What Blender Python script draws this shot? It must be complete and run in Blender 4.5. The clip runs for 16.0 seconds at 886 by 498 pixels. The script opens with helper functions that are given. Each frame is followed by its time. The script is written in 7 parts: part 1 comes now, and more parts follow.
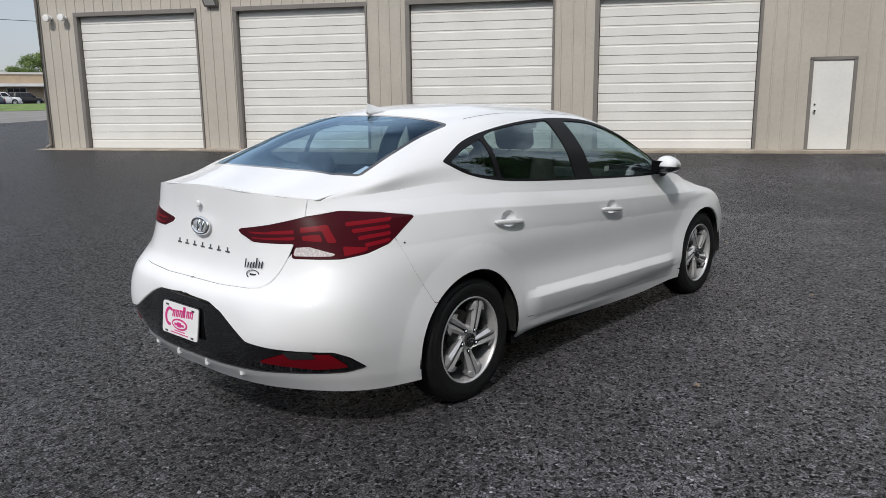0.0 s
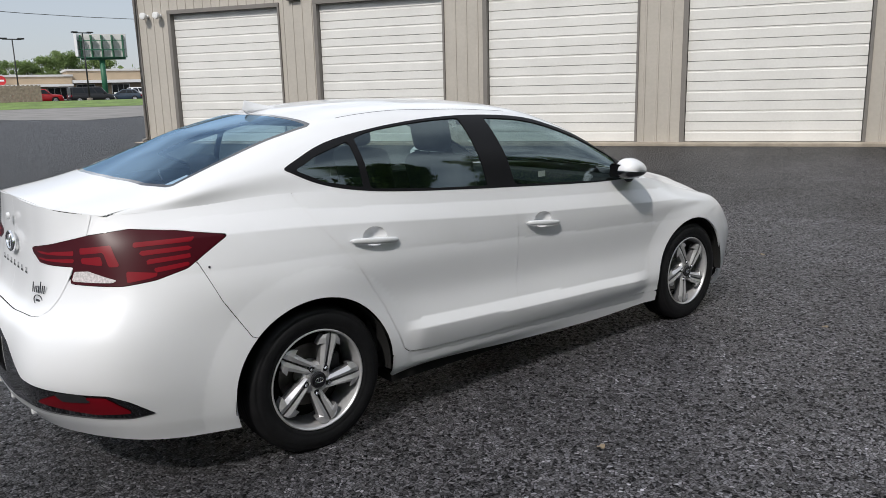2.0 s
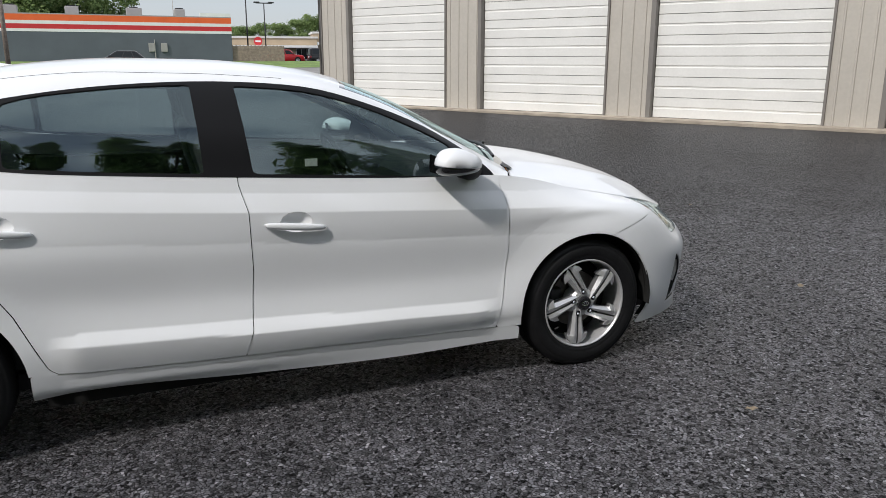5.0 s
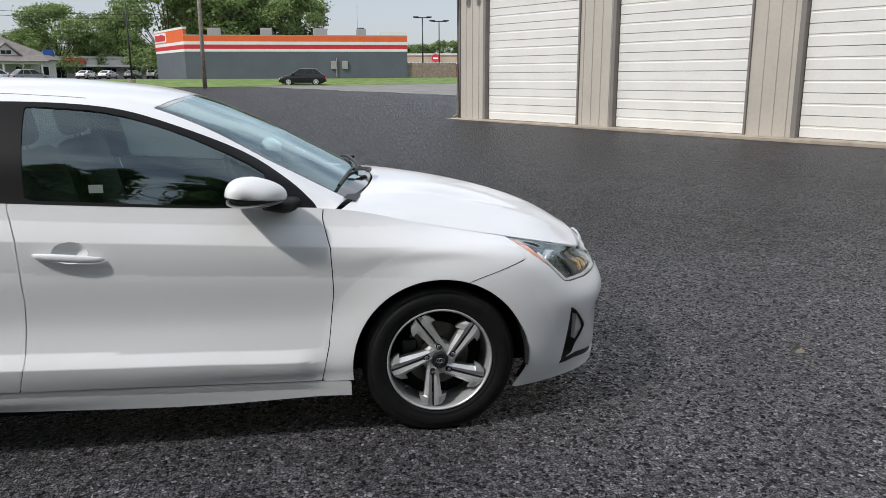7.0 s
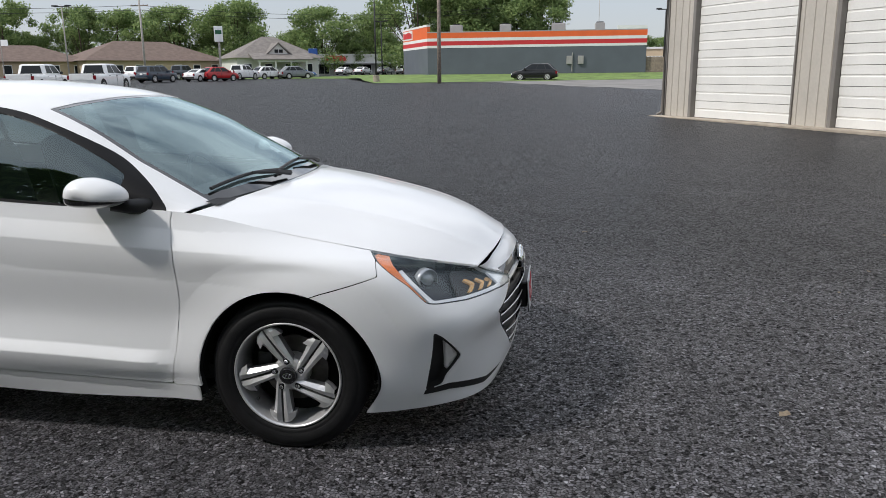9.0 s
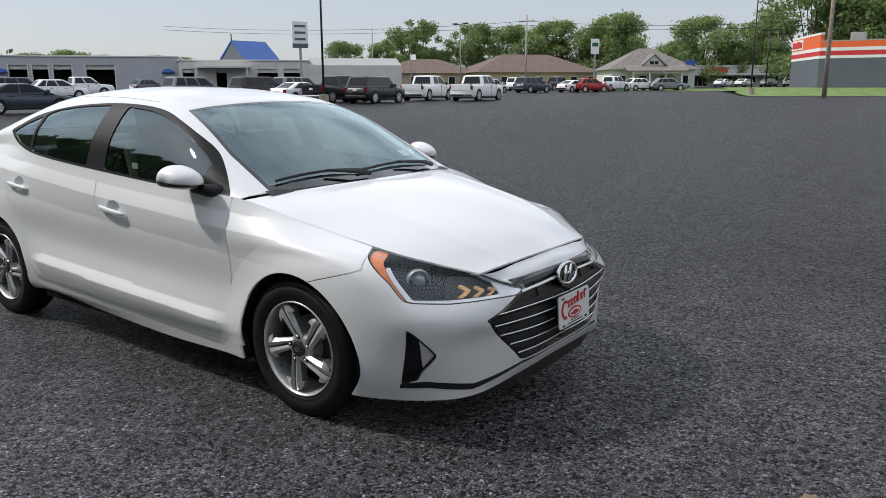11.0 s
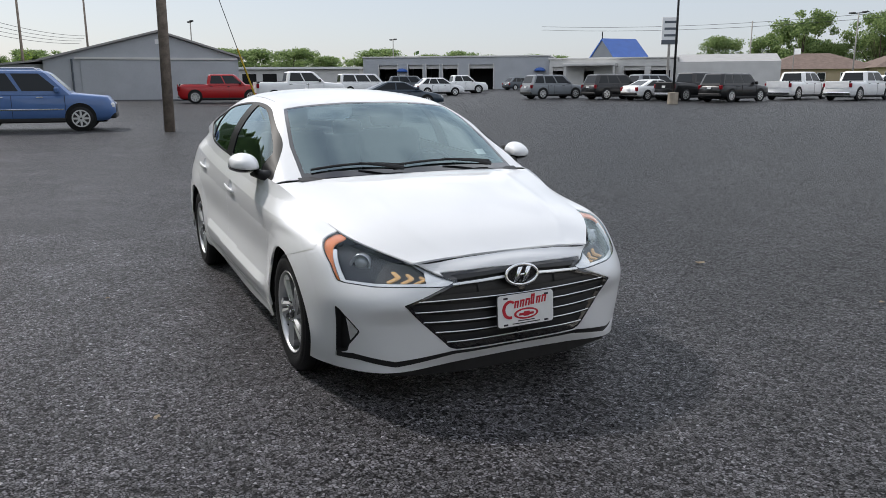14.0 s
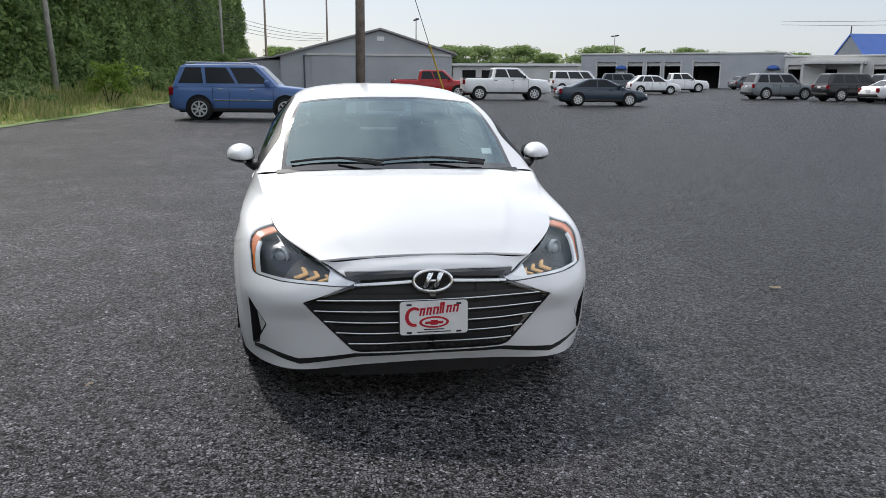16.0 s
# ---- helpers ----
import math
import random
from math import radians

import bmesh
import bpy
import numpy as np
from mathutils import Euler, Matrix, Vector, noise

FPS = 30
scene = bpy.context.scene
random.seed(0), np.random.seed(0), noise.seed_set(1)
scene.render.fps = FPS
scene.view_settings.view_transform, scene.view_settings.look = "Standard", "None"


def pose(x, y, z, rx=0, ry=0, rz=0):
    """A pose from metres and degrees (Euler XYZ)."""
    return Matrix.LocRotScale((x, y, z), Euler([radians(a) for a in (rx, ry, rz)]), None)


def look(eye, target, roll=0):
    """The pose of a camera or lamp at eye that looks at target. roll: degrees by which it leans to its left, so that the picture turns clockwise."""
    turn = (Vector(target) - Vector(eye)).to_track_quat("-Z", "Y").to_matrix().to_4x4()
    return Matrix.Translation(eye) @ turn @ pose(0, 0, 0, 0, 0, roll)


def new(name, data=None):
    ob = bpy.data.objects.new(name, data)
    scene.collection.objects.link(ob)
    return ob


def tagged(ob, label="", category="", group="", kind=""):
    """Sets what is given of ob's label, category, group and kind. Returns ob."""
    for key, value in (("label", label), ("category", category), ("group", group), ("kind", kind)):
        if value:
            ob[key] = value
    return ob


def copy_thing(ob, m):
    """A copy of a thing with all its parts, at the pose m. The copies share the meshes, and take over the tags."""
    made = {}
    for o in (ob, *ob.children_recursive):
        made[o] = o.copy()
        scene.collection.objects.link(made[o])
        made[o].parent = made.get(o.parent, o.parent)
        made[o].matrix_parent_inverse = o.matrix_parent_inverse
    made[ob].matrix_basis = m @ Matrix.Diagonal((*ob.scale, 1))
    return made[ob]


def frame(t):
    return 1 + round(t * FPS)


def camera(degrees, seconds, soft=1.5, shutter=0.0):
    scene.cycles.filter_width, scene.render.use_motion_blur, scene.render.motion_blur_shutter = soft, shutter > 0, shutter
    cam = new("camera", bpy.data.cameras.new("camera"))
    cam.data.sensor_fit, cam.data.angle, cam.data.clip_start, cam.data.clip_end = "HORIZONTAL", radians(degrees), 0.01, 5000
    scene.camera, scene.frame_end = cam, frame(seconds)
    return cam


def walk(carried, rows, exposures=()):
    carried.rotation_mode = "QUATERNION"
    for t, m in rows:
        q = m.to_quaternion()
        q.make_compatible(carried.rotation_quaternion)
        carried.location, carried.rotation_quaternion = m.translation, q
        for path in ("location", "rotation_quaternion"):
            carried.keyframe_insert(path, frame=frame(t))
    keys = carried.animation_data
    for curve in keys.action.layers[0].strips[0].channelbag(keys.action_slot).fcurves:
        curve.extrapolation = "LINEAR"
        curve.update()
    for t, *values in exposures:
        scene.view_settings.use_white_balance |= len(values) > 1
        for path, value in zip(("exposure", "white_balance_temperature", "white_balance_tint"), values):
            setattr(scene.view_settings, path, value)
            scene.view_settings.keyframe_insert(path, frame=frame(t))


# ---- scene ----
cam = camera(60.5, 16.0, soft=0.55)
PATH = [
    (0, (-4.11, -3.126, 1.474), (-2.639, -1.83, 1.081), -0.7),
    (0.5, (-3.808, -3.2, 1.496), (-2.402, -1.825, 1.135), -1.2),
    (1, (-3.516, -3.349, 1.484), (-2.176, -1.905, 1.137), -1.7),
    (1.5, (-3.21, -3.474, 1.48), (-1.927, -1.99, 1.091), -1.9),
    (2, (-2.842, -3.499, 1.471), (-1.595, -1.991, 1.06), -1.4),
    (2.5, (-2.496, -3.575, 1.464), (-1.3, -2.039, 1.005), -1.4),
    (3, (-2.133, -3.704, 1.468), (-1.011, -2.128, 0.961), -1.6),
    (3.5, (-1.749, -3.709, 1.44), (-0.692, -2.102, 0.891), -0.8),
    (4, (-1.353, -3.744, 1.446), (-0.366, -2.094, 0.895), -0.1),
    (4.2, (-1.199, -3.779, 1.442), (-0.256, -2.101, 0.902), 0.1),
    (6.3, (0.383, -3.785, 1.424), (0.84, -1.886, 0.989), 0.0),
    (6.5, (0.539, -3.758, 1.424), (0.961, -1.853, 0.985), 0.2),
    (7, (0.889, -3.735, 1.429), (1.206, -1.811, 0.984), -0.3),
    (7.5, (1.268, -3.755, 1.423), (1.425, -1.817, 0.957), -0.6),
    (8, (1.618, -3.673, 1.397), (1.629, -1.727, 0.935), -0.3),
    (8.2, (1.763, -3.635, 1.418), (1.728, -1.689, 0.954), -0.4),
    (10.3, (3.327, -3.275, 1.453), (2.451, -1.528, 1.028), -0.5),
    (10.5, (3.463, -3.229, 1.454), (2.498, -1.532, 1.021), -0.6),
    (11, (3.736, -3.05, 1.429), (2.581, -1.472, 1.011), -0.2),
    (11.5, (3.979, -2.869, 1.443), (2.679, -1.397, 1.061), -0.0),
    (12, (4.276, -2.72, 1.438), (2.839, -1.38, 1.062), -0.1),
    (12.5, (4.507, -2.548, 1.424), (2.961, -1.337, 1.042), -0.9),
    (13, (4.666, -2.274, 1.444), (3.034, -1.18, 1.071), -0.9),
    (13.5, (4.88, -2.054, 1.427), (3.177, -1.084, 1.03), -0.7),
    (14, (5.101, -1.846, 1.455), (3.35, -0.976, 1.033), -0.2),
    (14.5, (5.182, -1.526, 1.442), (3.387, -0.749, 1.029), 0.5),
    (15, (5.261, -1.192, 1.46), (3.415, -0.527, 1.075), 0.2),
    (15.5, (5.386, -0.842, 1.487), (3.491, -0.331, 1.1), 0.4),
    (16, (5.383, -0.521, 1.451), (3.461, -0.179, 1.02), 0.5),
]
walk(cam, [(t, look(eye, target, roll)) for t, eye, target, roll in PATH], exposures=[(0, -0.20), (1.0, -0.10), (1.8, -0.10), (3.5, 0.02), (7, 0.0), (11, -0.02), (13.5, 0.04), (16, 0.16)])

# ---- sky and sun ----
world = bpy.data.worlds.new("world")
scene.world = world
world.use_nodes = True
wn = world.node_tree.nodes
sky = wn.new("ShaderNodeTexSky")
sky.sky_type, sky.sun_disc = "NISHITA", False
sky.sun_elevation, sky.sun_rotation = radians(45), radians(245)
sky.air_density, sky.dust_density, sky.ozone_density = 1.0, 1.2, 1.5
wn["Background"].inputs["Strength"].default_value = 0.15
haze = wn.new("ShaderNodeMix")                                # thin summer haze, even over the whole sky
haze.data_type = "RGBA"
haze.inputs["B"].default_value = (3.82, 4.02, 4.5, 1)
world.node_tree.links.new(sky.outputs["Color"], haze.inputs["A"])
# broken bright cloud, thickest low down, over a haze that thins towards the zenith
wl = world.node_tree.links
way = wn.new("ShaderNodeTexCoord")
puff = wn.new("ShaderNodeTexNoise")
puff.inputs["Scale"].default_value, puff.inputs["Detail"].default_value, puff.inputs["Roughness"].default_value = 3.4, 6, .5
wl.new(way.outputs["Generated"], puff.inputs["Vector"])
cover = wn.new("ShaderNodeMapRange")
cover.inputs["From Min"].default_value, cover.inputs["From Max"].default_value = .36, .56
wl.new(puff.outputs["Fac"], cover.inputs["Value"])
split = wn.new("ShaderNodeSeparateXYZ")
wl.new(way.outputs["Generated"], split.inputs[0])
rise = wn.new("ShaderNodeMapRange")
rise.interpolation_type = "SMOOTHSTEP"
rise.inputs["From Min"].default_value, rise.inputs["From Max"].default_value = .12, .24
wl.new(split.outputs["Z"], rise.inputs["Value"])
thin = wn.new("ShaderNodeMapRange")
for key_, val_ in (("From Min", .10), ("From Max", .75), ("To Min", .72), ("To Max", .45)):
    thin.inputs[key_].default_value = val_
wl.new(split.outputs["Z"], thin.inputs["Value"])
wl.new(thin.outputs[0], haze.inputs["Factor"])
fade_up = wn.new("ShaderNodeMapRange")
for key_, val_ in (("From Min", .45), ("From Max", .90), ("To Min", 1.0), ("To Max", .60)):
    fade_up.inputs[key_].default_value = val_
wl.new(split.outputs["Z"], fade_up.inputs["Value"])
mask = wn.new("ShaderNodeMath")
mask.operation = "MULTIPLY"
wl.new(cover.outputs[0], mask.inputs[0])
wl.new(rise.outputs[0], mask.inputs[1])
mask_up = wn.new("ShaderNodeMath")
mask_up.operation = "MULTIPLY"
wl.new(mask.outputs[0], mask_up.inputs[0])
wl.new(fade_up.outputs[0], mask_up.inputs[1])
cloud = wn.new("ShaderNodeMix")
cloud.data_type = "RGBA"
cloud.inputs["B"].default_value = (7.8, 8.2, 8.8, 1)
wl.new(mask_up.outputs[0], cloud.inputs["Factor"])
wl.new(haze.outputs["Result"], cloud.inputs["A"])
wl.new(cloud.outputs["Result"], wn["Background"].inputs["Color"])
sun_data = bpy.data.lights.new("sun", "SUN")
sun_data.energy, sun_data.angle, sun_data.color = 2.85, radians(3), (1.0, 0.955, 0.90)
new("sun", sun_data).matrix_world = look((-9.8, -4.6, 10.8), (0, 0, 0))


# ---- mesh helpers ----
def link_mesh(name, verts, faces, material, parent=None, label="", smooth=False, normals=None):
    me = bpy.data.meshes.new(name)
    me.from_pydata([tuple(map(float, v)) for v in verts], [], faces)
    me.materials.append(material)
    if smooth or normals is not None:
        me.polygons.foreach_set("use_smooth", [True] * len(me.polygons))
    me.update()
    if normals is not None:
        me.normals_split_custom_set_from_vertices([tuple(map(float, n)) for n in normals])
    ob = new(name, me)
    ob.parent = parent
    if label:
        tagged(ob, label)
    return ob


def part(name, bm, material, parent=None, label="", smooth=False):
    """Links a bmesh as one mesh object under a thing or a part."""
    me = bpy.data.meshes.new(name)
    bm.normal_update()
    bm.to_mesh(me)
    bm.free()
    me.materials.append(material)
    if smooth:
        me.polygons.foreach_set("use_smooth", [True] * len(me.polygons))
    ob = new(name, me)
    ob.parent = parent
    if label:
        tagged(ob, label)
    return ob


def thing(name, label, category, group="", m=None, kind=""):
    """An empty at the base of a thing, which carries its parts."""
    ob = tagged(new(name), label, category, group, kind)
    ob.empty_display_size = 0.2
    if m is not None:
        ob.matrix_world = m
    return ob


def box(bm, x0, x1, y0, y1, z0, z1, bevel=0.0, seg=1):
    made = bmesh.ops.create_cube(bm, size=1, matrix=Matrix.LocRotScale(((x0 + x1) / 2, (y0 + y1) / 2, (z0 + z1) / 2), None, (abs(x1 - x0), abs(y1 - y0), abs(z1 - z0))))
    if bevel:
        edges = {e for v in made["verts"] for e in v.link_edges}
        bmesh.ops.bevel(bm, geom=list(edges), offset=bevel, segments=seg, affect="EDGES", profile=0.5)
    return bm


def boxed(x0, x1, y0, y1, z0, z1, bevel=0.0, seg=1):
    return box(bmesh.new(), x0, x1, y0, y1, z0, z1, bevel, seg)


def prism(bm, outline, place, depth):
    """A flat outline (a, b) drawn out by depth; place(a, b, c) gives the point."""
    lo = [bm.verts.new(place(a, b, 0)) for a, b in outline]
    hi = [bm.verts.new(place(a, b, depth)) for a, b in outline]
    n = len(lo)
    bm.faces.new(lo[::-1])
    bm.faces.new(hi)
    for i in range(n):
        bm.faces.new((lo[i], lo[(i + 1) % n], hi[(i + 1) % n], hi[i]))
    bmesh.ops.recalc_face_normals(bm, faces=bm.faces)
    return bm


def lathe(bm, profile, n=32, axis="y", centre=(0, 0, 0), close=False, caps=True):
    """A profile of (radius, along the axis) turned about the axis."""
    rings = []
    for r, a in profile:
        ring = []
        for i in range(n):
            t = 2 * math.pi * i / n
            c, s = r * math.cos(t), r * math.sin(t)
            p = {"y": (c, a, s), "z": (c, s, a), "x": (a, c, s)}[axis]
            ring.append(bm.verts.new(Vector(p) + Vector(centre)))
        rings.append(ring)
    pairs = list(zip(rings, rings[1:])) + ([(rings[-1], rings[0])] if close else [])
    for a, b in pairs:
        for i in range(n):
            bm.faces.new((a[i], a[(i + 1) % n], b[(i + 1) % n], b[i]))
    if caps and not close:
        for ring in (rings[0], rings[-1]):
            if (ring[0].co - ring[n // 2].co).length > 1e-5:
                bm.faces.new(ring)
    bmesh.ops.remove_doubles(bm, verts=bm.verts, dist=1e-6)
    bmesh.ops.recalc_face_normals(bm, faces=bm.faces)
    return bm


def tube(bm, points, radius, n=8):
    """A round bar along points; radius a number or one for each point."""
    pts = [Vector(p) for p in points]
    rad = radius if isinstance(radius, (list, tuple)) else [radius] * len(pts)
    rings = []
    for i, p in enumerate(pts):
        way = (pts[min(i + 1, len(pts) - 1)] - pts[max(i - 1, 0)]).normalized()
        side = way.cross(Vector((0, 0, 1)))
        side = side.normalized() if side.length > 1e-3 else Vector((1, 0, 0))
        up = side.cross(way)
        rings.append([bm.verts.new(p + (side * math.cos(2 * math.pi * k / n) + up * math.sin(2 * math.pi * k / n)) * rad[i]) for k in range(n)])
    for a, b in zip(rings, rings[1:]):
        for k in range(n):
            bm.faces.new((a[k], a[(k + 1) % n], b[(k + 1) % n], b[k]))
    bm.faces.new(rings[0][::-1])
    bm.faces.new(rings[-1])
    bmesh.ops.recalc_face_normals(bm, faces=bm.faces)
    return bm


def ground_z(x, y):
    """The lot is level round the sedan and rises very gently towards its far sides."""
    return min(1.15, 0.009 * max(0.0, math.hypot(x, y) - 16))


# ---- materials ----
def material(name, colour, rough=0.5, metal=0.0, vary=0.0, scale=6.0, bump=0.0, bump_scale=80.0, coat=0.0, spec=0.5, fine=0.0, emit=0.0):
    """A surface with slow stains and fine grain at real size."""
    m = bpy.data.materials.new(name)
    m.use_nodes = True
    nt = m.node_tree
    b = nt.nodes["Principled BSDF"]
    b.inputs["Base Color"].default_value = (*colour, 1)
    b.inputs["Roughness"].default_value = rough
    b.inputs["Metallic"].default_value = metal
    b.inputs["Specular IOR Level"].default_value = spec
    b.inputs["Coat Weight"].default_value = coat
    b.inputs["Coat Roughness"].default_value = 0.04
    if emit:
        b.inputs["Emission Color"].default_value = (*colour, 1)
        b.inputs["Emission Strength"].default_value = emit
    if vary or bump:
        co = nt.nodes.new("ShaderNodeTexCoord")
    if vary:
        a = nt.nodes.new("ShaderNodeTexNoise")
        a.inputs["Scale"].default_value, a.inputs["Detail"].default_value = scale, 6
        nt.links.new(co.outputs["Object"], a.inputs["Vector"])
        f = nt.nodes.new("ShaderNodeTexNoise")
        f.inputs["Scale"].default_value, f.inputs["Detail"].default_value = bump_scale, 3
        nt.links.new(co.outputs["Object"], f.inputs["Vector"])
        add = nt.nodes.new("ShaderNodeMath")
        add.operation = "MULTIPLY_ADD"
        nt.links.new(f.outputs["Fac"], add.inputs[0])
        add.inputs[1].default_value = fine
        nt.links.new(a.outputs["Fac"], add.inputs[2])
        r = nt.nodes.new("ShaderNodeMapRange")
        r.inputs["From Min"].default_value, r.inputs["From Max"].default_value = 0.3 + fine * .5, 0.7 + fine * .5
        r.inputs["To Min"].default_value, r.inputs["To Max"].default_value = 1 - vary, 1 + vary
        nt.links.new(add.outputs[0], r.inputs["Value"])
        mul = nt.nodes.new("ShaderNodeMix")
        mul.data_type, mul.blend_type = "RGBA", "MULTIPLY"
        mul.inputs["Factor"].default_value = 1
        mul.inputs["A"].default_value = (*colour, 1)
        nt.links.new(r.outputs[0], mul.inputs["B"])
        nt.links.new(mul.outputs["Result"], b.inputs["Base Color"])
    if bump:
        n = nt.nodes.new("ShaderNodeTexNoise")
        n.inputs["Scale"].default_value, n.inputs["Detail"].default_value = bump_scale, 4
        nt.links.new(co.outputs["Object"], n.inputs["Vector"])
        bp = nt.nodes.new("ShaderNodeBump")
        bp.inputs["Strength"].default_value, bp.inputs["Distance"].default_value = bump, 0.01
        nt.links.new(n.outputs["Fac"], bp.inputs["Height"])
        nt.links.new(bp.outputs["Normal"], b.inputs["Normal"])
    return m


def glass_material(name, colour, alpha, rough=0.0, ior=1.85, sheen=(.84, .98, 1)):
    """Thin tinted pane: clear share and a mirror-like coat."""
    m = bpy.data.materials.new(name)
    m.use_nodes = True
    nt = m.node_tree
    nt.nodes.remove(nt.nodes["Principled BSDF"])
    out = nt.nodes["Material Output"]
    clear = nt.nodes.new("ShaderNodeBsdfTransparent")
    clear.inputs["Color"].default_value = (*[c * alpha for c in colour], 1)
    gloss = nt.nodes.new("ShaderNodeBsdfGlossy")
    gloss.inputs["Roughness"].default_value = rough
    gloss.inputs["Color"].default_value = (*sheen, 1)
    # mirror share: the same from either side of the thin pane
    slant = nt.nodes.new("ShaderNodeLayerWeight")
    slant.inputs["Blend"].default_value = .5
    steep = nt.nodes.new("ShaderNodeMath")
    steep.operation = "POWER"
    steep.inputs[1].default_value = 4.5
    nt.links.new(slant.outputs["Facing"], steep.inputs[0])
    straight = ((ior - 1) / (ior + 1)) ** 2
    fres = nt.nodes.new("ShaderNodeMath")
    fres.operation = "MULTIPLY_ADD"
    fres.inputs[1].default_value, fres.inputs[2].default_value = 1 - straight, straight
    nt.links.new(steep.outputs[0], fres.inputs[0])
    mix = nt.nodes.new("ShaderNodeMixShader")
    nt.links.new(fres.outputs[0], mix.inputs[0])
    nt.links.new(clear.outputs[0], mix.inputs[1])
    nt.links.new(gloss.outputs[0], mix.inputs[2])
    nt.links.new(mix.outputs[0], out.inputs["Surface"])
    return m


def asphalt_material():
    m = material("asphalt", (.05, .05, .053), .5, spec=.4)
    nt = m.node_tree
    b = nt.nodes["Principled BSDF"]
    co = nt.nodes.new("ShaderNodeTexCoord")

    def noise_tex(scale, detail, stretch=(1, 1, 1), turn=0.0):
        mp = nt.nodes.new("ShaderNodeMapping")
        mp.inputs["Scale"].default_value, mp.inputs["Rotation"].default_value = stretch, (0, 0, turn)
        nt.links.new(co.outputs["Object"], mp.inputs["Vector"])
        t = nt.nodes.new("ShaderNodeTexNoise")
        t.inputs["Scale"].default_value, t.inputs["Detail"].default_value = scale, detail
        nt.links.new(mp.outputs[0], t.inputs["Vector"])
        return t.outputs["Fac"]

    def ramp(src, lo, hi, a, c):
        r = nt.nodes.new("ShaderNodeMapRange")
        for k, v in (("From Min", lo), ("From Max", hi), ("To Min", a), ("To Max", c)):
            r.inputs[k].default_value = v
        nt.links.new(src, r.inputs["Value"])
        return r.outputs[0]

    def mul(a, c):
        n = nt.nodes.new("ShaderNodeMath")
        n.operation = "MULTIPLY"
        nt.links.new(a, n.inputs[0])
        nt.links.new(c, n.inputs[1])
        return n.outputs[0]

    # broken chippings of uneven size, a few of them pale, bedded in finer dark grit
    def voronoi(scale, feature, vector):
        v = nt.nodes.new("ShaderNodeTexVoronoi")
        v.voronoi_dimensions, v.feature = "2D", feature
        v.inputs["Scale"].default_value = scale
        nt.links.new(vector, v.inputs["Vector"])
        return v

    def blend(fac, a, c):
        n = nt.nodes.new("ShaderNodeMix")
        nt.links.new(fac, n.inputs["Factor"])
        nt.links.new(a, n.inputs["A"])
        nt.links.new(c, n.inputs["B"])
        return n.outputs["Result"]

    warp = nt.nodes.new("ShaderNodeTexNoise")
    warp.inputs["Scale"].default_value, warp.inputs["Detail"].default_value = 48, 3
    nt.links.new(co.outputs["Object"], warp.inputs["Vector"])
    bent = nt.nodes.new("ShaderNodeMix")
    bent.data_type, bent.blend_type = "RGBA", "LINEAR_LIGHT"
    bent.inputs["Factor"].default_value = .013
    nt.links.new(co.outputs["Object"], bent.inputs["A"])
    nt.links.new(warp.outputs["Color"], bent.inputs["B"])
    stones = voronoi(68, "F1", bent.outputs["Result"])
    joints = voronoi(68, "DISTANCE_TO_EDGE", bent.outputs["Result"])
    grit = voronoi(165, "F1", bent.outputs["Result"])
    grey = nt.nodes.new("ShaderNodeSeparateColor")
    nt.links.new(stones.outputs["Color"], grey.inputs[0])
    fine = nt.nodes.new("ShaderNodeSeparateColor")
    nt.links.new(grit.outputs["Color"], fine.inputs[0])
    proud = mul(ramp(grey.outputs[0], .14, .22, 0, 1), ramp(joints.outputs["Distance"], .05, .19, 0, 1))
    stone_tone = mul(ramp(grey.outputs[1], 0, 1, .22, 2.25), ramp(grey.outputs[2], .82, 1.0, 1.0, 2.4))
    grit_tone = mul(ramp(fine.outputs[0], .25, 1, .04, 1.0), ramp(grit.outputs["Distance"], .20, .62, 1.0, .15))
    tone = blend(proud, grit_tone, stone_tone)
    lumps = nt.nodes.new("ShaderNodeSeparateColor")
    nt.links.new(voronoi(26, "F1", bent.outputs["Result"]).outputs["Color"], lumps.inputs[0])
    clots = mul(ramp(noise_tex(11, 4), .32, .68, .90, 1.12), ramp(lumps.outputs[0], 0, 1, .84, 1.16))
    worn = ramp(noise_tex(1.6, 6), .46, .72, .86, 1.38)
    tone = mul(mul(tone, mul(clots, worn)), mul(ramp(noise_tex(.35, 5), .3, .7, .76, 1.26), ramp(noise_tex(.12, 4, (1, .12, 1), .6), .3, .7, .72, 1.30)))
    # tone falls towards garage and far side, rises before sedan: sunward sheen painted in
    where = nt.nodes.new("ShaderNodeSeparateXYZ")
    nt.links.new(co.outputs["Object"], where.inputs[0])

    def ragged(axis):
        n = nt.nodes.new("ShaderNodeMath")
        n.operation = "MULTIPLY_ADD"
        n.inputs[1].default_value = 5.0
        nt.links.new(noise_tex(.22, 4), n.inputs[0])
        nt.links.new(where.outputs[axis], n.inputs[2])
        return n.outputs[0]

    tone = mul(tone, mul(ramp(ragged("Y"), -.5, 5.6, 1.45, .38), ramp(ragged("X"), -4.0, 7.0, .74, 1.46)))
    col = nt.nodes.new("ShaderNodeMix")
    col.data_type, col.blend_type = "RGBA", "MULTIPLY"
    col.inputs["Factor"].default_value = 1
    col.inputs["A"].default_value = (.090, .088, .096, 1)
    nt.links.new(tone, col.inputs["B"])
    nt.links.new(col.outputs["Result"], b.inputs["Base Color"])
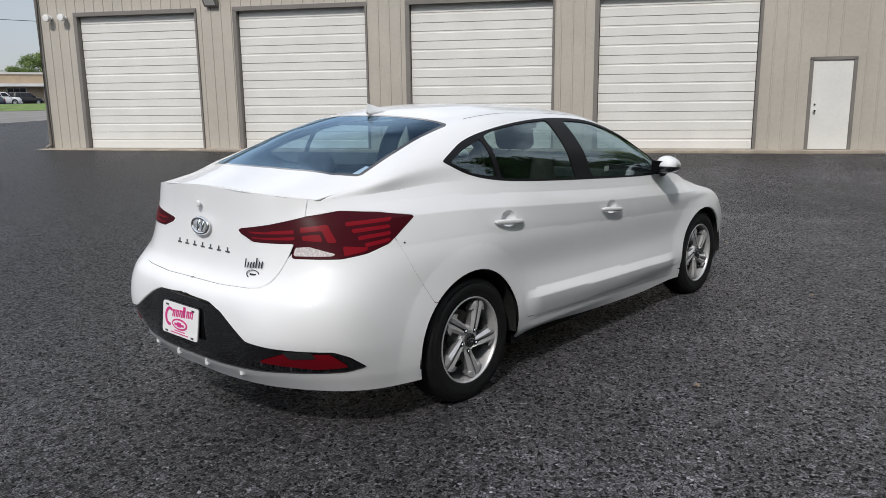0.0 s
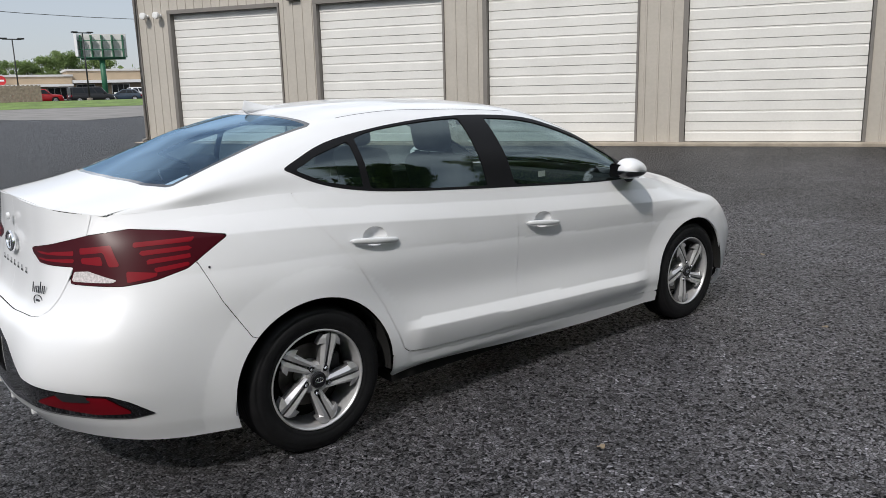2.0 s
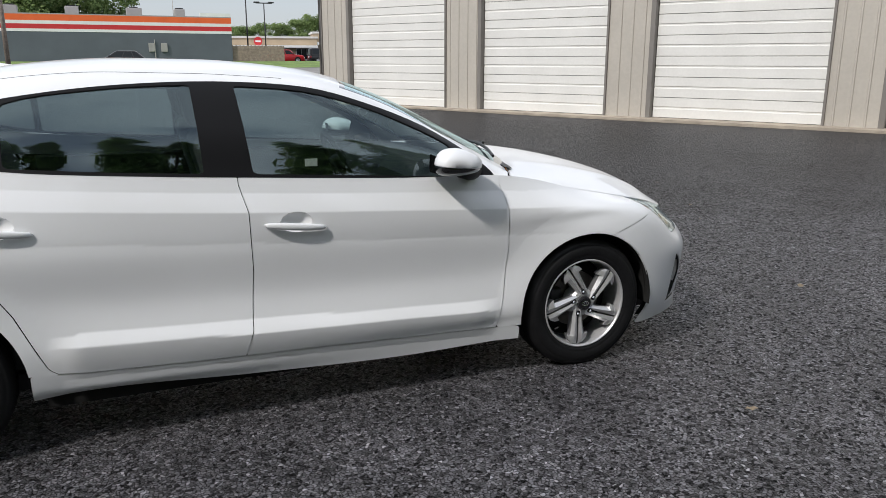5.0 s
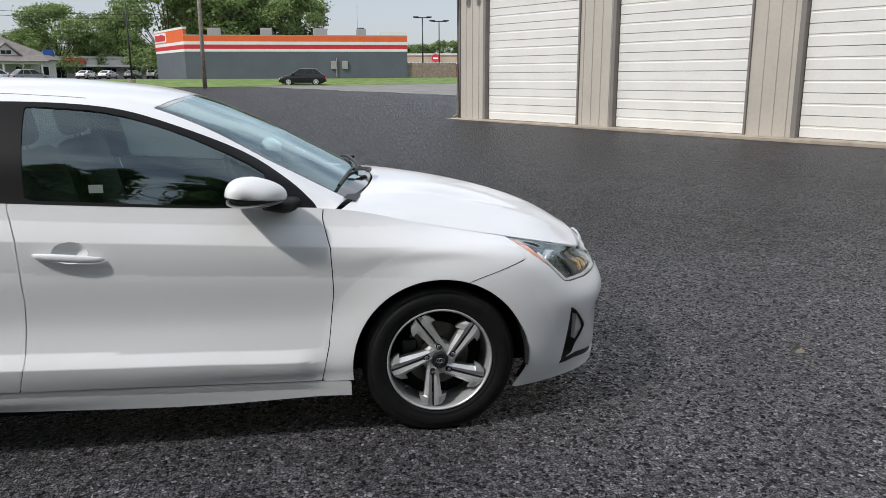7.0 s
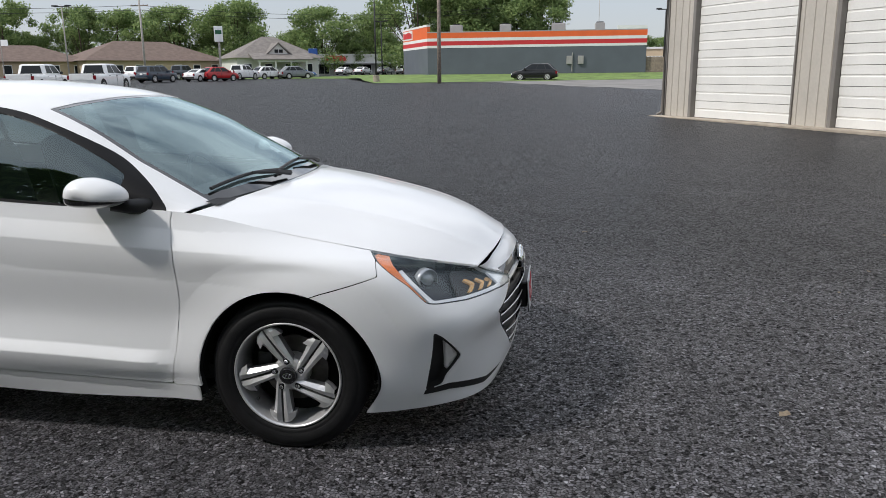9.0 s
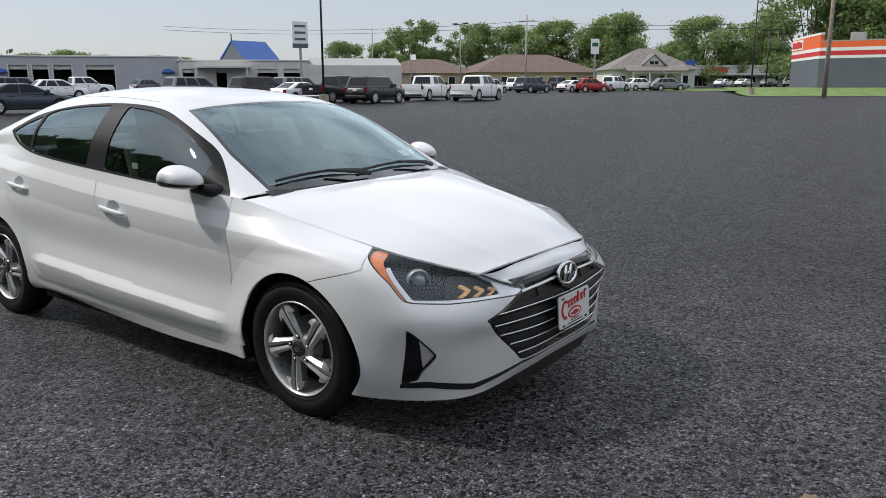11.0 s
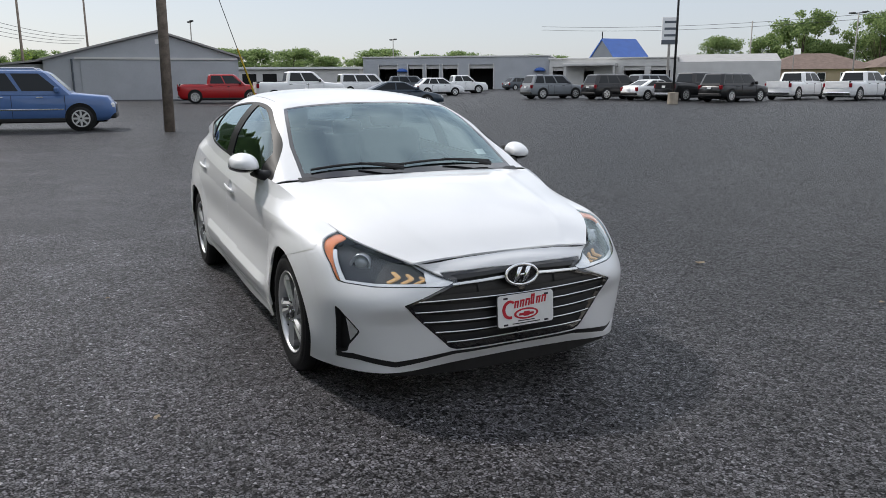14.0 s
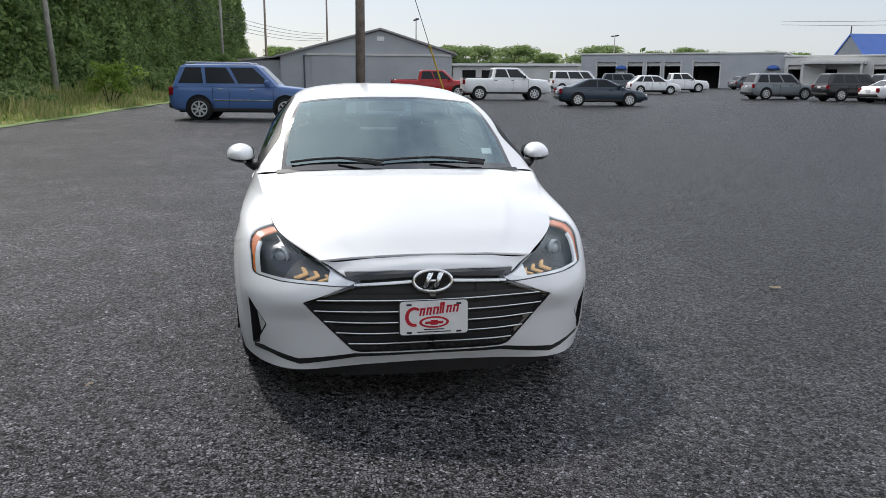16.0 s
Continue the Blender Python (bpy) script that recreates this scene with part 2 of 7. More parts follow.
    high = nt.nodes.new("ShaderNodeMath")
    high.operation = "MULTIPLY_ADD"
    high.inputs[1].default_value = .35
    nt.links.new(ramp(grit.outputs["Distance"], 0, .8, 1, 0), high.inputs[0])
    nt.links.new(mul(proud, ramp(grey.outputs[2], 0, 1, .6, 1.3)), high.inputs[2])
    bump = nt.nodes.new("ShaderNodeBump")
    bump.inputs["Strength"].default_value, bump.inputs["Distance"].default_value = 1.0, .012
    nt.links.new(high.outputs[0], bump.inputs["Height"])
    # each chipping lies at a tilt of its own, and only its face shines
    tilt = nt.nodes.new("ShaderNodeVectorMath")
    tilt.operation = "SUBTRACT"
    tilt.inputs[1].default_value = (.5, .5, .5)
    nt.links.new(stones.outputs["Color"], tilt.inputs[0])
    lean = nt.nodes.new("ShaderNodeVectorMath")
    lean.operation = "MULTIPLY_ADD"
    lean.inputs[1].default_value = (1.0, 1.0, .2)
    nt.links.new(tilt.outputs[0], lean.inputs[0])
    nt.links.new(bump.outputs["Normal"], lean.inputs[2])
    unit = nt.nodes.new("ShaderNodeVectorMath")
    unit.operation = "NORMALIZE"
    nt.links.new(lean.outputs[0], unit.inputs[0])
    nt.links.new(unit.outputs[0], b.inputs["Normal"])
    nt.links.new(ramp(proud, 0, 1, .05, .55), b.inputs["Specular IOR Level"])
    b.inputs["Roughness"].default_value = .42
    return m


def leaf_material(name, dark, light):
    m = material(name, dark, .6, spec=.3)
    nt = m.node_tree
    b = nt.nodes["Principled BSDF"]
    geo = nt.nodes.new("ShaderNodeNewGeometry")
    mix = nt.nodes.new("ShaderNodeMix")
    mix.data_type = "RGBA"
    mix.inputs["A"].default_value, mix.inputs["B"].default_value = (*dark, 1), (*light, 1)
    nt.links.new(geo.outputs["Random Per Island"], mix.inputs["Factor"])
    nt.links.new(mix.outputs["Result"], b.inputs["Base Color"])
    trans = nt.nodes.new("ShaderNodeBsdfTranslucent")
    nt.links.new(mix.outputs["Result"], trans.inputs["Color"])
    both = nt.nodes.new("ShaderNodeMixShader")
    both.inputs[0].default_value = .5
    nt.links.new(b.outputs[0], both.inputs[1])
    nt.links.new(trans.outputs[0], both.inputs[2])
    nt.links.new(both.outputs[0], nt.nodes["Material Output"].inputs["Surface"])
    return m


CRACK = material("crack_tar", (.010, .010, .011), .9, vary=.3, scale=30)
PAINT = material("white_paint", (.79, .798, .815), .42, coat=.7, spec=.35, vary=.012, scale=3, bump_scale=900, fine=.2)
TRIM_BLACK = material("black_window_trim", (.007, .007, .008), .5, spec=.15)
BLACK = material("black_plastic", (.010, .010, .011), .5, vary=.2, scale=30, bump=.05, bump_scale=400)
GLOSS_BLACK = material("gloss_black", (.006, .006, .007), .06, coat=1)
SATIN = material("charcoal_satin", (.030, .031, .033), .38, .2)
# lamp reflector; the orange bulb's reflection is put into its warm colour
BULB_TINT = material("bulb_tinted_reflector", (.72, .45, .21), .22, .75, vary=.2, scale=90)
DARK = material("underbody_dark", (.006, .006, .006), .9, vary=.3, scale=9)
RUBBER = material("tyre_rubber", (.009, .009, .010), .55, spec=.3, vary=.3, scale=20, bump=.12, bump_scale=180)
CHROME = material("chrome", (.78, .79, .80), .10, 1)
SILVER = material("machined_alloy", (.80, .80, .79), .30, .55, vary=.06, scale=40)
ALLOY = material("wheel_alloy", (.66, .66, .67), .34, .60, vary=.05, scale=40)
# darker copy of the wheel alloy: shade on the spoke flanks put into the colour
ALLOY_SHADE = material("wheel_alloy_shaded", (.30, .30, .31), .36, .6, vary=.08, scale=40)
GREY_ALLOY = material("grey_alloy", (.060, .060, .064), .40, .6)
STEEL = material("brake_steel", (.18, .17, .16), .45, .9, vary=.3, scale=30)
GLASS = glass_material("tinted_glass", (.80, .94, .92), .74, ior=2.05, sheen=(.80, .96, 1))
SCREEN_GLASS = glass_material("windscreen_glass", (.78, .92, .92), .74, ior=2.7, sheen=(.78, .97, 1))
BACK_GLASS = glass_material("rear_window_glass", (.66, .84, .96), .84, ior=1.55, sheen=(.50, .74, 1))
LAMP_GLASS = glass_material("lamp_cover", (1, 1, 1), .96, ior=1.45)
LAMP_INNER = material("lamp_inner", (.05, .054, .062), .25, .4)
LAMP_BEZEL = material("lamp_bezel", (.42, .45, .49), .25, .4)
BRIGHT = material("bright_trim", (.86, .87, .88), .22, .55)
RED_LAMP = material("red_lamp", (.20, .005, .012), .34, spec=.15)
DEEP_RED = material("deep_red_lamp", (.050, .003, .007), .32, spec=.15)
AMBER = material("amber_reflector", (.75, .20, .04), .2, coat=1, vary=.15, scale=60)
SEAT = material("grey_seat_cloth", (.022, .024, .026), .85, vary=.2, scale=14, bump=.1, bump_scale=300)
DASH = material("dash_plastic", (.014, .014, .016), .7, vary=.15, scale=20, bump=.1, bump_scale=500)
PLATE = material("white_plate", (.82, .82, .82), .35, vary=.03, scale=20)
PINK = material("magenta_print", (.62, .03, .22), .4)
CRIMSON = material("crimson_print", (.50, .012, .03), .4)
INK = material("dark_print", (.02, .02, .03), .5)
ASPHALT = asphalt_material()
SIDING = material("tan_metal_siding", (.47, .435, .385), .45, vary=.07, scale=.7, bump_scale=14, fine=.5)
SIDING_TRIM = material("brown_grey_trim", (.20, .185, .17), .45, vary=.1, scale=2)
DOOR_WHITE = material("white_door_enamel", (.74, .73, .70), .4, vary=.05, scale=1.2, bump_scale=20, fine=.5)
CONCRETE = material("concrete", (.36, .31, .25), .85, vary=.25, scale=2.2, bump=.3, bump_scale=60, fine=.6)
OLD_PAVING = material("old_grey_paving", (.21, .20, .19), .9, vary=.22, scale=.5, bump_scale=40, fine=.5)
GRASS = material("mown_grass", (.13, .20, .045), .9, vary=.4, scale=.8, bump=.5, bump_scale=30, fine=.8)
ROOF_METAL = material("roof_metal", (.33, .32, .31), .5, vary=.1, scale=1)
GREY_WALL = material("grey_block_wall", (.42, .435, .46), .7, vary=.06, scale=.6, bump_scale=8, fine=.4)
LIGHT_WALL = material("pale_grey_wall", (.60, .59, .57), .6, vary=.07, scale=.6)
TAN_WALL = material("tan_wall", (.42, .33, .23), .8, vary=.08, scale=.5)
SLATE_WALL = material("slate_grey_wall", (.10, .115, .135), .7, vary=.08, scale=.5)
BROWN_ROOF = material("brown_shingle", (.16, .115, .095), .9, vary=.2, scale=1.5, bump_scale=12, fine=.5)
GREY_SHINGLE = material("grey_shingle", (.20, .18, .165), .9, vary=.2, scale=1.5, bump_scale=12, fine=.5)
BLUE_ROOF = material("blue_metal_roof", (.03, .10, .36), .45, vary=.1, scale=1)
RED_BAND = material("red_band", (.55, .03, .035), .5, vary=.06, scale=.8)
ORANGE_BAND = material("orange_band", (.75, .13, .03), .5, vary=.06, scale=.8)
WHITE_BAND = material("white_band", (.75, .75, .74), .5, vary=.05, scale=.8)
WOOD_POLE = material("weathered_pole", (.25, .205, .17), .85, vary=.3, scale=5, bump=.4, bump_scale=30, fine=.4)
PALE_POLE = material("pale_grey_pole", (.36, .34, .31), .8, vary=.2, scale=3, bump_scale=20, fine=.4)
DARK_POLE = material("dark_metal_pole", (.02, .02, .022), .5)
GREEN_POLE = material("green_steel", (.02, .12, .06), .5)
FENCE_WOOD = material("weathered_fence", (.25, .20, .16), .9, vary=.25, scale=3)
BARK = material("bark", (.07, .05, .035), .95, vary=.3, scale=5, bump=.5, bump_scale=20)
YELLOW = material("yellow_sleeve", (.62, .42, .03), .5)
LEAF_A = leaf_material("leaf_broad", (.105, .175, .060), (.34, .43, .17))
LEAF_B = leaf_material("leaf_conifer", (.085, .155, .050), (.33, .44, .16))
LEAF_C = leaf_material("leaf_bright", (.12, .22, .03), (.30, .40, .08))
WEED = leaf_material("weeds", (.18, .27, .06), (.50, .44, .22))
CAR_GLASS = material("dark_vehicle_glass", (.012, .015, .018), .14, spec=.30)
SMOKED = material("smoked_clear_lens", (.56, .52, .52), .2, vary=.3, scale=110)


# ---- ground ----
def ground_sheet():
    rings = [0, 2, 4, 7, 11, 16, 22, 30, 40, 52, 66, 82, 100, 120, 144, 180, 260, 420, 800, 1600, 3000]
    n = 96
    verts, faces = [(0, 0, 0)], []
    for r in rings[1:]:
        for i in range(n):
            a = 2 * math.pi * i / n
            verts.append((r * math.cos(a), r * math.sin(a), ground_z(r, 0)))
    for i in range(n):
        faces.append((0, 1 + i, 1 + (i + 1) % n))
    for k in range(len(rings) - 2):
        for i in range(n):
            a, b = 1 + k * n + i, 1 + k * n + (i + 1) % n
            faces.append((a, a + n, b + n, b))
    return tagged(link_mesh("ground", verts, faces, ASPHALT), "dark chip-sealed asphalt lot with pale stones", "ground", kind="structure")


def patch(name, corners, material_, lift, label, category, cell=3.0, bank=0.0):
    """A thin sheet over the ground inside a four-cornered outline."""
    a, b, c, d = [Vector((x, y, 0)) for x, y in corners]
    nu = max(2, int(max((b - a).length, (c - d).length) / cell))
    nv = max(2, int(max((d - a).length, (c - b).length) / cell))
    verts, faces = [], []
    for i in range(nu + 1):
        for j in range(nv + 1):
            u, v = i / nu, j / nv
            p = a * (1 - u) * (1 - v) + b * u * (1 - v) + c * u * v + d * (1 - u) * v
            wob = noise.noise((p.x * .35, p.y * .35, lift * 50)) * .5
            if i in (0, nu) or j in (0, nv):
                p = p + Vector((wob, wob, 0))
            verts.append((p.x, p.y, ground_z(p.x, p.y) + lift + bank * min(1, v * 1.4)))
    for i in range(nu):
        for j in range(nv):
            k = i * (nv + 1) + j
            faces.append((k, k + nv + 1, k + nv + 2, k + 1))
    return tagged(link_mesh(name, verts, faces, material_), label, category, kind="structure")


ground_sheet()
patch("pavement", [(9.5, 42.5), (-9, 80), (-9, 88), (60, 82)], OLD_PAVING, .012, "worn pale grey paving beside the dark lot", "pavement")
patch("lawn", [(-15, 68), (12, 77), (22, 98), (-26, 98)], GRASS, .03, "mown green grass bank before the store", "grass", bank=.42)
patch("lawn", [(12, 77), (70, 80), (70, 98), (22, 98)], GRASS, .03, "mown green grass bank beside the fence", "grass", bank=.42)
patch("lawn", [(-80, 104), (-24, 96), (-30, 118), (-78, 124)], GRASS, .03, "mown lawn before the low brick houses", "grass")
patch("verge", [(-16.5, -9.2), (-37.5, -7.6), (-110, -7.5), (-110, -40)], GRASS, .02, "rough verge of grass at the tree row", "grass")
patch("verge", [(30, -13), (-16.5, -9.2), (-110, -40), (30, -40)], GRASS, .02, "rough verge of grass behind the lot", "grass")

# ---- garage: x along its front from the corner, y into it ----
GARAGE = Matrix.Translation((5.6, 21.2, 0)) @ Matrix.Rotation(math.atan2(-.867, .497), 4, "Z")
DOORS = ((1.27, 5.02), (6.28, 10.02), (11.24, 15.05), (16.22, 20.1))
DOOR_TOP, EAVE, LENGTH, DEPTH = 3.90, 4.72, 31.0, 14.0
MAN = (21.33, 22.34, 2.28)


def ribbed(name, s0, s1, z0, z1, parent):
    """Upright ribbed sheet metal on a wall core; ribs every 0.3 m."""
    verts, faces = [], []
    s = [s0]
    k = math.ceil((s0 + .06) / .305)
    while k * .305 + .05 < s1 - .02:
        c = k * .305
        s += [c - .028, c - .016, c + .016, c + .028]
        k += 1
    s.append(s1)
    for i, v in enumerate(s):
        y = -.045 if (i % 4) in (2, 3) and 0 < i < len(s) - 1 else -.025
        verts += [(v, y, z0), (v, y, z1)]
    for i in range(len(s) - 1):
        faces.append((2 * i, 2 * i + 2, 2 * i + 3, 2 * i + 1))
    return link_mesh(name, verts, faces, SIDING, parent)


def garage():
    g = thing("garage_building", "tan ribbed-metal garage with white sectional doors", "building", m=GARAGE)
    # wall core in pieces round the openings
    cuts = [0.0]
    for a, b in DOORS:
        cuts += [a, b]
    cuts += [MAN[0], MAN[1], LENGTH]
    for i in range(0, len(cuts), 2):
        part("wall", boxed(cuts[i], cuts[i + 1], -.02, .25, 0, DOOR_TOP), SIDING, g)
        ribbed("siding", cuts[i] + .005, cuts[i + 1] - .005, .06, DOOR_TOP - .001, g)
    part("wall", boxed(0, LENGTH, -.02, .25, DOOR_TOP, EAVE), SIDING, g)
    ribbed("siding", 0, LENGTH, DOOR_TOP + .001, EAVE - .1, g)
    part("wall", boxed(MAN[0], MAN[1], -.02, .25, MAN[2], DOOR_TOP), SIDING, g)
    ribbed("siding", MAN[0] + .005, MAN[1] - .005, MAN[2], DOOR_TOP - .001, g)
    part("wall", boxed(-.02, .25, .25, DEPTH, 0, EAVE), SIDING, g)
    part("wall", boxed(LENGTH - .25, LENGTH, .25, DEPTH, 0, EAVE), SIDING, g)
    part("wall", boxed(0, LENGTH, DEPTH - .25, DEPTH, 0, EAVE), SIDING, g)
    roof = bmesh.new()
    prism(roof, [(-.2, EAVE), (DEPTH / 2, EAVE + 1.3), (DEPTH + .2, EAVE), (DEPTH + .2, EAVE + .1), (DEPTH / 2, EAVE + 1.42), (-.2, EAVE + .1)], lambda a, b, c: (c - .15, a, b), LENGTH + .3)
    part("roof", roof, ROOF_METAL, g)
    part("gutter", boxed(-.12, LENGTH + .1, -.19, -.03, EAVE - .10, EAVE + .04, .02), SIDING_TRIM, g)
    part("corner_trim", boxed(-.05, .06, -.065, .10, .05, EAVE - .1, .008), SIDING_TRIM, g)
    pipe = bmesh.new()
    tube(pipe, [(.0, -.11, EAVE - .1), (.0, -.11, .35), (.0, -.12, .18), (-.10, -.22, .10)], .045, 10)
    part("downpipe", pipe, SIDING_TRIM, g)
    part("plinth", boxed(-.25, LENGTH, -.42, .35, -.1, .075, .012), CONCRETE, g, "stained tan concrete apron")
    for a, b in DOORS:
        d = thing("garage_door", "", "", "")
        d.parent = g
        # frame trim and reveals
        for name, x0, x1, z0, z1 in (("jamb", a - .11, a + .005, .07, DOOR_TOP + .02), ("jamb", b - .005, b + .05, .07, DOOR_TOP + .02), ("head", a - .11, b + .05, DOOR_TOP - .02, DOOR_TOP + .10)):
            part(name, boxed(x0, x1, -.075, .16, z0, z1, .006), SIDING_TRIM, d)
        n = 8
        h = (DOOR_TOP - .08) / n
        for k in range(n):
            z0, z1 = .075 + k * h, .075 + (k + 1) * h
            out = [(.14, z0 + .004), (.118, z0 + .010), (.118, z0 + h * .5 - .030), (.132, z0 + h * .5 - .014), (.132, z0 + h * .5 + .014), (.118, z0 + h * .5 + .030),
                   (.118, z1 - .010), (.14, z1 - .004), (.17, z1 - .004), (.17, z0 + .004)]
            bm = prism(bmesh.new(), out, lambda p, q, c, a=a, b=b: (a + .02 + c, p - .03, q), b - a - .04)
            part("door_panel", bm, DOOR_WHITE, d)
        part("seal", boxed(a, b, .09, .13, .06, .085), BLACK, d)
        part("backing", boxed(a - .02, b + .02, .16, .19, .05, DOOR_TOP), DARK, d)
    m = thing("entrance_door", "", "", "")
    m.parent = g
    part("frame", boxed(MAN[0] - .03, MAN[0] + .05, -.06, .1, .07, MAN[2]), SIDING_TRIM, m)
    part("frame", boxed(MAN[1] - .05, MAN[1] + .03, -.06, .1, .07, MAN[2]), SIDING_TRIM, m)
    part("frame", boxed(MAN[0] - .03, MAN[1] + .03, -.06, .1, MAN[2] - .04, MAN[2] + .04), SIDING_TRIM, m)
    leaf = part("door_leaf", boxed(MAN[0] + .052, MAN[1] - .052, -.03, .03, .085, MAN[2] - .045, .004), DOOR_WHITE, m)
    part("door_knob", lathe(bmesh.new(), [(.0, -.10), (.028, -.095), (.032, -.075), (.015, -.06), (.03, -.035), (.03, -.03)], 16, "y", (MAN[0] + .14, 0, 1.02)), CHROME, leaf)
    part("deadbolt", lathe(bmesh.new(), [(.0, -.055), (.024, -.05), (.03, -.03)], 16, "y", (MAN[0] + .14, 0, 1.18)), CHROME, leaf)
    part("threshold", boxed(MAN[0], MAN[1], -.09, .05, .07, .088), SIDING_TRIM, m)
    return g


garage_ob = garage()


def wall_lamp(kind, s, z):
    if kind == "flood":
        w = thing("flood_lamp", "small round white flood lamp on the garage wall", "lamp", "garage lamps", GARAGE @ Matrix.Translation((s, -.045, z)))
        part("bracket", lathe(bmesh.new(), [(.06, 0), (.06, -.03), (.02, -.035), (.02, -.10)], 14), WHITE_BAND, w)
        part("lamp_head", lathe(bmesh.new(), [(.03, -.08), (.08, -.10), (.105, -.16), (.10, -.24), (.06, -.25)], 16), WHITE_BAND, w)
    else:
        w = thing("wall_pack_lamp", "boxy grey wall lamp with a glass front", "lamp", "garage lamps", GARAGE @ Matrix.Translation((s, -.045, z)))
        part("housing", prism(bmesh.new(), [(0, .14), (-.20, .14), (-.24, .04), (-.10, -.14), (0, -.14)], lambda a, b, c: (c - .19, a, b), .38), SIDING_TRIM, w)
        part("lens", prism(bmesh.new(), [(-.215, .10), (-.245, .04), (-.115, -.12), (-.09, -.12)], lambda a, b, c: (c - .15, a, b), .30), WHITE_BAND, w)


wall_lamp("flood", .42, 3.86)
wall_lamp("flood", .90, 3.86)
wall_lamp("pack", 5.58, 4.16)
wall_lamp("pack", 15.62, 4.16)
# ---- body surfaces of the sedan: rails (x, half width, z) from the nose's middle round to the tail's middle ----
RAILS = (
    ((2.160, 0, .215), (2.153, .30, .208), (2.095, .58, .178), (1.955, .74, .170), (1.70, .845, .165), (1.35, .86, .17), (.93, .866, .188), (.40, .862, .182),
     (-.20, .858, .204), (-.80, .862, .238), (-1.35, .86, .20), (-1.75, .85, .205), (-2.03, .77, .225), (-2.22, .52, .235), (-2.29, .27, .24), (-2.30, 0, .24)),
    ((2.185, 0, .27), (2.18, .30, .27), (2.11, .56, .24), (1.97, .74, .24), (1.74, .86, .27), (1.35, .885, .29), (.93, .879, .27), (.40, .880, .265),
     (-.20, .880, .265), (-.80, .884, .27), (-1.35, .885, .29), (-1.76, .868, .30), (-2.07, .795, .32), (-2.29, .54, .34), (-2.36, .28, .345), (-2.37, 0, .345)),
    ((2.215, 0, .40), (2.20, .30, .40), (2.105, .58, .40), (1.97, .765, .38), (1.735, .868, .40), (1.35, .895, .42), (.93, .888, .345), (.40, .893, .36),
     (-.20, .893, .38), (-.80, .897, .405), (-1.35, .898, .43), (-1.77, .878, .44), (-2.12, .815, .46), (-2.33, .58, .47), (-2.375, .28, .475), (-2.385, 0, .475)),
    ((2.22, 0, .53), (2.195, .30, .53), (2.135, .575, .50), (1.955, .785, .50), (1.72, .872, .55), (1.35, .900, .62), (.93, .872, .52), (.40, .868, .52),
     (-.20, .868, .54), (-.80, .874, .57), (-1.35, .900, .64), (-1.77, .872, .60), (-2.115, .805, .62), (-2.305, .575, .625), (-2.35, .28, .63), (-2.36, 0, .63)),
    ((2.19, 0, .61), (2.17, .30, .60), (2.10, .54, .585), (1.915, .755, .60), (1.70, .855, .68), (1.35, .882, .72), (.93, .880, .68), (.40, .878, .70),
     (-.20, .876, .72), (-.80, .880, .75), (-1.35, .888, .78), (-1.77, .85, .78), (-2.06, .74, .78), (-2.23, .52, .74), (-2.265, .28, .725), (-2.27, 0, .72)),
    ((2.16, 0, .66), (2.14, .28, .645), (2.05, .50, .64), (1.86, .70, .69), (1.68, .80, .745), (1.35, .86, .775), (.93, .872, .795), (.40, .868, .825),
     (-.20, .862, .86), (-.80, .852, .905), (-1.35, .825, .945), (-1.77, .775, .955), (-2.05, .665, .94), (-2.19, .49, .925), (-2.225, .27, .925), (-2.232, 0, .925)),
    ((2.115, 0, .692), (2.10, .25, .682), (2.05, .48, .665), (1.84, .63, .725), (1.66, .70, .77), (1.35, .745, .835), (.95, .815, .93), (.40, .835, .955),
     (-.20, .83, .99), (-.80, .815, 1.03), (-1.35, .755, 1.075), (-1.75, .70, 1.06), (-2.00, .62, 1.05), (-2.165, .49, 1.066), (-2.215, .26, 1.086), (-2.225, 0, 1.091)),
)
WALL = np.array(RAILS, dtype=float).transpose(1, 0, 2)          # station, rail, xyz


def spline(points, t):
    """Catmull-Rom through rows of points at their indices t (array)."""
    p = np.asarray(points, dtype=float)
    n = len(p)
    t = np.clip(np.asarray(t, dtype=float), 0, n - 1)
    i = np.minimum(t.astype(int), n - 2)
    f = (t - i).reshape((-1,) + (1,) * (p.ndim - 1))
    a, d = p[np.maximum(i - 1, 0)], p[np.minimum(i + 2, n - 1)]
    b, c = p[i], p[i + 1]
    a = np.where((i == 0).reshape(f.shape), 2 * b - c, a)
    d = np.where((i == n - 2).reshape(f.shape), 2 * c - b, d)
    return b + .5 * f * (c - a + f * (2 * a - 5 * b + 4 * c - d + f * (3 * (b - c) + d - a)))


def cage_eval(cage, u, v):
    """Points of a cage (station, rail, xyz) at arrays u, v."""
    rows = spline(cage, u)                                     # n, rails, 3
    v = np.clip(np.asarray(v, dtype=float), 0, cage.shape[1] - 1)
    m = cage.shape[1]
    j = np.minimum(v.astype(int), m - 2)
    f = (v - j)[:, None]
    k = np.arange(len(v))
    b, c = rows[k, j], rows[k, j + 1]
    a = np.where((j == 0)[:, None], 2 * b - c, rows[k, np.maximum(j - 1, 0)])
    d = np.where((j == m - 2)[:, None], 2 * c - b, rows[k, np.minimum(j + 2, m - 1)])
    return b + .5 * f * (c - a + f * (2 * a - 5 * b + 4 * c - d + f * (3 * (b - c) + d - a)))


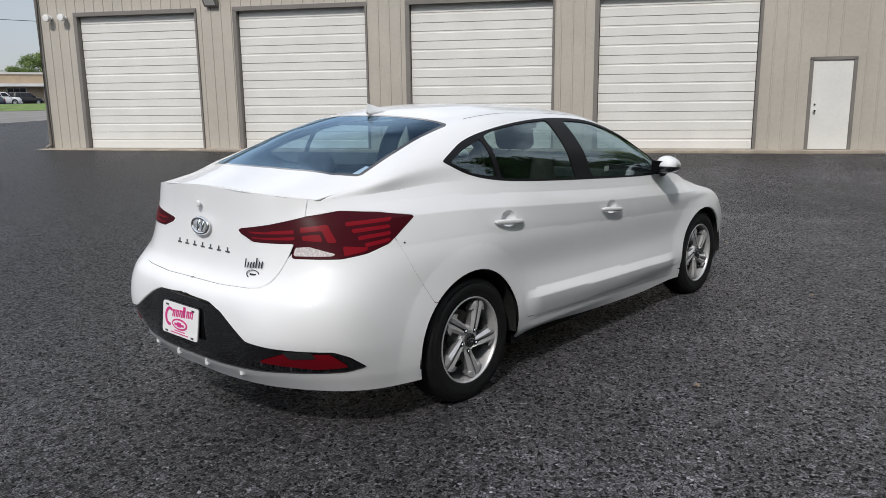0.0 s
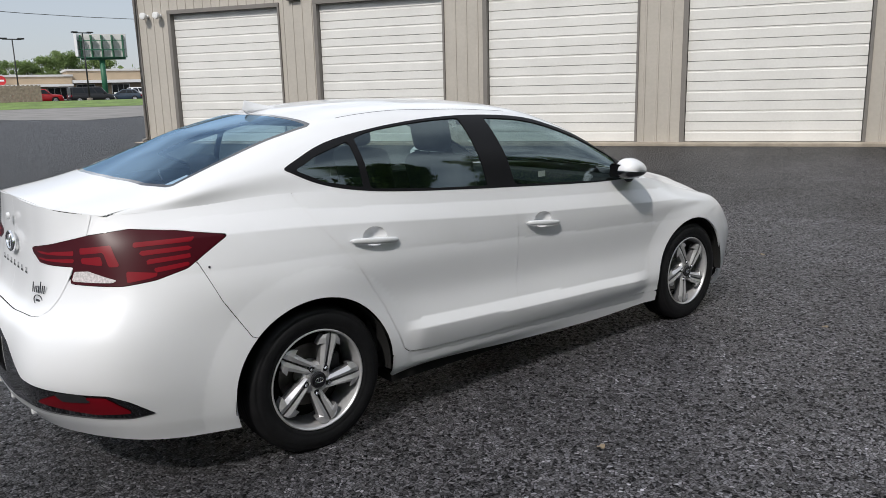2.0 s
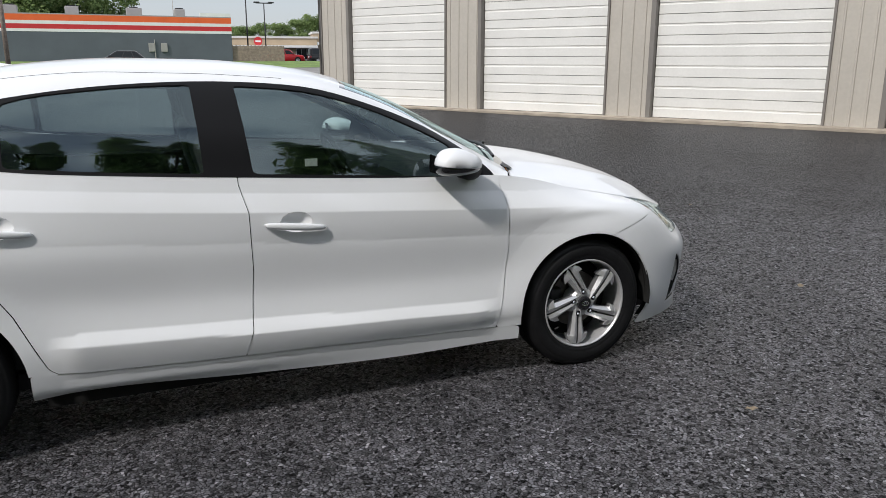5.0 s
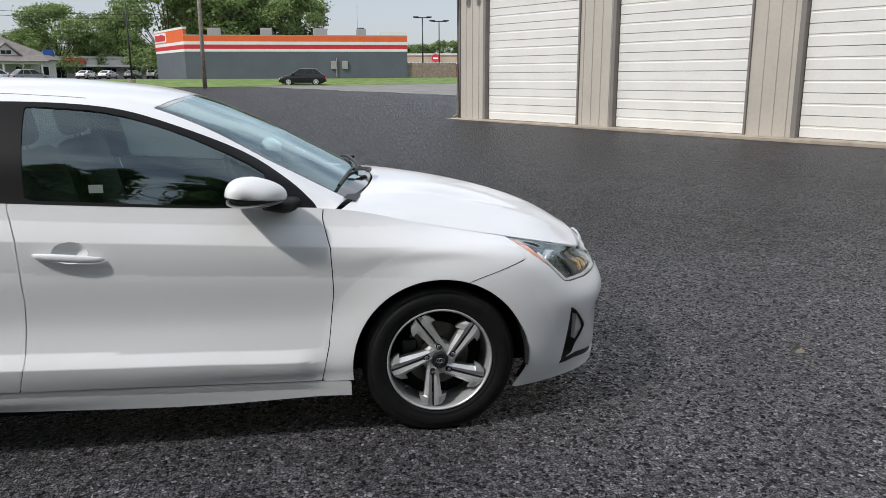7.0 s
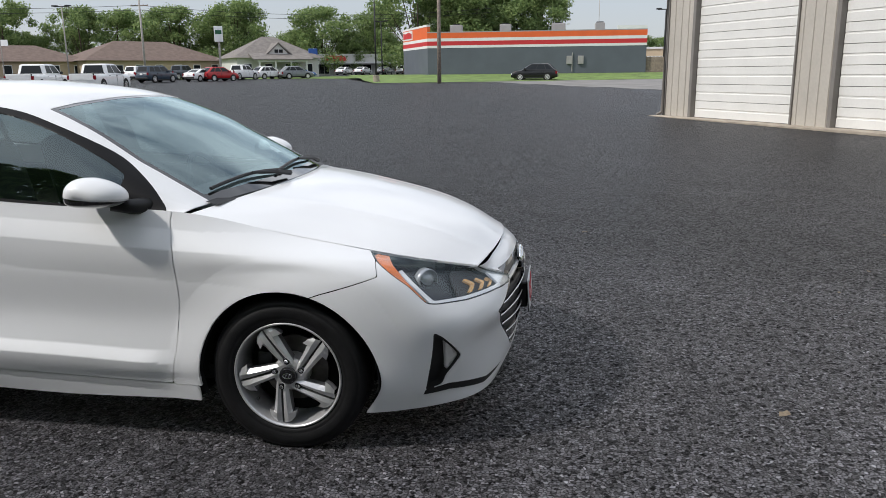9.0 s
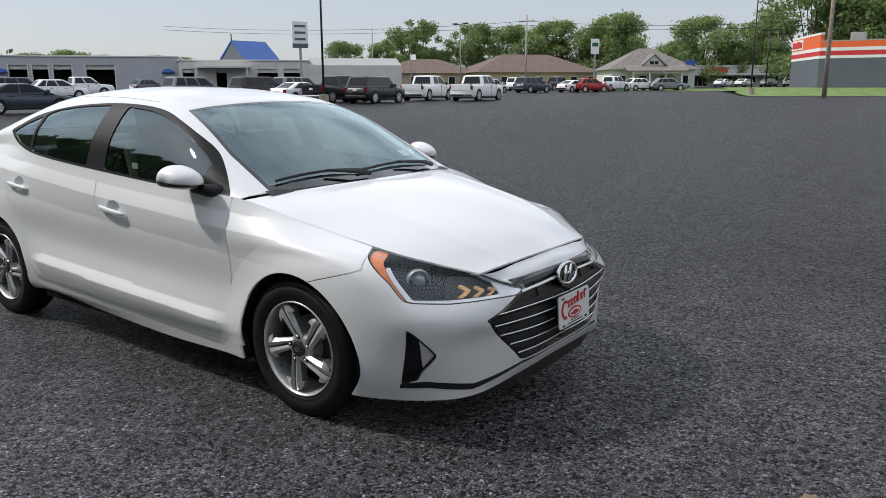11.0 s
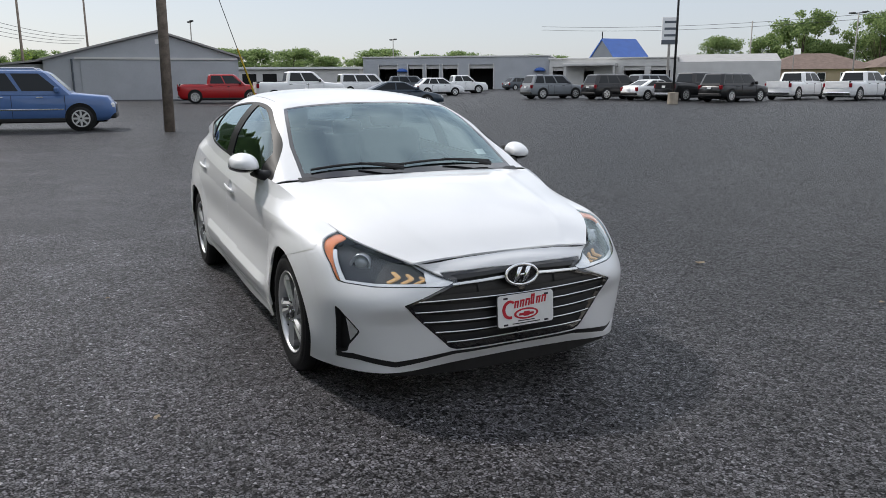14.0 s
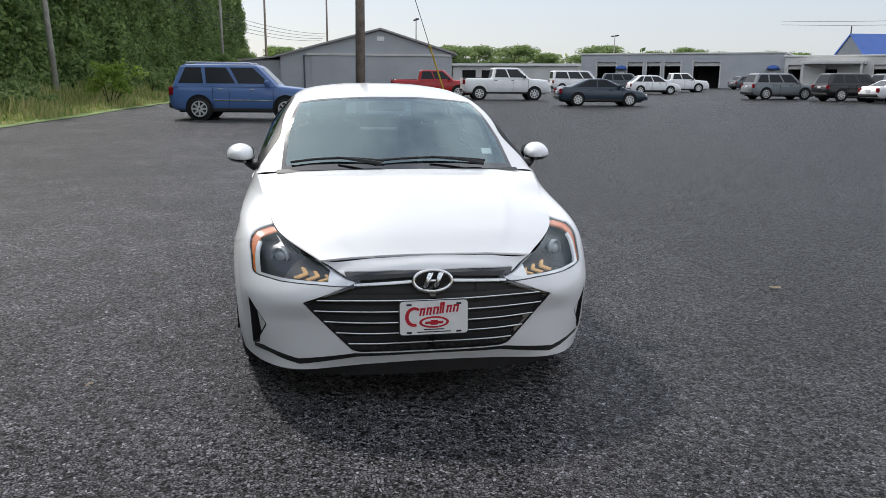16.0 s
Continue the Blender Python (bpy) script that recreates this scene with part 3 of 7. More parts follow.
def mirror_ends(cage):
    """The cage with its first and last stations continued across the car's middle, so that both halves meet smoothly."""
    flip = np.array((1, -1, 1))
    return np.concatenate((cage[1:2] * flip, cage, cage[-2:-1] * flip))


WALL_M = mirror_ends(WALL)


def step(t, a, b):
    k = np.clip((t - a) / (b - a), 0, 1)
    return k * k * (3 - 2 * k)


def wall(u, v):
    """The body's side and ends: u 0 at the nose to 15 at the tail, v 0 at the sill to 6 at the shoulder."""
    u = np.asarray(u, dtype=float)
    p = cage_eval(WALL_M, u + 1, v)
    x, z = p[:, 0], p[:, 2]
    # pressed crease low on the doors
    d = z - (.379 - .0445 * x)
    low = np.where(d > 0, np.clip(1 - d / .048, 0, 1), np.clip(1 + d / .120, 0, 1)) * step(u, 6.0, 6.35) * (1 - step(u, 9.0, 9.25))
    # shoulder crease through the handles
    d = z - np.interp(u, np.arange(16), WALL[:, 5, 2])
    high = np.where(d > 0, np.clip(1 - d / .07, 0, 1), np.clip(1 + d / .12, 0, 1)) * step(u, 4.7, 5.8) * (1 - step(u, 11.0, 11.6))
    # flared lips round the wheel arches
    flare = 0
    for cx in (1.345, -1.36):
        r = np.hypot(x - cx, z - .298) - .36
        flare = flare + np.clip(1 - r / .125, 0, 1) * (u > 3.6) * (u < 11.6)
    p[:, 1] += .021 * low + .014 * high + .010 * flare
    return p


KNOTS = np.array((6, 6.5, 7, 7.5, 8, 9, 9.5, 10, 11, 12))
RAIL_SIDE = ((.99, .705, .945), (.70, .69, 1.095), (.42, .635, 1.24), (.13, .60, 1.322), (-.20, .585, 1.352), (-.75, .572, 1.365), (-1.05, .565, 1.338),
             (-1.33, .575, 1.275), (-1.72, .605, 1.15), (-1.98, .575, 1.066))
RAIL_MID = ((1.14, 0, .968), (.86, 0, 1.115), (.56, 0, 1.265), (.25, 0, 1.372), (-.12, 0, 1.42), (-.70, 0, 1.432), (-1.05, 0, 1.40),
            (-1.40, 0, 1.325), (-1.86, 0, 1.16), (-2.225, 0, 1.091))


def top_cage():
    n = np.arange(13)
    u = 6 + n * .5
    knot = np.interp(u, KNOTS, np.arange(len(KNOTS)))
    belt, rail, mid = wall(u, np.full(13, 6.)), spline(RAIL_SIDE, knot), spline(RAIL_MID, knot)
    fade = np.clip((u - 11) / 1, 0, 1)[:, None]
    bulge = np.array((0, .040, .012)) * (1 - fade) * np.clip((u - 5.8) / .8, 0, 1)[:, None]
    glass = .52 * belt + .48 * rail + bulge
    q = rail * (1, .58, 1)
    q[:, 0] = rail[:, 0] + (mid[:, 0] - rail[:, 0]) * .72
    q[:, 2] = rail[:, 2] + (mid[:, 2] - rail[:, 2]) * .80
    for k, s in ((0, 12.0), (1, 12.15), (2, 12.35), (3, 13.55), (4, 15.0)):
        (belt, glass, rail, q, mid)[k][-1] = wall(np.array((s,)), np.array((6.0,)))[0]
    over = q * (1, -1, 1)
    return np.stack((belt, glass, rail, q, mid, over), axis=1)


TOP = top_cage()


def top(u, v):
    """Windows, roof and boot lid: u 6 at the windscreen's foot to 12 at the tail, v 0 at the belt to 4 at the middle."""
    return cage_eval(TOP, (np.asarray(u, dtype=float) - 6) * 2, v)


HOOD_SIDE = ((.97, .81, .925), (1.16, .785, .882), (1.35, .745, .836), (1.66, .70, .771), (1.84, .63, .727), (2.05, .48, .667))
HOOD_MID = ((1.15, 0, .968), (1.33, 0, .952), (1.52, 0, .922), (1.76, 0, .862), (1.96, 0, .788), (2.115, 0, .698))


def hood(a, b):
    """The bonnet: a 0 at the cowl to 5 at the nose, b 0 at the middle to 1 at the edge."""
    s, m = spline(HOOD_SIDE, a), spline(HOOD_MID, a)
    b = np.asarray(b, dtype=float)
    out = np.empty_like(s)
    out[:, 0] = m[:, 0] + (s[:, 0] - m[:, 0]) * b ** 2
    out[:, 1] = s[:, 1] * b
    out[:, 2] = m[:, 2] + (s[:, 2] - m[:, 2]) * b ** 2.3
    crease = np.exp(-((b - .62) / .06) ** 2) * .006 * np.sin(np.clip(np.asarray(a) / 5, 0, 1) * np.pi)
    out[:, 2] += crease
    return out


# ---- the white sedan: panels cut from the body surfaces, with open shut lines ----
GIRTH = np.concatenate(((0,), np.cumsum(np.linalg.norm(np.diff(wall(np.linspace(0, 15, 601), np.full(601, 3.0)), axis=0), axis=1))))


def along(u):
    """Metres round the body at station u."""
    return np.interp(u, np.linspace(0, 15, 601), GIRTH)


SIDE_U = np.linspace(3.3, 12, 400)
SIDE_X = wall(SIDE_U, np.full(400, 3.0))[:, 0]


def at_x(*pairs):
    """Points (x, z) of the car's side in the unrolled body."""
    return [(float(along(np.interp(-x, -SIDE_X, SIDE_U))), z) for x, z in pairs]


def at_u(*pairs):
    return [(float(along(u)), z) for u, z in pairs]


def signed(poly, pts):
    """Signed distance of points (n, 2) from an outline, negative inside."""
    p = np.asarray(poly, dtype=float)
    q = np.roll(p, -1, axis=0)
    best = np.full(len(pts), 1e9)
    inside = np.zeros(len(pts), dtype=bool)
    for a, b in zip(p, q):
        e, w = b - a, pts - a
        t = np.clip((w @ e) / max(e @ e, 1e-12), 0, 1)
        best = np.minimum(best, np.hypot(*(w - t[:, None] * e).T))
        cond = (a[1] > pts[:, 1]) != (b[1] > pts[:, 1])
        if abs(e[1]) > 1e-12:
            inside ^= cond & (pts[:, 0] < e[0] * (pts[:, 1] - a[1]) / e[1] + a[0])
    return np.where(inside, -best, best)


def rounded(poly, r, steps=4):
    """The outline with its corners rounded."""
    out = []
    n = len(poly)
    for i in range(n):
        a, b, c = [Vector((*poly[(i + k) % n], 0)) for k in (-1, 0, 1)]
        d1, d2 = (a - b), (c - b)
        k1, k2 = min(r, d1.length * .45), min(r, d2.length * .45)
        p, q = b + d1.normalized() * k1, b + d2.normalized() * k2
        for s in range(steps + 1):
            t = s / steps
            v = p * (1 - t) ** 2 + b * 2 * t * (1 - t) + q * t * t
            out.append((v.x, v.y))
    return out


class Sheet:
    """A sampled surface, from which panels are clipped."""

    def __init__(self, fn, us, vs, flat):
        self.nu, self.nv = len(us), len(vs)
        uu, vv = [g.ravel() for g in np.meshgrid(us, vs, indexing="ij")]
        self.p = fn(uu, vv)
        e = 1e-3
        du = fn(np.minimum(uu + e, us[-1]), vv) - fn(np.maximum(uu - e, us[0]), vv)
        dv = fn(uu, np.minimum(vv + e, vs[-1])) - fn(uu, np.maximum(vv - e, vs[0]))
        n = np.cross(du, dv)
        n /= np.maximum(np.linalg.norm(n, axis=1), 1e-12)[:, None]
        mid = np.stack((np.clip(self.p[:, 0], -1.4, 1.4), 0 * uu, np.full(len(uu), .6)), axis=1)
        s = np.sign(np.sum(n * (self.p - mid), axis=1))
        s[s == 0] = 1
        self.n = n * s[:, None]
        self.flat = flat(uu, vv, self.p)                      # plane coordinates in which outlines are drawn
        self.uv = np.stack((uu, vv), axis=1)

    def cut(self, keep=(), drop=(), gap=0.002, extra=()):
        """Verts, normals, faces of what lies inside all the keep outlines and outside the drop outlines."""
        fields = [signed(k, self.flat) + gap for k in keep] + [-signed(d, self.flat) + gap for d in drop] + [f(self) for f in extra]
        rows = np.column_stack([self.p, self.n] + fields) if fields else np.column_stack([self.p, self.n])
        f = rows[:, 6:]
        idx = np.arange(self.nu * self.nv).reshape(self.nu, self.nv)
        c = np.stack((idx[:-1, :-1], idx[1:, :-1], idx[1:, 1:], idx[:-1, 1:]), axis=-1).reshape(-1, 4)
        if f.shape[1]:
            fc = f[c]
            whole = (fc < 0).all(axis=(1, 2))
            some = ~(fc >= 0).all(axis=1).any(axis=1) & ~whole
        else:
            whole, some = np.ones(len(c), bool), np.zeros(len(c), bool)
        verts, norms, index, faces = [], [], {}, []

        def vid(row):
            key = tuple(np.round(row[:3], 5))
            if key not in index:
                index[key] = len(verts)
                verts.append(row[:3])
                norms.append(row[3:6])
            return index[key]

        polys = [[rows[i] for i in cell] for cell in c[whole]]
        for cell in c[some]:
            poly = [rows[i] for i in cell]
            for k in range(f.shape[1]):
                out = []
                for a, b in zip(poly, poly[1:] + poly[:1]):
                    fa, fb = a[6 + k], b[6 + k]
                    if fa < 0:
                        out.append(a)
                    if (fa < 0) != (fb < 0):
                        out.append(a + (b - a) * (fa / (fa - fb)))
                poly = out
                if len(poly) < 3:
                    break
            if len(poly) >= 3:
                polys.append(poly)
        for poly in polys:
            ids = []
            for r in poly:
                i = vid(r)
                if i not in ids:
                    ids.append(i)
            if len(ids) >= 3:
                faces.append(ids)
        return np.array(verts), np.array(norms), faces


def flip_halves(v, n, faces, sides):
    """One or both halves of the car, faces turned outwards."""
    vs, ns, fs = [], [], []
    for side in sides:
        m = np.array((1, side, 1))
        base = len(vs)
        vs += list(v * m)
        nn = n * m
        ns += list(nn)
        for f in faces:
            g = [base + i for i in f]
            a, b, c = (vs[g[0]], vs[g[1]], vs[g[2]])
            if np.cross(b - a, c - a) @ nn[f[0]] < 0:
                g = g[::-1]
            fs.append(g)
    return vs, ns, fs


def rimmed(vs, ns, fs, depth):
    """Adds a turned-in edge along open borders."""
    count = {}
    for f in fs:
        for a, b in zip(f, f[1:] + f[:1]):
            count[(a, b)] = count.get((a, b), 0) + 1
    vs, ns, fs = list(vs), list(ns), list(fs)
    made = {}
    for (a, b) in [e for e in count if (e[1], e[0]) not in count]:
        if abs(vs[a][1]) < 2e-4 and abs(vs[b][1]) < 2e-4:
            continue
        ids = []
        for i in (a, b):
            if i not in made:
                made[i] = (len(vs), len(vs) + 1)
                inward = vs[i] - np.asarray(ns[i]) * depth
                vs += [np.asarray(vs[i]), inward]
                ns += [ns[i], ns[i]]
            ids.append(made[i])
        fs.append([ids[0][0], ids[0][1], ids[1][1], ids[1][0]])
    return vs, ns, fs


def panel(name, pieces, material_, parent, sides, label="", lift=0.0, depth=0.012, smooth_rim=True):
    """A body part from one or more clipped pieces."""
    V, N, F = [], [], []
    for v, n, faces in pieces:
        if not len(v):
            continue
        vs, ns, fs = flip_halves(v + n * lift, n, faces, sides)
        if depth:
            vs, ns, fs = rimmed(vs, ns, fs, depth)
        base = len(V)
        V += vs
        N += ns
        F += [[base + i for i in f] for f in fs]
    return link_mesh(name, V, F, material_, parent, label, normals=N)


def ellipse(x, z, rx, rz, n=64):
    return [(x + rx * math.cos(2 * math.pi * i / n), z + rz * math.sin(2 * math.pi * i / n)) for i in range(n)]


WALL_S = Sheet(wall, np.linspace(0, 15, 420), np.linspace(0, 6, 100), lambda u, v, p: np.stack((along(u), p[:, 2]), axis=1))
TOP_SIDE = Sheet(top, np.linspace(6, 12, 200), np.linspace(0, 2, 34), lambda u, v, p: p[:, (0, 2)])
TOP_PLAN = Sheet(top, np.linspace(6, 12, 200), np.linspace(2, 4, 44), lambda u, v, p: p[:, (0, 1)])
HOOD_S = Sheet(hood, np.linspace(0, 5, 90), np.linspace(0, 1, 44), lambda u, v, p: p[:, (0, 1)])

# outlines in the unrolled side: metres round the body, height
ARCH_F = ellipse(at_x((1.345, 0))[0][0], .298, .362, .352)
ARCH_R = ellipse(at_x((-1.36, 0))[0][0], .298, .372, .362)
SEAM_F = at_x((1.36, -.5), (1.36, .60), (1.50, .645), (1.735, .705), (1.735, 2))
DOOR_F = at_x((.885, .9), (.926, .79), (.931, .61), (.905, .40), (.872, .248))
DOOR_B = at_x((-.236, .278), (-.20, .40), (-.182, .627), (-.187, .86), (-.215, .965))
DOOR_R = at_x((-.87, .302), (-.925, .345), (-1.016, .554), (-1.15, .77), (-1.291, .942), (-1.36, 1.06))
SEAM_R = at_x((-1.80, .872), (-1.735, .72), (-1.64, .56), (-1.36, .5), (-1.36, -.5))
BUMPER_F = [(-1, -1), SEAM_F[0], *SEAM_F[1:], (-1, 2)]
FENDER = [SEAM_F[4], SEAM_F[3], SEAM_F[2], SEAM_F[1], (SEAM_F[0][0], .250), (DOOR_F[-1][0], .250), *DOOR_F[::-1], (DOOR_F[0][0], 2)]
FRONT_DOOR = [(DOOR_F[0][0], 2), *DOOR_F, *DOOR_B, (DOOR_B[-1][0], 2)]
REAR_DOOR = [(DOOR_B[-1][0], 2), *DOOR_B[::-1], *DOOR_R, (DOOR_R[-1][0], 2)]
SKIRT = at_x((.99, -.5), (.99, .251), (.885, .254), (.156, .280), (-.236, .291), (-.435, .297), (-.82, .314), (-.90, .324), (-.99, .335), (-.99, -.5))
QUARTER = [(DOOR_R[-1][0], 2), *DOOR_R[::-1], *at_x((-.985, .328), (-1.36, .328), (-1.36, .5)), *SEAM_R[2::-1],
           *at_u((11.5, .90), (12.2, .95), (12.42, .962), (12.42, 2))]
BUMPER_R = [SEAM_R[4], SEAM_R[3], SEAM_R[2], SEAM_R[1], SEAM_R[0], *at_u((11.35, .88), (11.9, .85), (12.62, .85), (12.76, .815), (12.90, .76), (13.05, .715), (13.25, .690), (13.5, .682), (14.2, .674), (15.5, .674), (15.5, -1))]
LID_BACK = at_u((15.5, .674), (14.2, .674), (13.5, .682), (13.25, .690), (13.05, .715), (12.90, .76), (12.76, .815), (12.62, .88), (12.42, .962), (12.42, 1.2), (15.5, 1.2))
HEADLAMP = rounded(at_u((4.15, .80), (3.75, .80), (2.95, .76), (2.15, .70), (1.95, .660), (1.04, .592), (1.0, .578), (1.35, .573), (1.80, .577), (2.5, .574), (3.02, .583), (3.20, .592), (3.45, .66)), .012, 3)
GRILLE = at_u((-.6, .640), (.6, .639), (1.40, .630), (1.30, .614), (1.10, .598), (1.17, .585), (1.96, .500), (1.90, .488), (1.20, .284), (1.08, .274), (-.6, .270))
FOG = rounded(at_u((3.22, .482), (3.10, .462), (2.78, .370), (3.10, .300), (3.18, .262), (3.46, .245), (3.42, .30)), .008, 2)
LIP = at_u((3.46, .246), (3.05, .256), (2.15, .228), (1.15, .268), (-.6, .264), (-.6, .246), (1.10, .244), (2.10, .200), (3.0, .224), (3.48, .220))
TAIL = rounded(at_u((14.04, .914), (13.2, .945), (12.43, .982), (11.80, 1.0), (11.2, .985), (10.72, .956), (10.95, .905), (11.18, .853), (11.55, .822), (11.95, .808), (12.72, .812), (12.62, .872), (13.6, .868), (13.95, .895)), .012, 3)
BLACK_R = rounded(at_u((15.6, .615), (14.75, .608), (14.25, .602), (13.95, .570), (13.40, .468), (12.9, .452), (12.15, .436), (11.95, .405), (11.72, .338), (12.05, .322), (12.7, .318), (13.6, .312), (15.6, .308)), .01, 2)


def curve(*points):
    """A smooth run through points of an outline."""
    return [tuple(map(float, q)) for q in spline(points, np.linspace(0, len(points) - 1, 4 * len(points) - 3))]


DLO = rounded([*curve((.885, .928), (.40, .954), (-.20, .990), (-.61, 1.016), (-1.0, 1.050), (-1.22, 1.095), (-1.375, 1.168)),
               *curve((-1.34, 1.185), (-1.15, 1.258), (-.90, 1.305), (-.60, 1.335), (-.25, 1.343), (.10, 1.318), (.35, 1.250), (.60, 1.148), (.78, 1.035), (.87, .955))], .012, 2)
GLASS_F = rounded([(.690, .945), (.40, .964), (-.155, 1.000), *curve((-.185, 1.326), (.09, 1.301), (.335, 1.235), (.575, 1.132), (.690, 1.068))], .012, 3)
GLASS_R = rounded([(-.335, 1.011), (-.61, 1.028), (-.998, 1.060), *curve((-.998, 1.272), (-.88, 1.299), (-.60, 1.325), (-.350, 1.333))], .012, 3)
GLASS_Q = rounded([(-1.028, 1.067), (-1.20, 1.103), (-1.325, 1.162), (-1.20, 1.215), (-1.028, 1.263)], .015, 3)
SCREEN = [(1.2, -.5), (1.2, .60), (1.04, .655), (.985, .675), (.70, .658), (.42, .605), (.262, .568), (.285, .50), (.318, .30), (.335, 0), (.335, -.5)]
BACKLIGHT = [(-1.165, -.5), (-1.165, 0), (-1.155, .30), (-1.125, .530), (-1.150, .548), (-1.35, .553), (-1.60, .572), (-1.775, .592), (-1.800, .582), (-1.858, .47), (-1.900, .22), (-1.91, 0), (-1.91, -.5)]
LID_TOP = [(-1.918, -.5), (-1.918, 0), (-1.908, .225), (-1.866, .475), (-1.800, .598), (-1.95, .590), (-2.4, .575), (-2.4, -.5)]

HANDLE_F, HANDLE_R = (-.012, .806), (-1.045, .862)
CUP_F = ellipse(at_x((HANDLE_F[0] + .005, 0))[0][0], HANDLE_F[1] + .004, .062, .040, 40)
CUP_R = ellipse(at_x((HANDLE_R[0] + .005, 0))[0][0], HANDLE_R[1] + .004, .062, .040, 40)

sedan = thing("sedan", "white four-door sedan parked on the asphalt lot", "car")
R, L, BOTH = (-1,), (1,), (-1, 1)

bumper = panel("front_bumper", [WALL_S.cut([BUMPER_F], [ARCH_F, HEADLAMP, GRILLE, FOG, LIP])], PAINT, sedan, BOTH)
panel("rear_bumper", [WALL_S.cut([BUMPER_R], [ARCH_R, TAIL, BLACK_R], .0012)], PAINT, sedan, BOTH)
panel("hood", [HOOD_S.cut((), (), extra=(lambda s: s.uv[:, 1] - .9965, lambda s: s.uv[:, 0] - 4.985))], PAINT, sedan, BOTH)
shell = [TOP_SIDE.cut((), [DLO], 0.0), TOP_PLAN.cut((), [SCREEN, BACKLIGHT, LID_TOP], 0.0), WALL_S.cut([QUARTER], [ARCH_R, TAIL]), ]
panel("body_shell", shell, PAINT, sedan, BOTH, "white roof, pillars and rear quarters", depth=.004)
panel("boot_lid", [TOP_PLAN.cut([LID_TOP], ()), WALL_S.cut([LID_BACK], [TAIL], .0012)], PAINT, sedan, BOTH, depth=.004)
gutter = [TOP_PLAN.cut([[(-1.70, .535), (-1.70, .66), (-2.4, .66), (-2.4, .535)]], (), 0.0), WALL_S.cut([at_u((12.10, .99), (12.10, 1.2), (12.75, 1.2), (12.75, .99))], (), 0.0)]
for piece in gutter:
    for sides in (R, L):
        panel("lid_gutter", [piece], PAINT, sedan, sides, lift=-.007, depth=0)
for sides in (R, L):
    panel("front_fender", [WALL_S.cut([FENDER], [ARCH_F, HEADLAMP])], PAINT, sedan, sides)
    fd = panel("front_door", [WALL_S.cut([FRONT_DOOR], [SKIRT, CUP_F])], PAINT, sedan, sides)
    rd = panel("rear_door", [WALL_S.cut([REAR_DOOR], [SKIRT, ARCH_R, CUP_R])], PAINT, sedan, sides)
    panel("side_skirt", [WALL_S.cut([SKIRT], [ARCH_F, ARCH_R], .003)], PAINT, sedan, sides, lift=.006)
    panel("window_trim", [TOP_SIDE.cut([DLO], [GLASS_F, GLASS_R, GLASS_Q], 0.0)], TRIM_BLACK, sedan, sides, "black window surround and pillar", lift=.001, depth=.008)
    for nm, out, par in (("window", GLASS_F, fd), ("window", GLASS_R, rd), ("quarter_window", GLASS_Q, rd)):
        g = panel(nm, [TOP_SIDE.cut([out], (), 0.0)], GLASS, par, sides, "tinted glass", lift=-.004, depth=0)
        g.visible_shadow = False
for nm, out in (("windscreen", SCREEN), ("rear_window", BACKLIGHT)):
    g = panel(nm, [TOP_PLAN.cut([out], (), 0.0)], SCREEN_GLASS if nm == "windscreen" else BACK_GLASS, sedan, BOTH, "tinted glass", lift=-.003, depth=0)
    g.visible_shadow = False
# black ceramic border of both screens
def inset(poly, d):
    return lambda s: -(signed(poly, s.flat) + d)
for out in (SCREEN, BACKLIGHT):
    panel("screen_border", [TOP_PLAN.cut([out], (), 0.0, extra=(inset(out, .022),))], GLOSS_BLACK, sedan, BOTH, "black glass border", lift=-.002, depth=.004)
for sides in (R, L):
    panel("roof_moulding", [TOP_PLAN.cut((), (), 0.0, extra=(lambda s: np.abs(s.uv[:, 1] - 2.16) - .022, lambda s: np.abs(s.uv[:, 0] - 8.55) - .87))], GREY_ALLOY, sedan, sides, "narrow dark roof moulding", lift=.0006, depth=.001)

# dark lining behind the shut lines, arches and floor
lining = Sheet(wall, np.linspace(0, 15, 200), np.linspace(0.2, 5.2, 40), lambda u, v, p: np.stack((along(u), p[:, 2]), axis=1))
panel("lining", [lining.cut((), [ARCH_F, ARCH_R, GRILLE, HEADLAMP], 0.0)], DARK, sedan, BOTH, "dark inner body", lift=-.034, depth=0)
for sx in (1.345, -1.36):
    for sy in (-1, 1):
        rim = bmesh.new()
        rings = []
        for y in (.885, .80, .58):
            rings.append([rim.verts.new((sx + (.366 if y > .6 else .36) * math.cos(t), sy * y, .298 + .356 * math.sin(t))) for t in np.linspace(-.10, math.pi + .10, 40)])
        for a, b in zip(rings, rings[1:]):
            for i in range(39):
                rim.faces.new((a[i], a[i + 1], b[i + 1], b[i]))
        rim.faces.new(rings[-1])
        part("wheel_arch_liner", rim, DARK, sedan)
floor_bm = boxed(-1.9, 2.0, -.56, .56, .17, .22)
part("underbody", box(floor_bm, -.95, .95, -.82, .82, .17, .22), DARK, sedan)

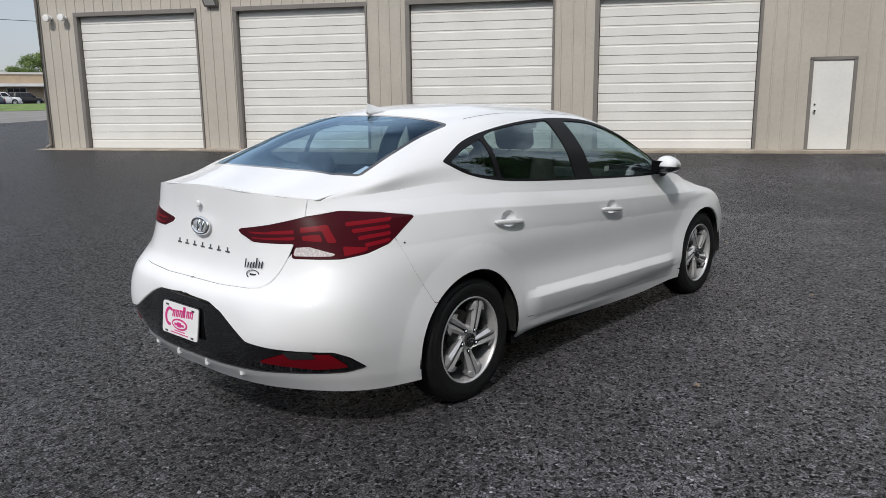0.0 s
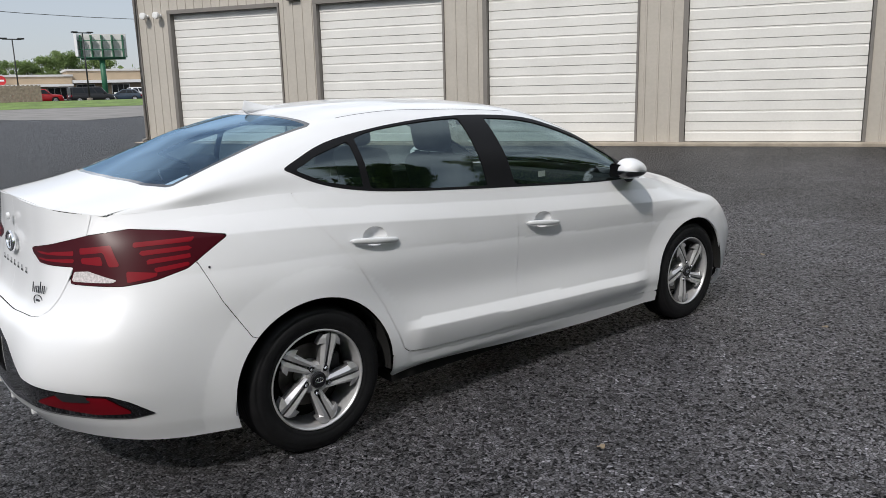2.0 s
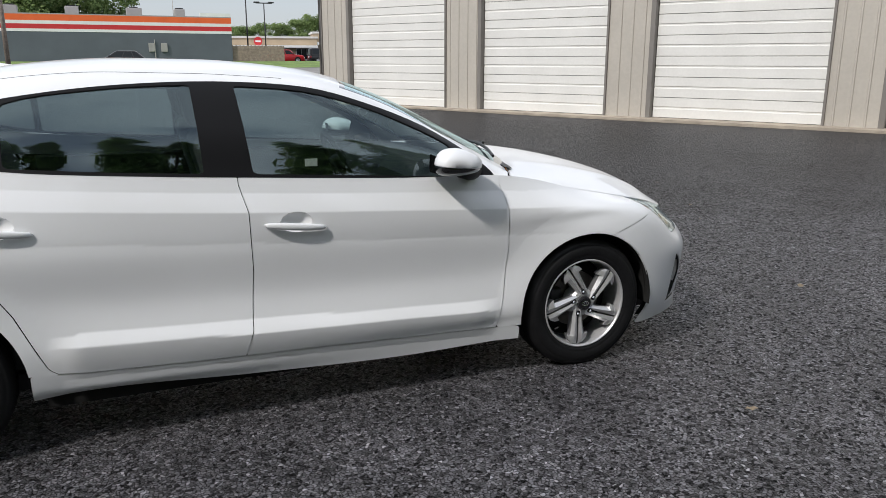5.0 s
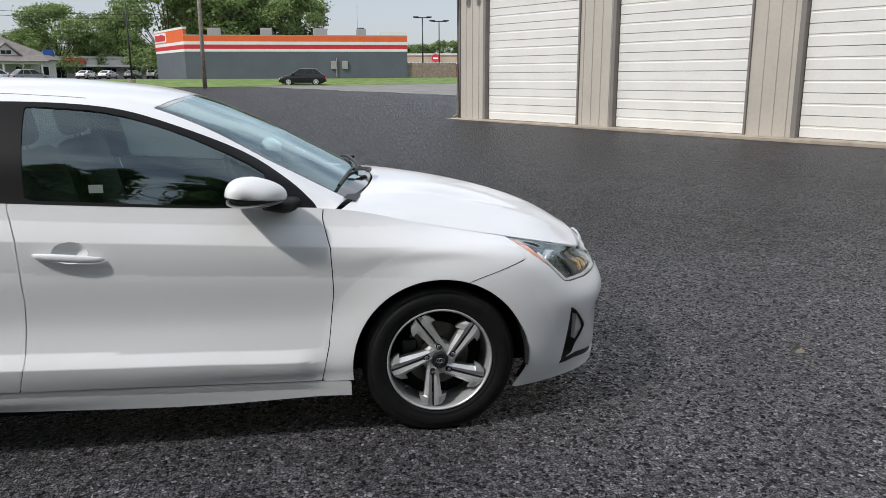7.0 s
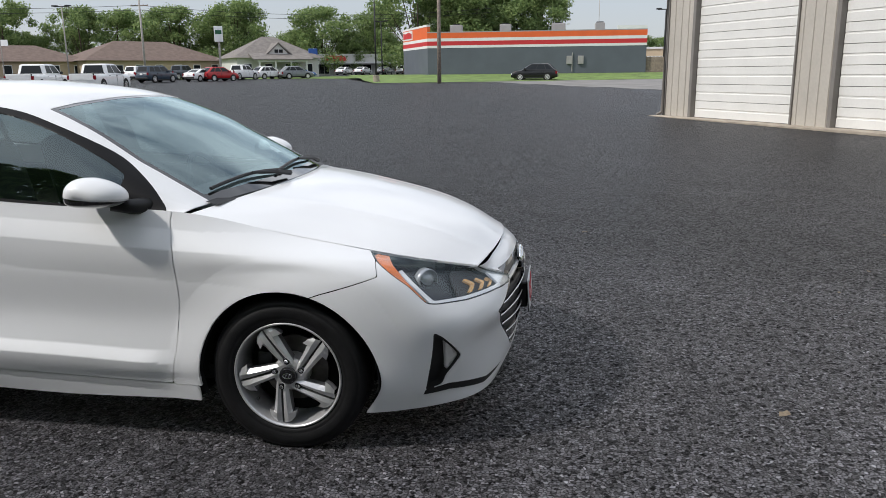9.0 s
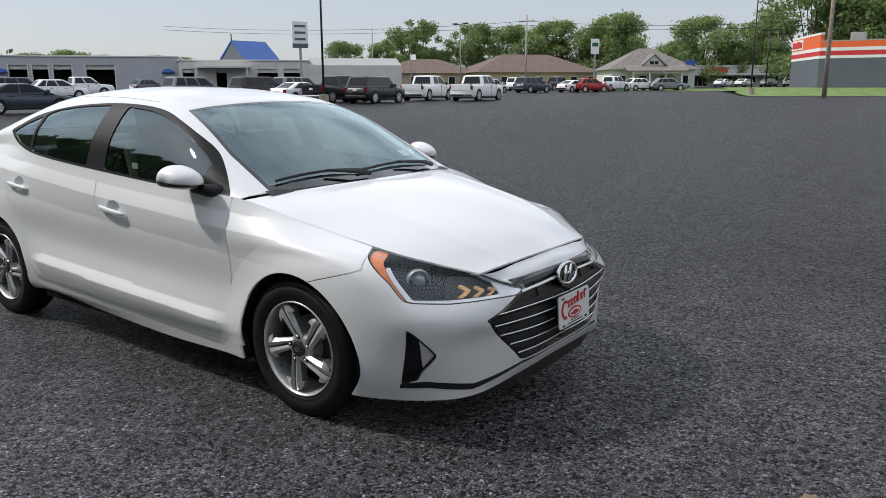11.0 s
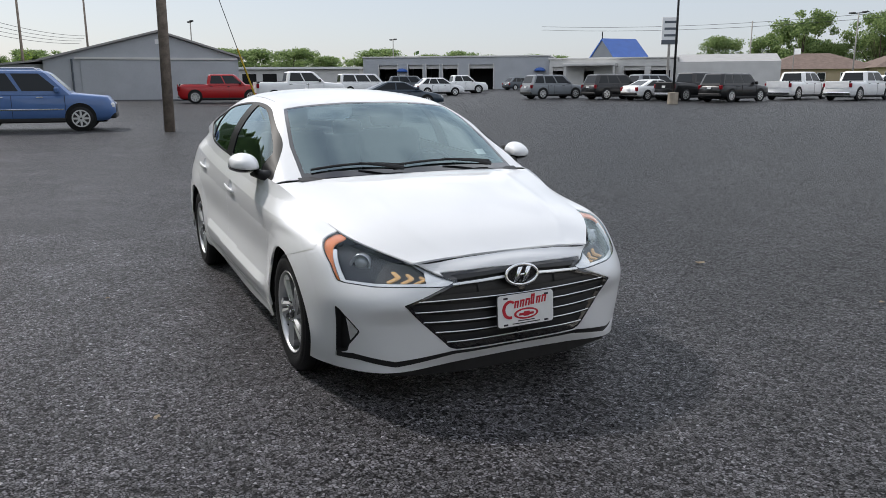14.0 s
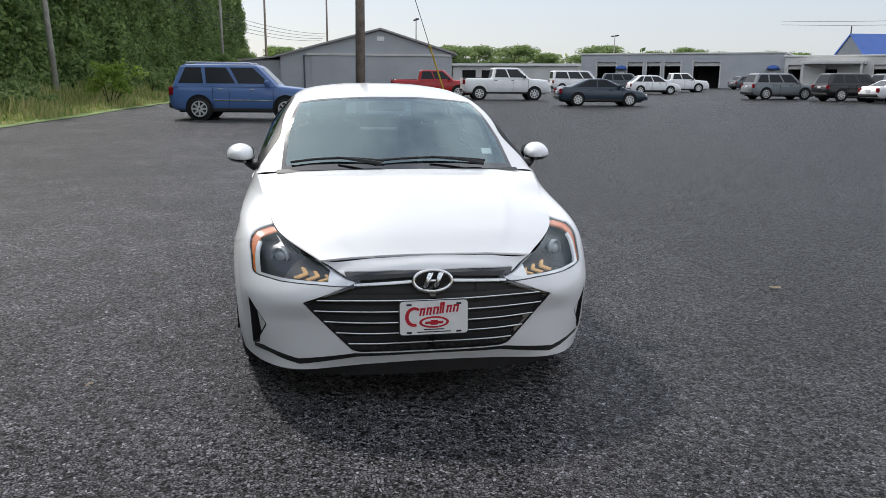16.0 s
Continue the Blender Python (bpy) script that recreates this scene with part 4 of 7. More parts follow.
# grille
grille_sheet = [WALL_S.cut([GRILLE], (), 0.0)]
grille = panel("grille", grille_sheet, BLACK, sedan, BOTH, "black grille with bright bars", lift=-.035, depth=0)
panel("grille_frame", [WALL_S.cut([GRILLE], (), 0.0, extra=(inset(GRILLE, .012),))], GLOSS_BLACK, grille, BOTH, lift=-.004, depth=.03)
for z0, nm in ((.312, 0), (.362, 0), (.412, 0), (.462, 0), (.512, 0)):
    blade = panel("grille_bar", [WALL_S.cut([GRILLE, [(-1, z0), (9, z0), (9, z0 + .026), (-1, z0 + .026)]], (), 0.0)], SATIN, grille, BOTH, "dark satin blade", lift=-.018, depth=.014)
    ends = [p for p in np.linspace(0, 2.0, 81) if signed(GRILLE, np.array([(float(along(p)), z0 + .002)]))[0] < -.008]
    uu = np.array(ends)
    vv = np.linspace(.5, 5, 300)
    half = []
    for q in uu:
        w_ = wall(np.full(300, q), vv)
        half.append((float(np.interp(z0 + .002, w_[:, 2], w_[:, 0])) - .006, float(np.interp(z0 + .002, w_[:, 2], w_[:, 1])), z0 + .002))
    part("bar_edge", tube(bmesh.new(), [(a, -b, c) for a, b, c in half[::-1]] + half[1:], .0032, 8), BRIGHT, blade, "bright lower edge", smooth=True)
for y in (.0, .21, .40):
    bar = at_u(*[(float(np.interp(y, wall(np.linspace(0, 3, 200), np.full(200, 2.5))[:, 1], np.linspace(0, 3, 200))) + k, z) for k, z in ((-.02, .0), (.02, .0), (.02, 1), (-.02, 1))])
    for sides in ((R, L) if y else (BOTH,)):
        panel("grille_rib", [WALL_S.cut([GRILLE, bar], (), 0.0)], BLACK, grille, sides, lift=-.026, depth=.01)
brow = at_u((-.6, .638), (.6, .637), (1.38, .629), (1.28, .616), (1.08, .602), (-.6, .620))
panel("grille_brow", [WALL_S.cut([brow], (), 0.0)], SATIN, grille, BOTH, "dark satin bar across the grille", lift=-.006, depth=.02)
wing = at_u((-.6, .606), (1.15, .587), (1.15, .578), (-.6, .597))
panel("grille_wing", [WALL_S.cut([wing], (), 0.0)], BRIGHT, grille, BOTH, "chrome strip", lift=-.002, depth=.02)
panel("bumper_lip", [WALL_S.cut([LIP], (), 0.0)], BLACK, bumper, BOTH, "thin black lip line", lift=-.010, depth=.006)
splitter = bmesh.new()
prism(splitter, [(2.06, -.60), (2.138, -.32), (2.150, 0), (2.138, .32), (2.06, .60), (1.85, .60), (1.85, -.60)], lambda a, b, c: (a, b, .150 + c), .075)
part("air_dam", splitter, BLACK, bumper)


def badge_oval(name, x, z, a, b, tilt, out, parent):
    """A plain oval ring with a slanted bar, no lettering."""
    bm = bmesh.new()
    n, k = 40, 10
    rings = []
    for i in range(n):
        t = 2 * math.pi * i / n
        c = Vector((0, a * math.cos(t), b * math.sin(t)))
        o = Vector((0, math.cos(t) / a, math.sin(t) / b)).normalized()
        rings.append([bm.verts.new(c + o * (.0085 * math.cos(2 * math.pi * j / k)) + Vector((.008 * math.sin(2 * math.pi * j / k), 0, 0))) for j in range(k)])
    for i in range(n):
        for j in range(k):
            bm.faces.new((rings[i][j], rings[(i + 1) % n][j], rings[(i + 1) % n][(j + 1) % k], rings[i][(j + 1) % k]))
    for y0, y1, w in ((-.44, -.10, .13), (.10, .44, .13)):
        prism(bm, [((y0 - w) * a, -.78 * b), ((y0 + w) * a, -.78 * b), ((y1 + w) * a, .78 * b), ((y1 - w) * a, .78 * b)], lambda p, q, c: (c - .004, p * out, q), .012)
    box(bm, -.004, .007, -.34 * a, .34 * a, -.12 * b, .12 * b)
    bmesh.ops.recalc_face_normals(bm, faces=bm.faces)
    ob = part(name, bm, CHROME, parent, "chrome oval badge", smooth=True)
    ob.matrix_local = pose(x, 0, z, 0, tilt, 0)
    return ob


badge_oval("front_badge", 2.205, .597, .085, .046, -10, 1, sedan)
part("badge_back", lathe(bmesh.new(), [(.0, .0), (.040, .0), (.040, .02)], 24, "x"), GLOSS_BLACK, sedan).matrix_local = Matrix.Translation((2.185, 0, .597)) @ Matrix.Diagonal((1, 2.0, 1.05, 1))
badge_oval("rear_badge", -2.252, .905, .067, .036, 4, -1, sedan)
for i in range(7):
    y = .20 - i * .067
    bm = bmesh.new()
    prism(bm, [(-.017, 0), (.017, 0), (.017, .008), (-.017, .008)], lambda a, b, c: (-c, a, b), .004)
    prism(bm, [(-.006, .008), (.006, .008), (.006, .024), (-.006, .024)], lambda a, b, c: (-c, a, b), .004)
    ub = float(np.interp(-abs(y), -wall(np.linspace(12, 15, 200), np.full(200, 4.5))[:, 1], np.linspace(12, 15, 200)))
    pv = wall(np.array((ub,)), np.array((4.5,)))[0]
    part("badge_bar", bm, CHROME, sedan, "small chrome badge bar").matrix_local = pose(pv[0] - .001, y, .802, 0, 4, 0)
dealer = bmesh.new()
lathe(dealer, [(.034, -.002), (.039, -.002), (.039, 0), (.034, 0)], 28, "x", (0, 0, 0), close=True)
for v_ in dealer.verts:
    v_.co.z = v_.co.z * .55 - .016
prism(dealer, [(-.018, -.020), (.018, -.020), (.018, -.012), (-.018, -.012)], lambda a, b, c: (-c, a, b), .002)
for k in range(7):
    x_ = .052 - k * .016
    prism(dealer, [(x_, .010 + k * .001), (x_ - .006, .010 + k * .001), (x_ - .012, (.050 if k in (0, 4) else .034) + k * .002), (x_ - .006, (.050 if k in (0, 4) else .034) + k * .002)], lambda a, b, c: (-c, a, b), .002)
us = np.linspace(12.5, 14.6, 240)
mark = min(wall(np.repeat(us, 60), np.tile(np.linspace(3.2, 5, 60), 240)), key=lambda p: (p[1] - .40) ** 2 + (p[2] - .748) ** 2)
part("dealer_mark", dealer, INK, sedan, "small dark printed mark").matrix_local = pose(mark[0] - .004, -.40, .748, 0, 8, 10)
keyhole = lathe(bmesh.new(), [(.0, -.012), (.014, -.012), (.016, 0)], 16, "x")
part("boot_release", keyhole, PAINT, sedan).matrix_local = pose(-2.242, .02, 1.005)


def plate(name, x, z, tilt, out, printing, parent):
    """Dealer plate in a frame: a plain printed shape and bars."""
    p = part(name, prism(bmesh.new(), rounded([(-.150, -.074), (.150, -.074), (.150, .074), (-.150, .074)], .016, 4), lambda a, b, c: (c - .0005, a, b) if out > 0 else (.0005 - c, a, b), .005), PLATE, parent, "white dealer plate")
    p.matrix_local = pose(x, 0, z, 0, tilt, 0)
    f = prism(bmesh.new(), rounded([(-.1545, -.0785), (.1545, -.0785), (.1545, .0785), (-.1545, .0785)], .019, 4), lambda a, b, c: (c * out - .003 * out, a, b), .003)
    part("plate_frame", f, SATIN, p)
    xo = .0048 * out

    def stroke(outline, thick=.0012):
        part("printed_stroke", prism(bmesh.new(), outline, lambda a, b, c: (xo + c * out, a, b), thick), printing, p)

    dirs = 1 if out > 0 else -1                                # reading direction
    arc = [(-.088 + .040 * math.cos(t), .006 + .044 * math.sin(t)) for t in np.linspace(.9, 5.0, 16)]
    arc_in = [(-.086 + .026 * math.cos(t), .006 + .031 * math.sin(t)) for t in np.linspace(5.0, .9, 16)]
    stroke([(a * dirs, b) for a, b in arc + arc_in])
    for k, (h, w) in enumerate(((.034, .014), (.034, .014), (.034, .016), (.050, .011), (.034, .014), (.034, .016))):
        x0 = -.066 + k * .0295
        z0 = .010 + k * .0025
        for dx in (0, w):
            stroke([((x0 + dx) * dirs, z0), ((x0 + dx + .0085) * dirs, z0), ((x0 + dx + .0155) * dirs, z0 + h), ((x0 + dx + .007) * dirs, z0 + h)])
        stroke([((x0 + .004) * dirs, z0 + h * .75), ((x0 + w + .012) * dirs, z0 + h * .75), ((x0 + w + .014) * dirs, z0 + h), ((x0 + .006) * dirs, z0 + h)], .0013)
    stroke([(a * dirs, b - .020) for a, b in [(.066 * math.cos(t), .026 * math.sin(t)) for t in np.linspace(0, 6.283, 29)[:-1]]], .0010)
    o = bmesh.new()
    prism(o, ellipse(.0, -.020, .054, .018, 30), lambda a, b, c: (xo + .0015 * out + c * out, a, b), .0008)
    part("printed_oval", o, PLATE, p)
    o2 = bmesh.new()
    prism(o2, [(-.042, -.027), (-.038, -.016), (-.016, -.016), (-.014, -.010), (.016, -.010), (.018, -.016), (.042, -.016), (.038, -.027), (.016, -.027), (.014, -.032), (-.014, -.032), (-.018, -.027)], lambda a, b, c: (xo + .0026 * out + c * out, a, b), .0008)
    part("printed_bow", o2, printing, p)
    for z0, w in ((-.052, .045), (-.063, .075)):
        part("printed_bar", boxed(xo, xo + .001 * out, -w, w, z0 - .0022, z0 + .0022), INK if out > 0 else printing, p)
    for y in (-.11, .11):
        for z1 in (.060, -.064):
            part("screw", boxed(xo - .001, xo + .002 * out, y - .011, y + .011, z1 - .004, z1 + .004), INK, p)
    return p


plate("front_plate", 2.243, .442, -4, 1, CRIMSON, sedan)
plate("rear_plate", -2.389, .482, 7, -1, PINK, sedan)
mount = boxed(2.17, 2.238, -.12, .12, .38, .50, .006)
part("plate_bracket", mount, BLACK, sedan)

# rear black panel and reflectors
diff = panel("rear_valance", [WALL_S.cut([BLACK_R], (), 0.001)], GLOSS_BLACK, sedan, BOTH, "gloss black rear valance", lift=-.008, depth=.012)
for sides in (R, L):
    panel("reflector", [WALL_S.cut([rounded(at_u((13.22, .376), (12.78, .428), (12.2, .424), (11.98, .352), (12.4, .346)), .008, 2)], ())], RED_LAMP, diff, sides, "red reflector", lift=-.002, depth=.012)
    panel("reverse_lens", [WALL_S.cut([rounded(at_u((12.82, .438), (12.45, .440), (12.35, .405), (12.72, .402)), .006, 2)], ())], GREY_ALLOY, diff, sides, "smoked lens", lift=-.0005, depth=.012)
for y in (-.36, -.12, .12, .36):
    part("valance_fin", boxed(-2.362 + abs(y) * .10, -2.28, y - .010, y + .010, .282, .312, .004), PAINT, diff)

# lamps
for sides in (R, L):
    sy = sides[0]
    lamp = panel("headlamp", [WALL_S.cut([HEADLAMP], (), 0.0)], LAMP_INNER, sedan, sides, "headlamp with amber corner", lift=-.045, depth=0)
    panel("lamp_rim", [WALL_S.cut([HEADLAMP], (), 0.0, extra=(inset(HEADLAMP, .0035),))], BLACK, lamp, sides, lift=-.004, depth=.045)
    g = panel("lamp_cover", [WALL_S.cut([HEADLAMP], (), 0.0)], LAMP_GLASS, lamp, sides, "clear cover", lift=-.002, depth=0)
    g.visible_shadow = False
    panel("amber_corner", [WALL_S.cut([HEADLAMP, rounded(at_u((4.40, .765), (3.74, .765), (3.52, .712), (3.08, .570), (3.02, .55), (3.6, .55), (4.4, .60)), .004, 2)], (), .0)], AMBER, lamp, sides, "amber reflector", lift=-.010, depth=.01)
    strip_lo = at_u((3.52, .715), (3.43, .715), (3.03, .596), (2.5, .589), (1.8, .592), (1.02, .592), (1.02, .570), (1.8, .574), (2.5, .572), (3.08, .580), (3.14, .60))
    panel("chrome_strip", [WALL_S.cut([HEADLAMP, strip_lo], (), .0)], BRIGHT, lamp, sides, "bright inner strip", lift=-.008, depth=.012)
    strip_hi = at_u((3.86, .80), (2.95, .76), (2.10, .70), (1.04, .596), (1.04, .586), (1.95, .652), (2.95, .736), (3.70, .768))
    panel("chrome_strip", [WALL_S.cut([HEADLAMP, strip_hi], (), .0)], LAMP_BEZEL, lamp, sides, "bright inner strip", lift=-.008, depth=.012)
    panel("inner_bezel", [WALL_S.cut([HEADLAMP, at_u((2.45, .680), (1.35, .606), (1.35, .590), (2.55, .592))], (), .0)], GREY_ALLOY, lamp, sides, "dark bezel", lift=-.030, depth=.01)
    for k in range(3):
        c = 2.22 - k * .24
        h = .042 - .008 * k
        panel("turn_signal", [WALL_S.cut([HEADLAMP, at_u((c + .06, .600), (c - .10, .600 + h * .55), (c + .02, .600 + h), (c + .10, .600 + h), (c - .01, .600 + h * .55), (c + .16, .600))], (), .0)], BULB_TINT, lamp, sides, "silver chevron reflector with the bulb's warm reflection painted in", lift=-.020, depth=.012)
    panel("lamp_end", [WALL_S.cut([HEADLAMP, at_u((1.74, .642), (1.04, .594), (1.04, .574), (1.60, .580))], (), .0)], BRIGHT, lamp, sides, "bright inner end", lift=-.010, depth=.01)
    pu = np.array((2.82,))
    pc = wall(pu, np.array((4.6,)))[0]
    proj = lathe(bmesh.new(), [(.0, .010), (.016, .008), (.028, .0), (.031, -.01), (.040, -.012), (.044, .004), (.048, .004), (.050, -.03)], 28, "x")
    part("projector", proj, LAMP_BEZEL, lamp, "dark projector lens", smooth=True).matrix_local = pose(pc[0] - .045, sy * (pc[1] - .026), .645, 0, 0, sy * 40)
    fog = panel("fog_pocket", [WALL_S.cut([FOG], (), 0.0)], BLACK, bumper, sides, "black air pocket", lift=-.03, depth=0)
    panel("pocket_rim", [WALL_S.cut([FOG], (), 0.0, extra=(inset(FOG, .007),))], BLACK, fog, sides, lift=-.002, depth=.03)
    panel("fog_lamp", [WALL_S.cut([FOG, rounded(at_u((3.05, .44), (2.82, .370), (3.08, .305)), .008, 2)], (), .0)], SILVER, fog, sides, "clear fog lamp", lift=-.010, depth=.02)
    tail = panel("tail_lamp", [WALL_S.cut([TAIL], (), .001)], DEEP_RED, sedan, sides, "dark red tail lamp", lift=.002, depth=.014)
    panel("red_band", [WALL_S.cut([rounded(at_u((13.80, .909), (12.62, .930), (12.62, .910), (13.85, .898)), .004, 2)], ())], RED_LAMP, tail, sides, "red lens", lift=.0032, depth=.004)
    panel("red_band", [WALL_S.cut([rounded(at_u((13.80, .892), (12.60, .902), (12.60, .884), (13.60, .880)), .004, 2)], ())], RED_LAMP, tail, sides, "red lens", lift=.0032, depth=.004)
    panel("red_band", [WALL_S.cut([rounded(at_u((12.50, .906), (12.16, .912), (12.14, .876), (12.48, .884)), .004, 2)], ())], RED_LAMP, tail, sides, "red lens", lift=.0032, depth=.004)
    panel("red_band", [WALL_S.cut([rounded(at_u((12.52, .940), (12.0, .950), (11.92, .872), (12.08, .872), (12.12, .922), (12.50, .915)), .004, 2)], ())], RED_LAMP, tail, sides, "red lens", lift=.0032, depth=.004)
    for k in range(4):
        panel("red_rib", [WALL_S.cut([at_u((11.72 - .06 * k, .955 - .030 * k), (11.05 + .03 * k, .962 - .028 * k), (11.07 + .03 * k, .943 - .028 * k), (11.74 - .06 * k, .934 - .030 * k))], ())], RED_LAMP, tail, sides, "red lens rib", lift=.0032, depth=.004)
    panel("reverse_lamp", [WALL_S.cut([rounded(at_u((12.62, .858), (12.38, .862), (11.98, .828), (12.02, .818), (12.68, .820)), .006, 2)], ())], SMOKED, tail, sides, "clear reversing lens", lift=.0032, depth=.004)
    panel("red_lower", [WALL_S.cut([rounded(at_u((11.88, .860), (11.45, .846), (11.30, .852), (11.60, .828), (11.90, .816)), .006, 2)], ())], RED_LAMP, tail, sides, "red lens", lift=.0032, depth=.004)


# mirrors, handles, wipers, fin
def blob(profile_fn, nu, nv):
    """A closed rounded form: profile_fn(u, v) with u in 0..1 from end to end and v round it."""
    bm = bmesh.new()
    rings = [[bm.verts.new(profile_fn(i / (nu - 1), 2 * math.pi * j / nv)) for j in range(nv)] for i in range(nu)]
    for a, b in zip(rings, rings[1:]):
        for j in range(nv):
            bm.faces.new((a[j], a[(j + 1) % nv], b[(j + 1) % nv], b[j]))
    bmesh.ops.remove_doubles(bm, verts=bm.verts, dist=1e-5)
    bm.faces.ensure_lookup_table()
    bmesh.ops.recalc_face_normals(bm, faces=bm.faces)
    return bm


for sy in (-1, 1):
    def mirror_ring(u, v, grow):
        """Round the housing: upright at the back where the glass sits, sloping to a point at the front, flat below."""
        w = math.sin(math.pi * min(max(u, .0), 1)) ** .36 * (1 - .10 * u)
        c, s = math.cos(v), math.sin(v)
        x = (.128 * c if c > 0 else -.098 * abs(c) ** .62) * w
        z = (.078 * abs(s) ** .85 if s > 0 else -.044 * abs(s) ** .7) * w
        if c > 0 and s > 0:
            z *= 1 - .22 * c
        return (.672 - .045 * u + x * grow, sy * (.842 + .163 * u), 1.000 + .004 * u + z * grow)

    def cap(u, v):
        x, y, z = mirror_ring(u, v, 1.0)
        return (x, y, max(z, .999 - .10 * (x - .672)))
    mir = part("door_mirror", blob(cap, 22, 36), PAINT, sedan, "white door mirror with black underside", smooth=True)

    def under(u, v):
        x, y, z = mirror_ring(u, v, .985)
        return (x, y, min(z, 1.003 - .10 * (x - .672)))
    part("lower_shell", blob(under, 22, 36), GLOSS_BLACK, mir, "black lower shell", smooth=True)
    arm = bmesh.new()
    tube(arm, [(.80, sy * .79, .950), (.75, sy * .84, .955), (.69, sy * .88, .968)], [.034, .030, .024], 12)
    part("mirror_arm", arm, BLACK, mir, smooth=True)
    face = bmesh.new()
    prism(face, rounded([(-.066, -.036), (.060, -.032), (.062, .034), (-.06, .042)], .02, 4), lambda a, b, c: (.566 - c, sy * (.905 + a * .9), 1.008 + b), .002)
    # gloss black for a mirror: the dark trees' reflection put into the colour
    part("mirror_glass", face, GLOSS_BLACK, mir, "mirror glass")


def handle_on(x, z, parent, sy):
    """A pull handle over a scooped cup."""
    u = np.array((float(np.interp(-x, -SIDE_X, SIDE_U)),))
    vv = np.linspace(0, 6, 400)
    pts = wall(np.full(400, u[0]), vv)
    y = float(np.interp(z, pts[:, 2], pts[:, 1]))

    def grip(t, v):
        w = math.sin(math.pi * min(max(t, 0), 1)) ** .3
        off = .020 * math.sin(math.pi * t) ** .4
        return (x + (t - .5) * .25, sy * (y + .002 + off + .009 * math.cos(v) * w), z - .010 - .026 * (t - .5) + .0145 * math.sin(v) * w)
    h = part("handle", blob(grip, 20, 14), PAINT, parent, "white pull handle", smooth=True)

    cup = bmesh.new()
    n = 20
    rows = []
    for i in range(9):
        r = i / 8
        ring_ = []
        for k in range(n):
            zz = z + .004 + .041 * r * math.sin(2 * math.pi * k / n)
            yy = float(np.interp(zz, pts[:, 2], pts[:, 1]))
            ring_.append(cup.verts.new((x + .005 + .063 * r * math.cos(2 * math.pi * k / n), sy * (yy - .001 - .024 * (1 - r ** 2)), zz)))
        rows.append(ring_)
    for a, b in zip(rows, rows[1:]):
        for k in range(n):
            cup.faces.new((a[k], a[(k + 1) % n], b[(k + 1) % n], b[k]))
    bmesh.ops.remove_doubles(cup, verts=cup.verts, dist=1e-5)
    bmesh.ops.recalc_face_normals(cup, faces=cup.faces)
    part("handle_cup", cup, PAINT, h, smooth=True)


doors = [o for o in sedan.children if o.name.split(".")[0] in ("front_door", "rear_door")]
for o in doors:
    sy = -1 if sum(v.co.y for v in o.data.vertices) < 0 else 1
    handle_on(*(HANDLE_F if o.name.startswith("front") else HANDLE_R), o, sy)


def fin_form(u, v):
    h = .064 * (1 - u) ** 1.25 * min(1, u / .05 + .25)
    c, s = math.cos(v), math.sin(v)
    w = .024 * math.sin(math.pi * (.10 + .90 * u)) ** .6
    return (-1.170 + .185 * u - .022 * max(s, 0) * (1 - u), w * c * (1 - .85 * max(s, 0)), 1.383 + .020 * u + max(s, 0) * h)


part("antenna_fin", blob(fin_form, 16, 20), PAINT, sedan, "white shark-fin aerial", smooth=True)
def on_screen(y, u, lift):
    """A point over the windscreen at width y."""
    v = np.linspace(2, 4, 200)
    p = top(np.full(200, u), v)
    i = int(np.argmin(np.abs(p[:, 1] - abs(y))))
    return (p[i, 0] + lift * .5, y, p[i, 2] + lift)


panel("screen_foot", [TOP_PLAN.cut([SCREEN], (), 0.0, extra=(lambda s: s.uv[:, 0] - 6.085,))], GLOSS_BLACK, sedan, BOTH, "black band at the windscreen foot", lift=-.0005, depth=.003)
for y0, y1 in ((-.62, -.10), (-.16, .50)):
    w = bmesh.new()
    tube(w, [on_screen(y0 + (y1 - y0) * k / 8, 6.10 + .05 * math.sin(math.pi * k / 8), .012) for k in range(9)], .0075, 6)
    tube(w, [on_screen(y1 - .02, 6.03, .02), on_screen(y1 - .12, 6.06, .028), on_screen((y0 + y1) / 2, 6.13, .024)], [.014, .010, .007], 6)
    part("wiper", w, BLACK, sedan)
cowl = bmesh.new()
prev = None
for y in np.linspace(-.70, .70, 25):
    k = 1 - (y / .80) ** 2
    a, b = cowl.verts.new((1.005 + .125 * k, y, .936 + .022 * k)), cowl.verts.new((.955 + .13 * k, y, .950 + .022 * k))
    if prev:
        cowl.faces.new((prev[0], a, b, prev[1]))
    prev = (a, b)
part("cowl_panel", cowl, BLACK, sedan)


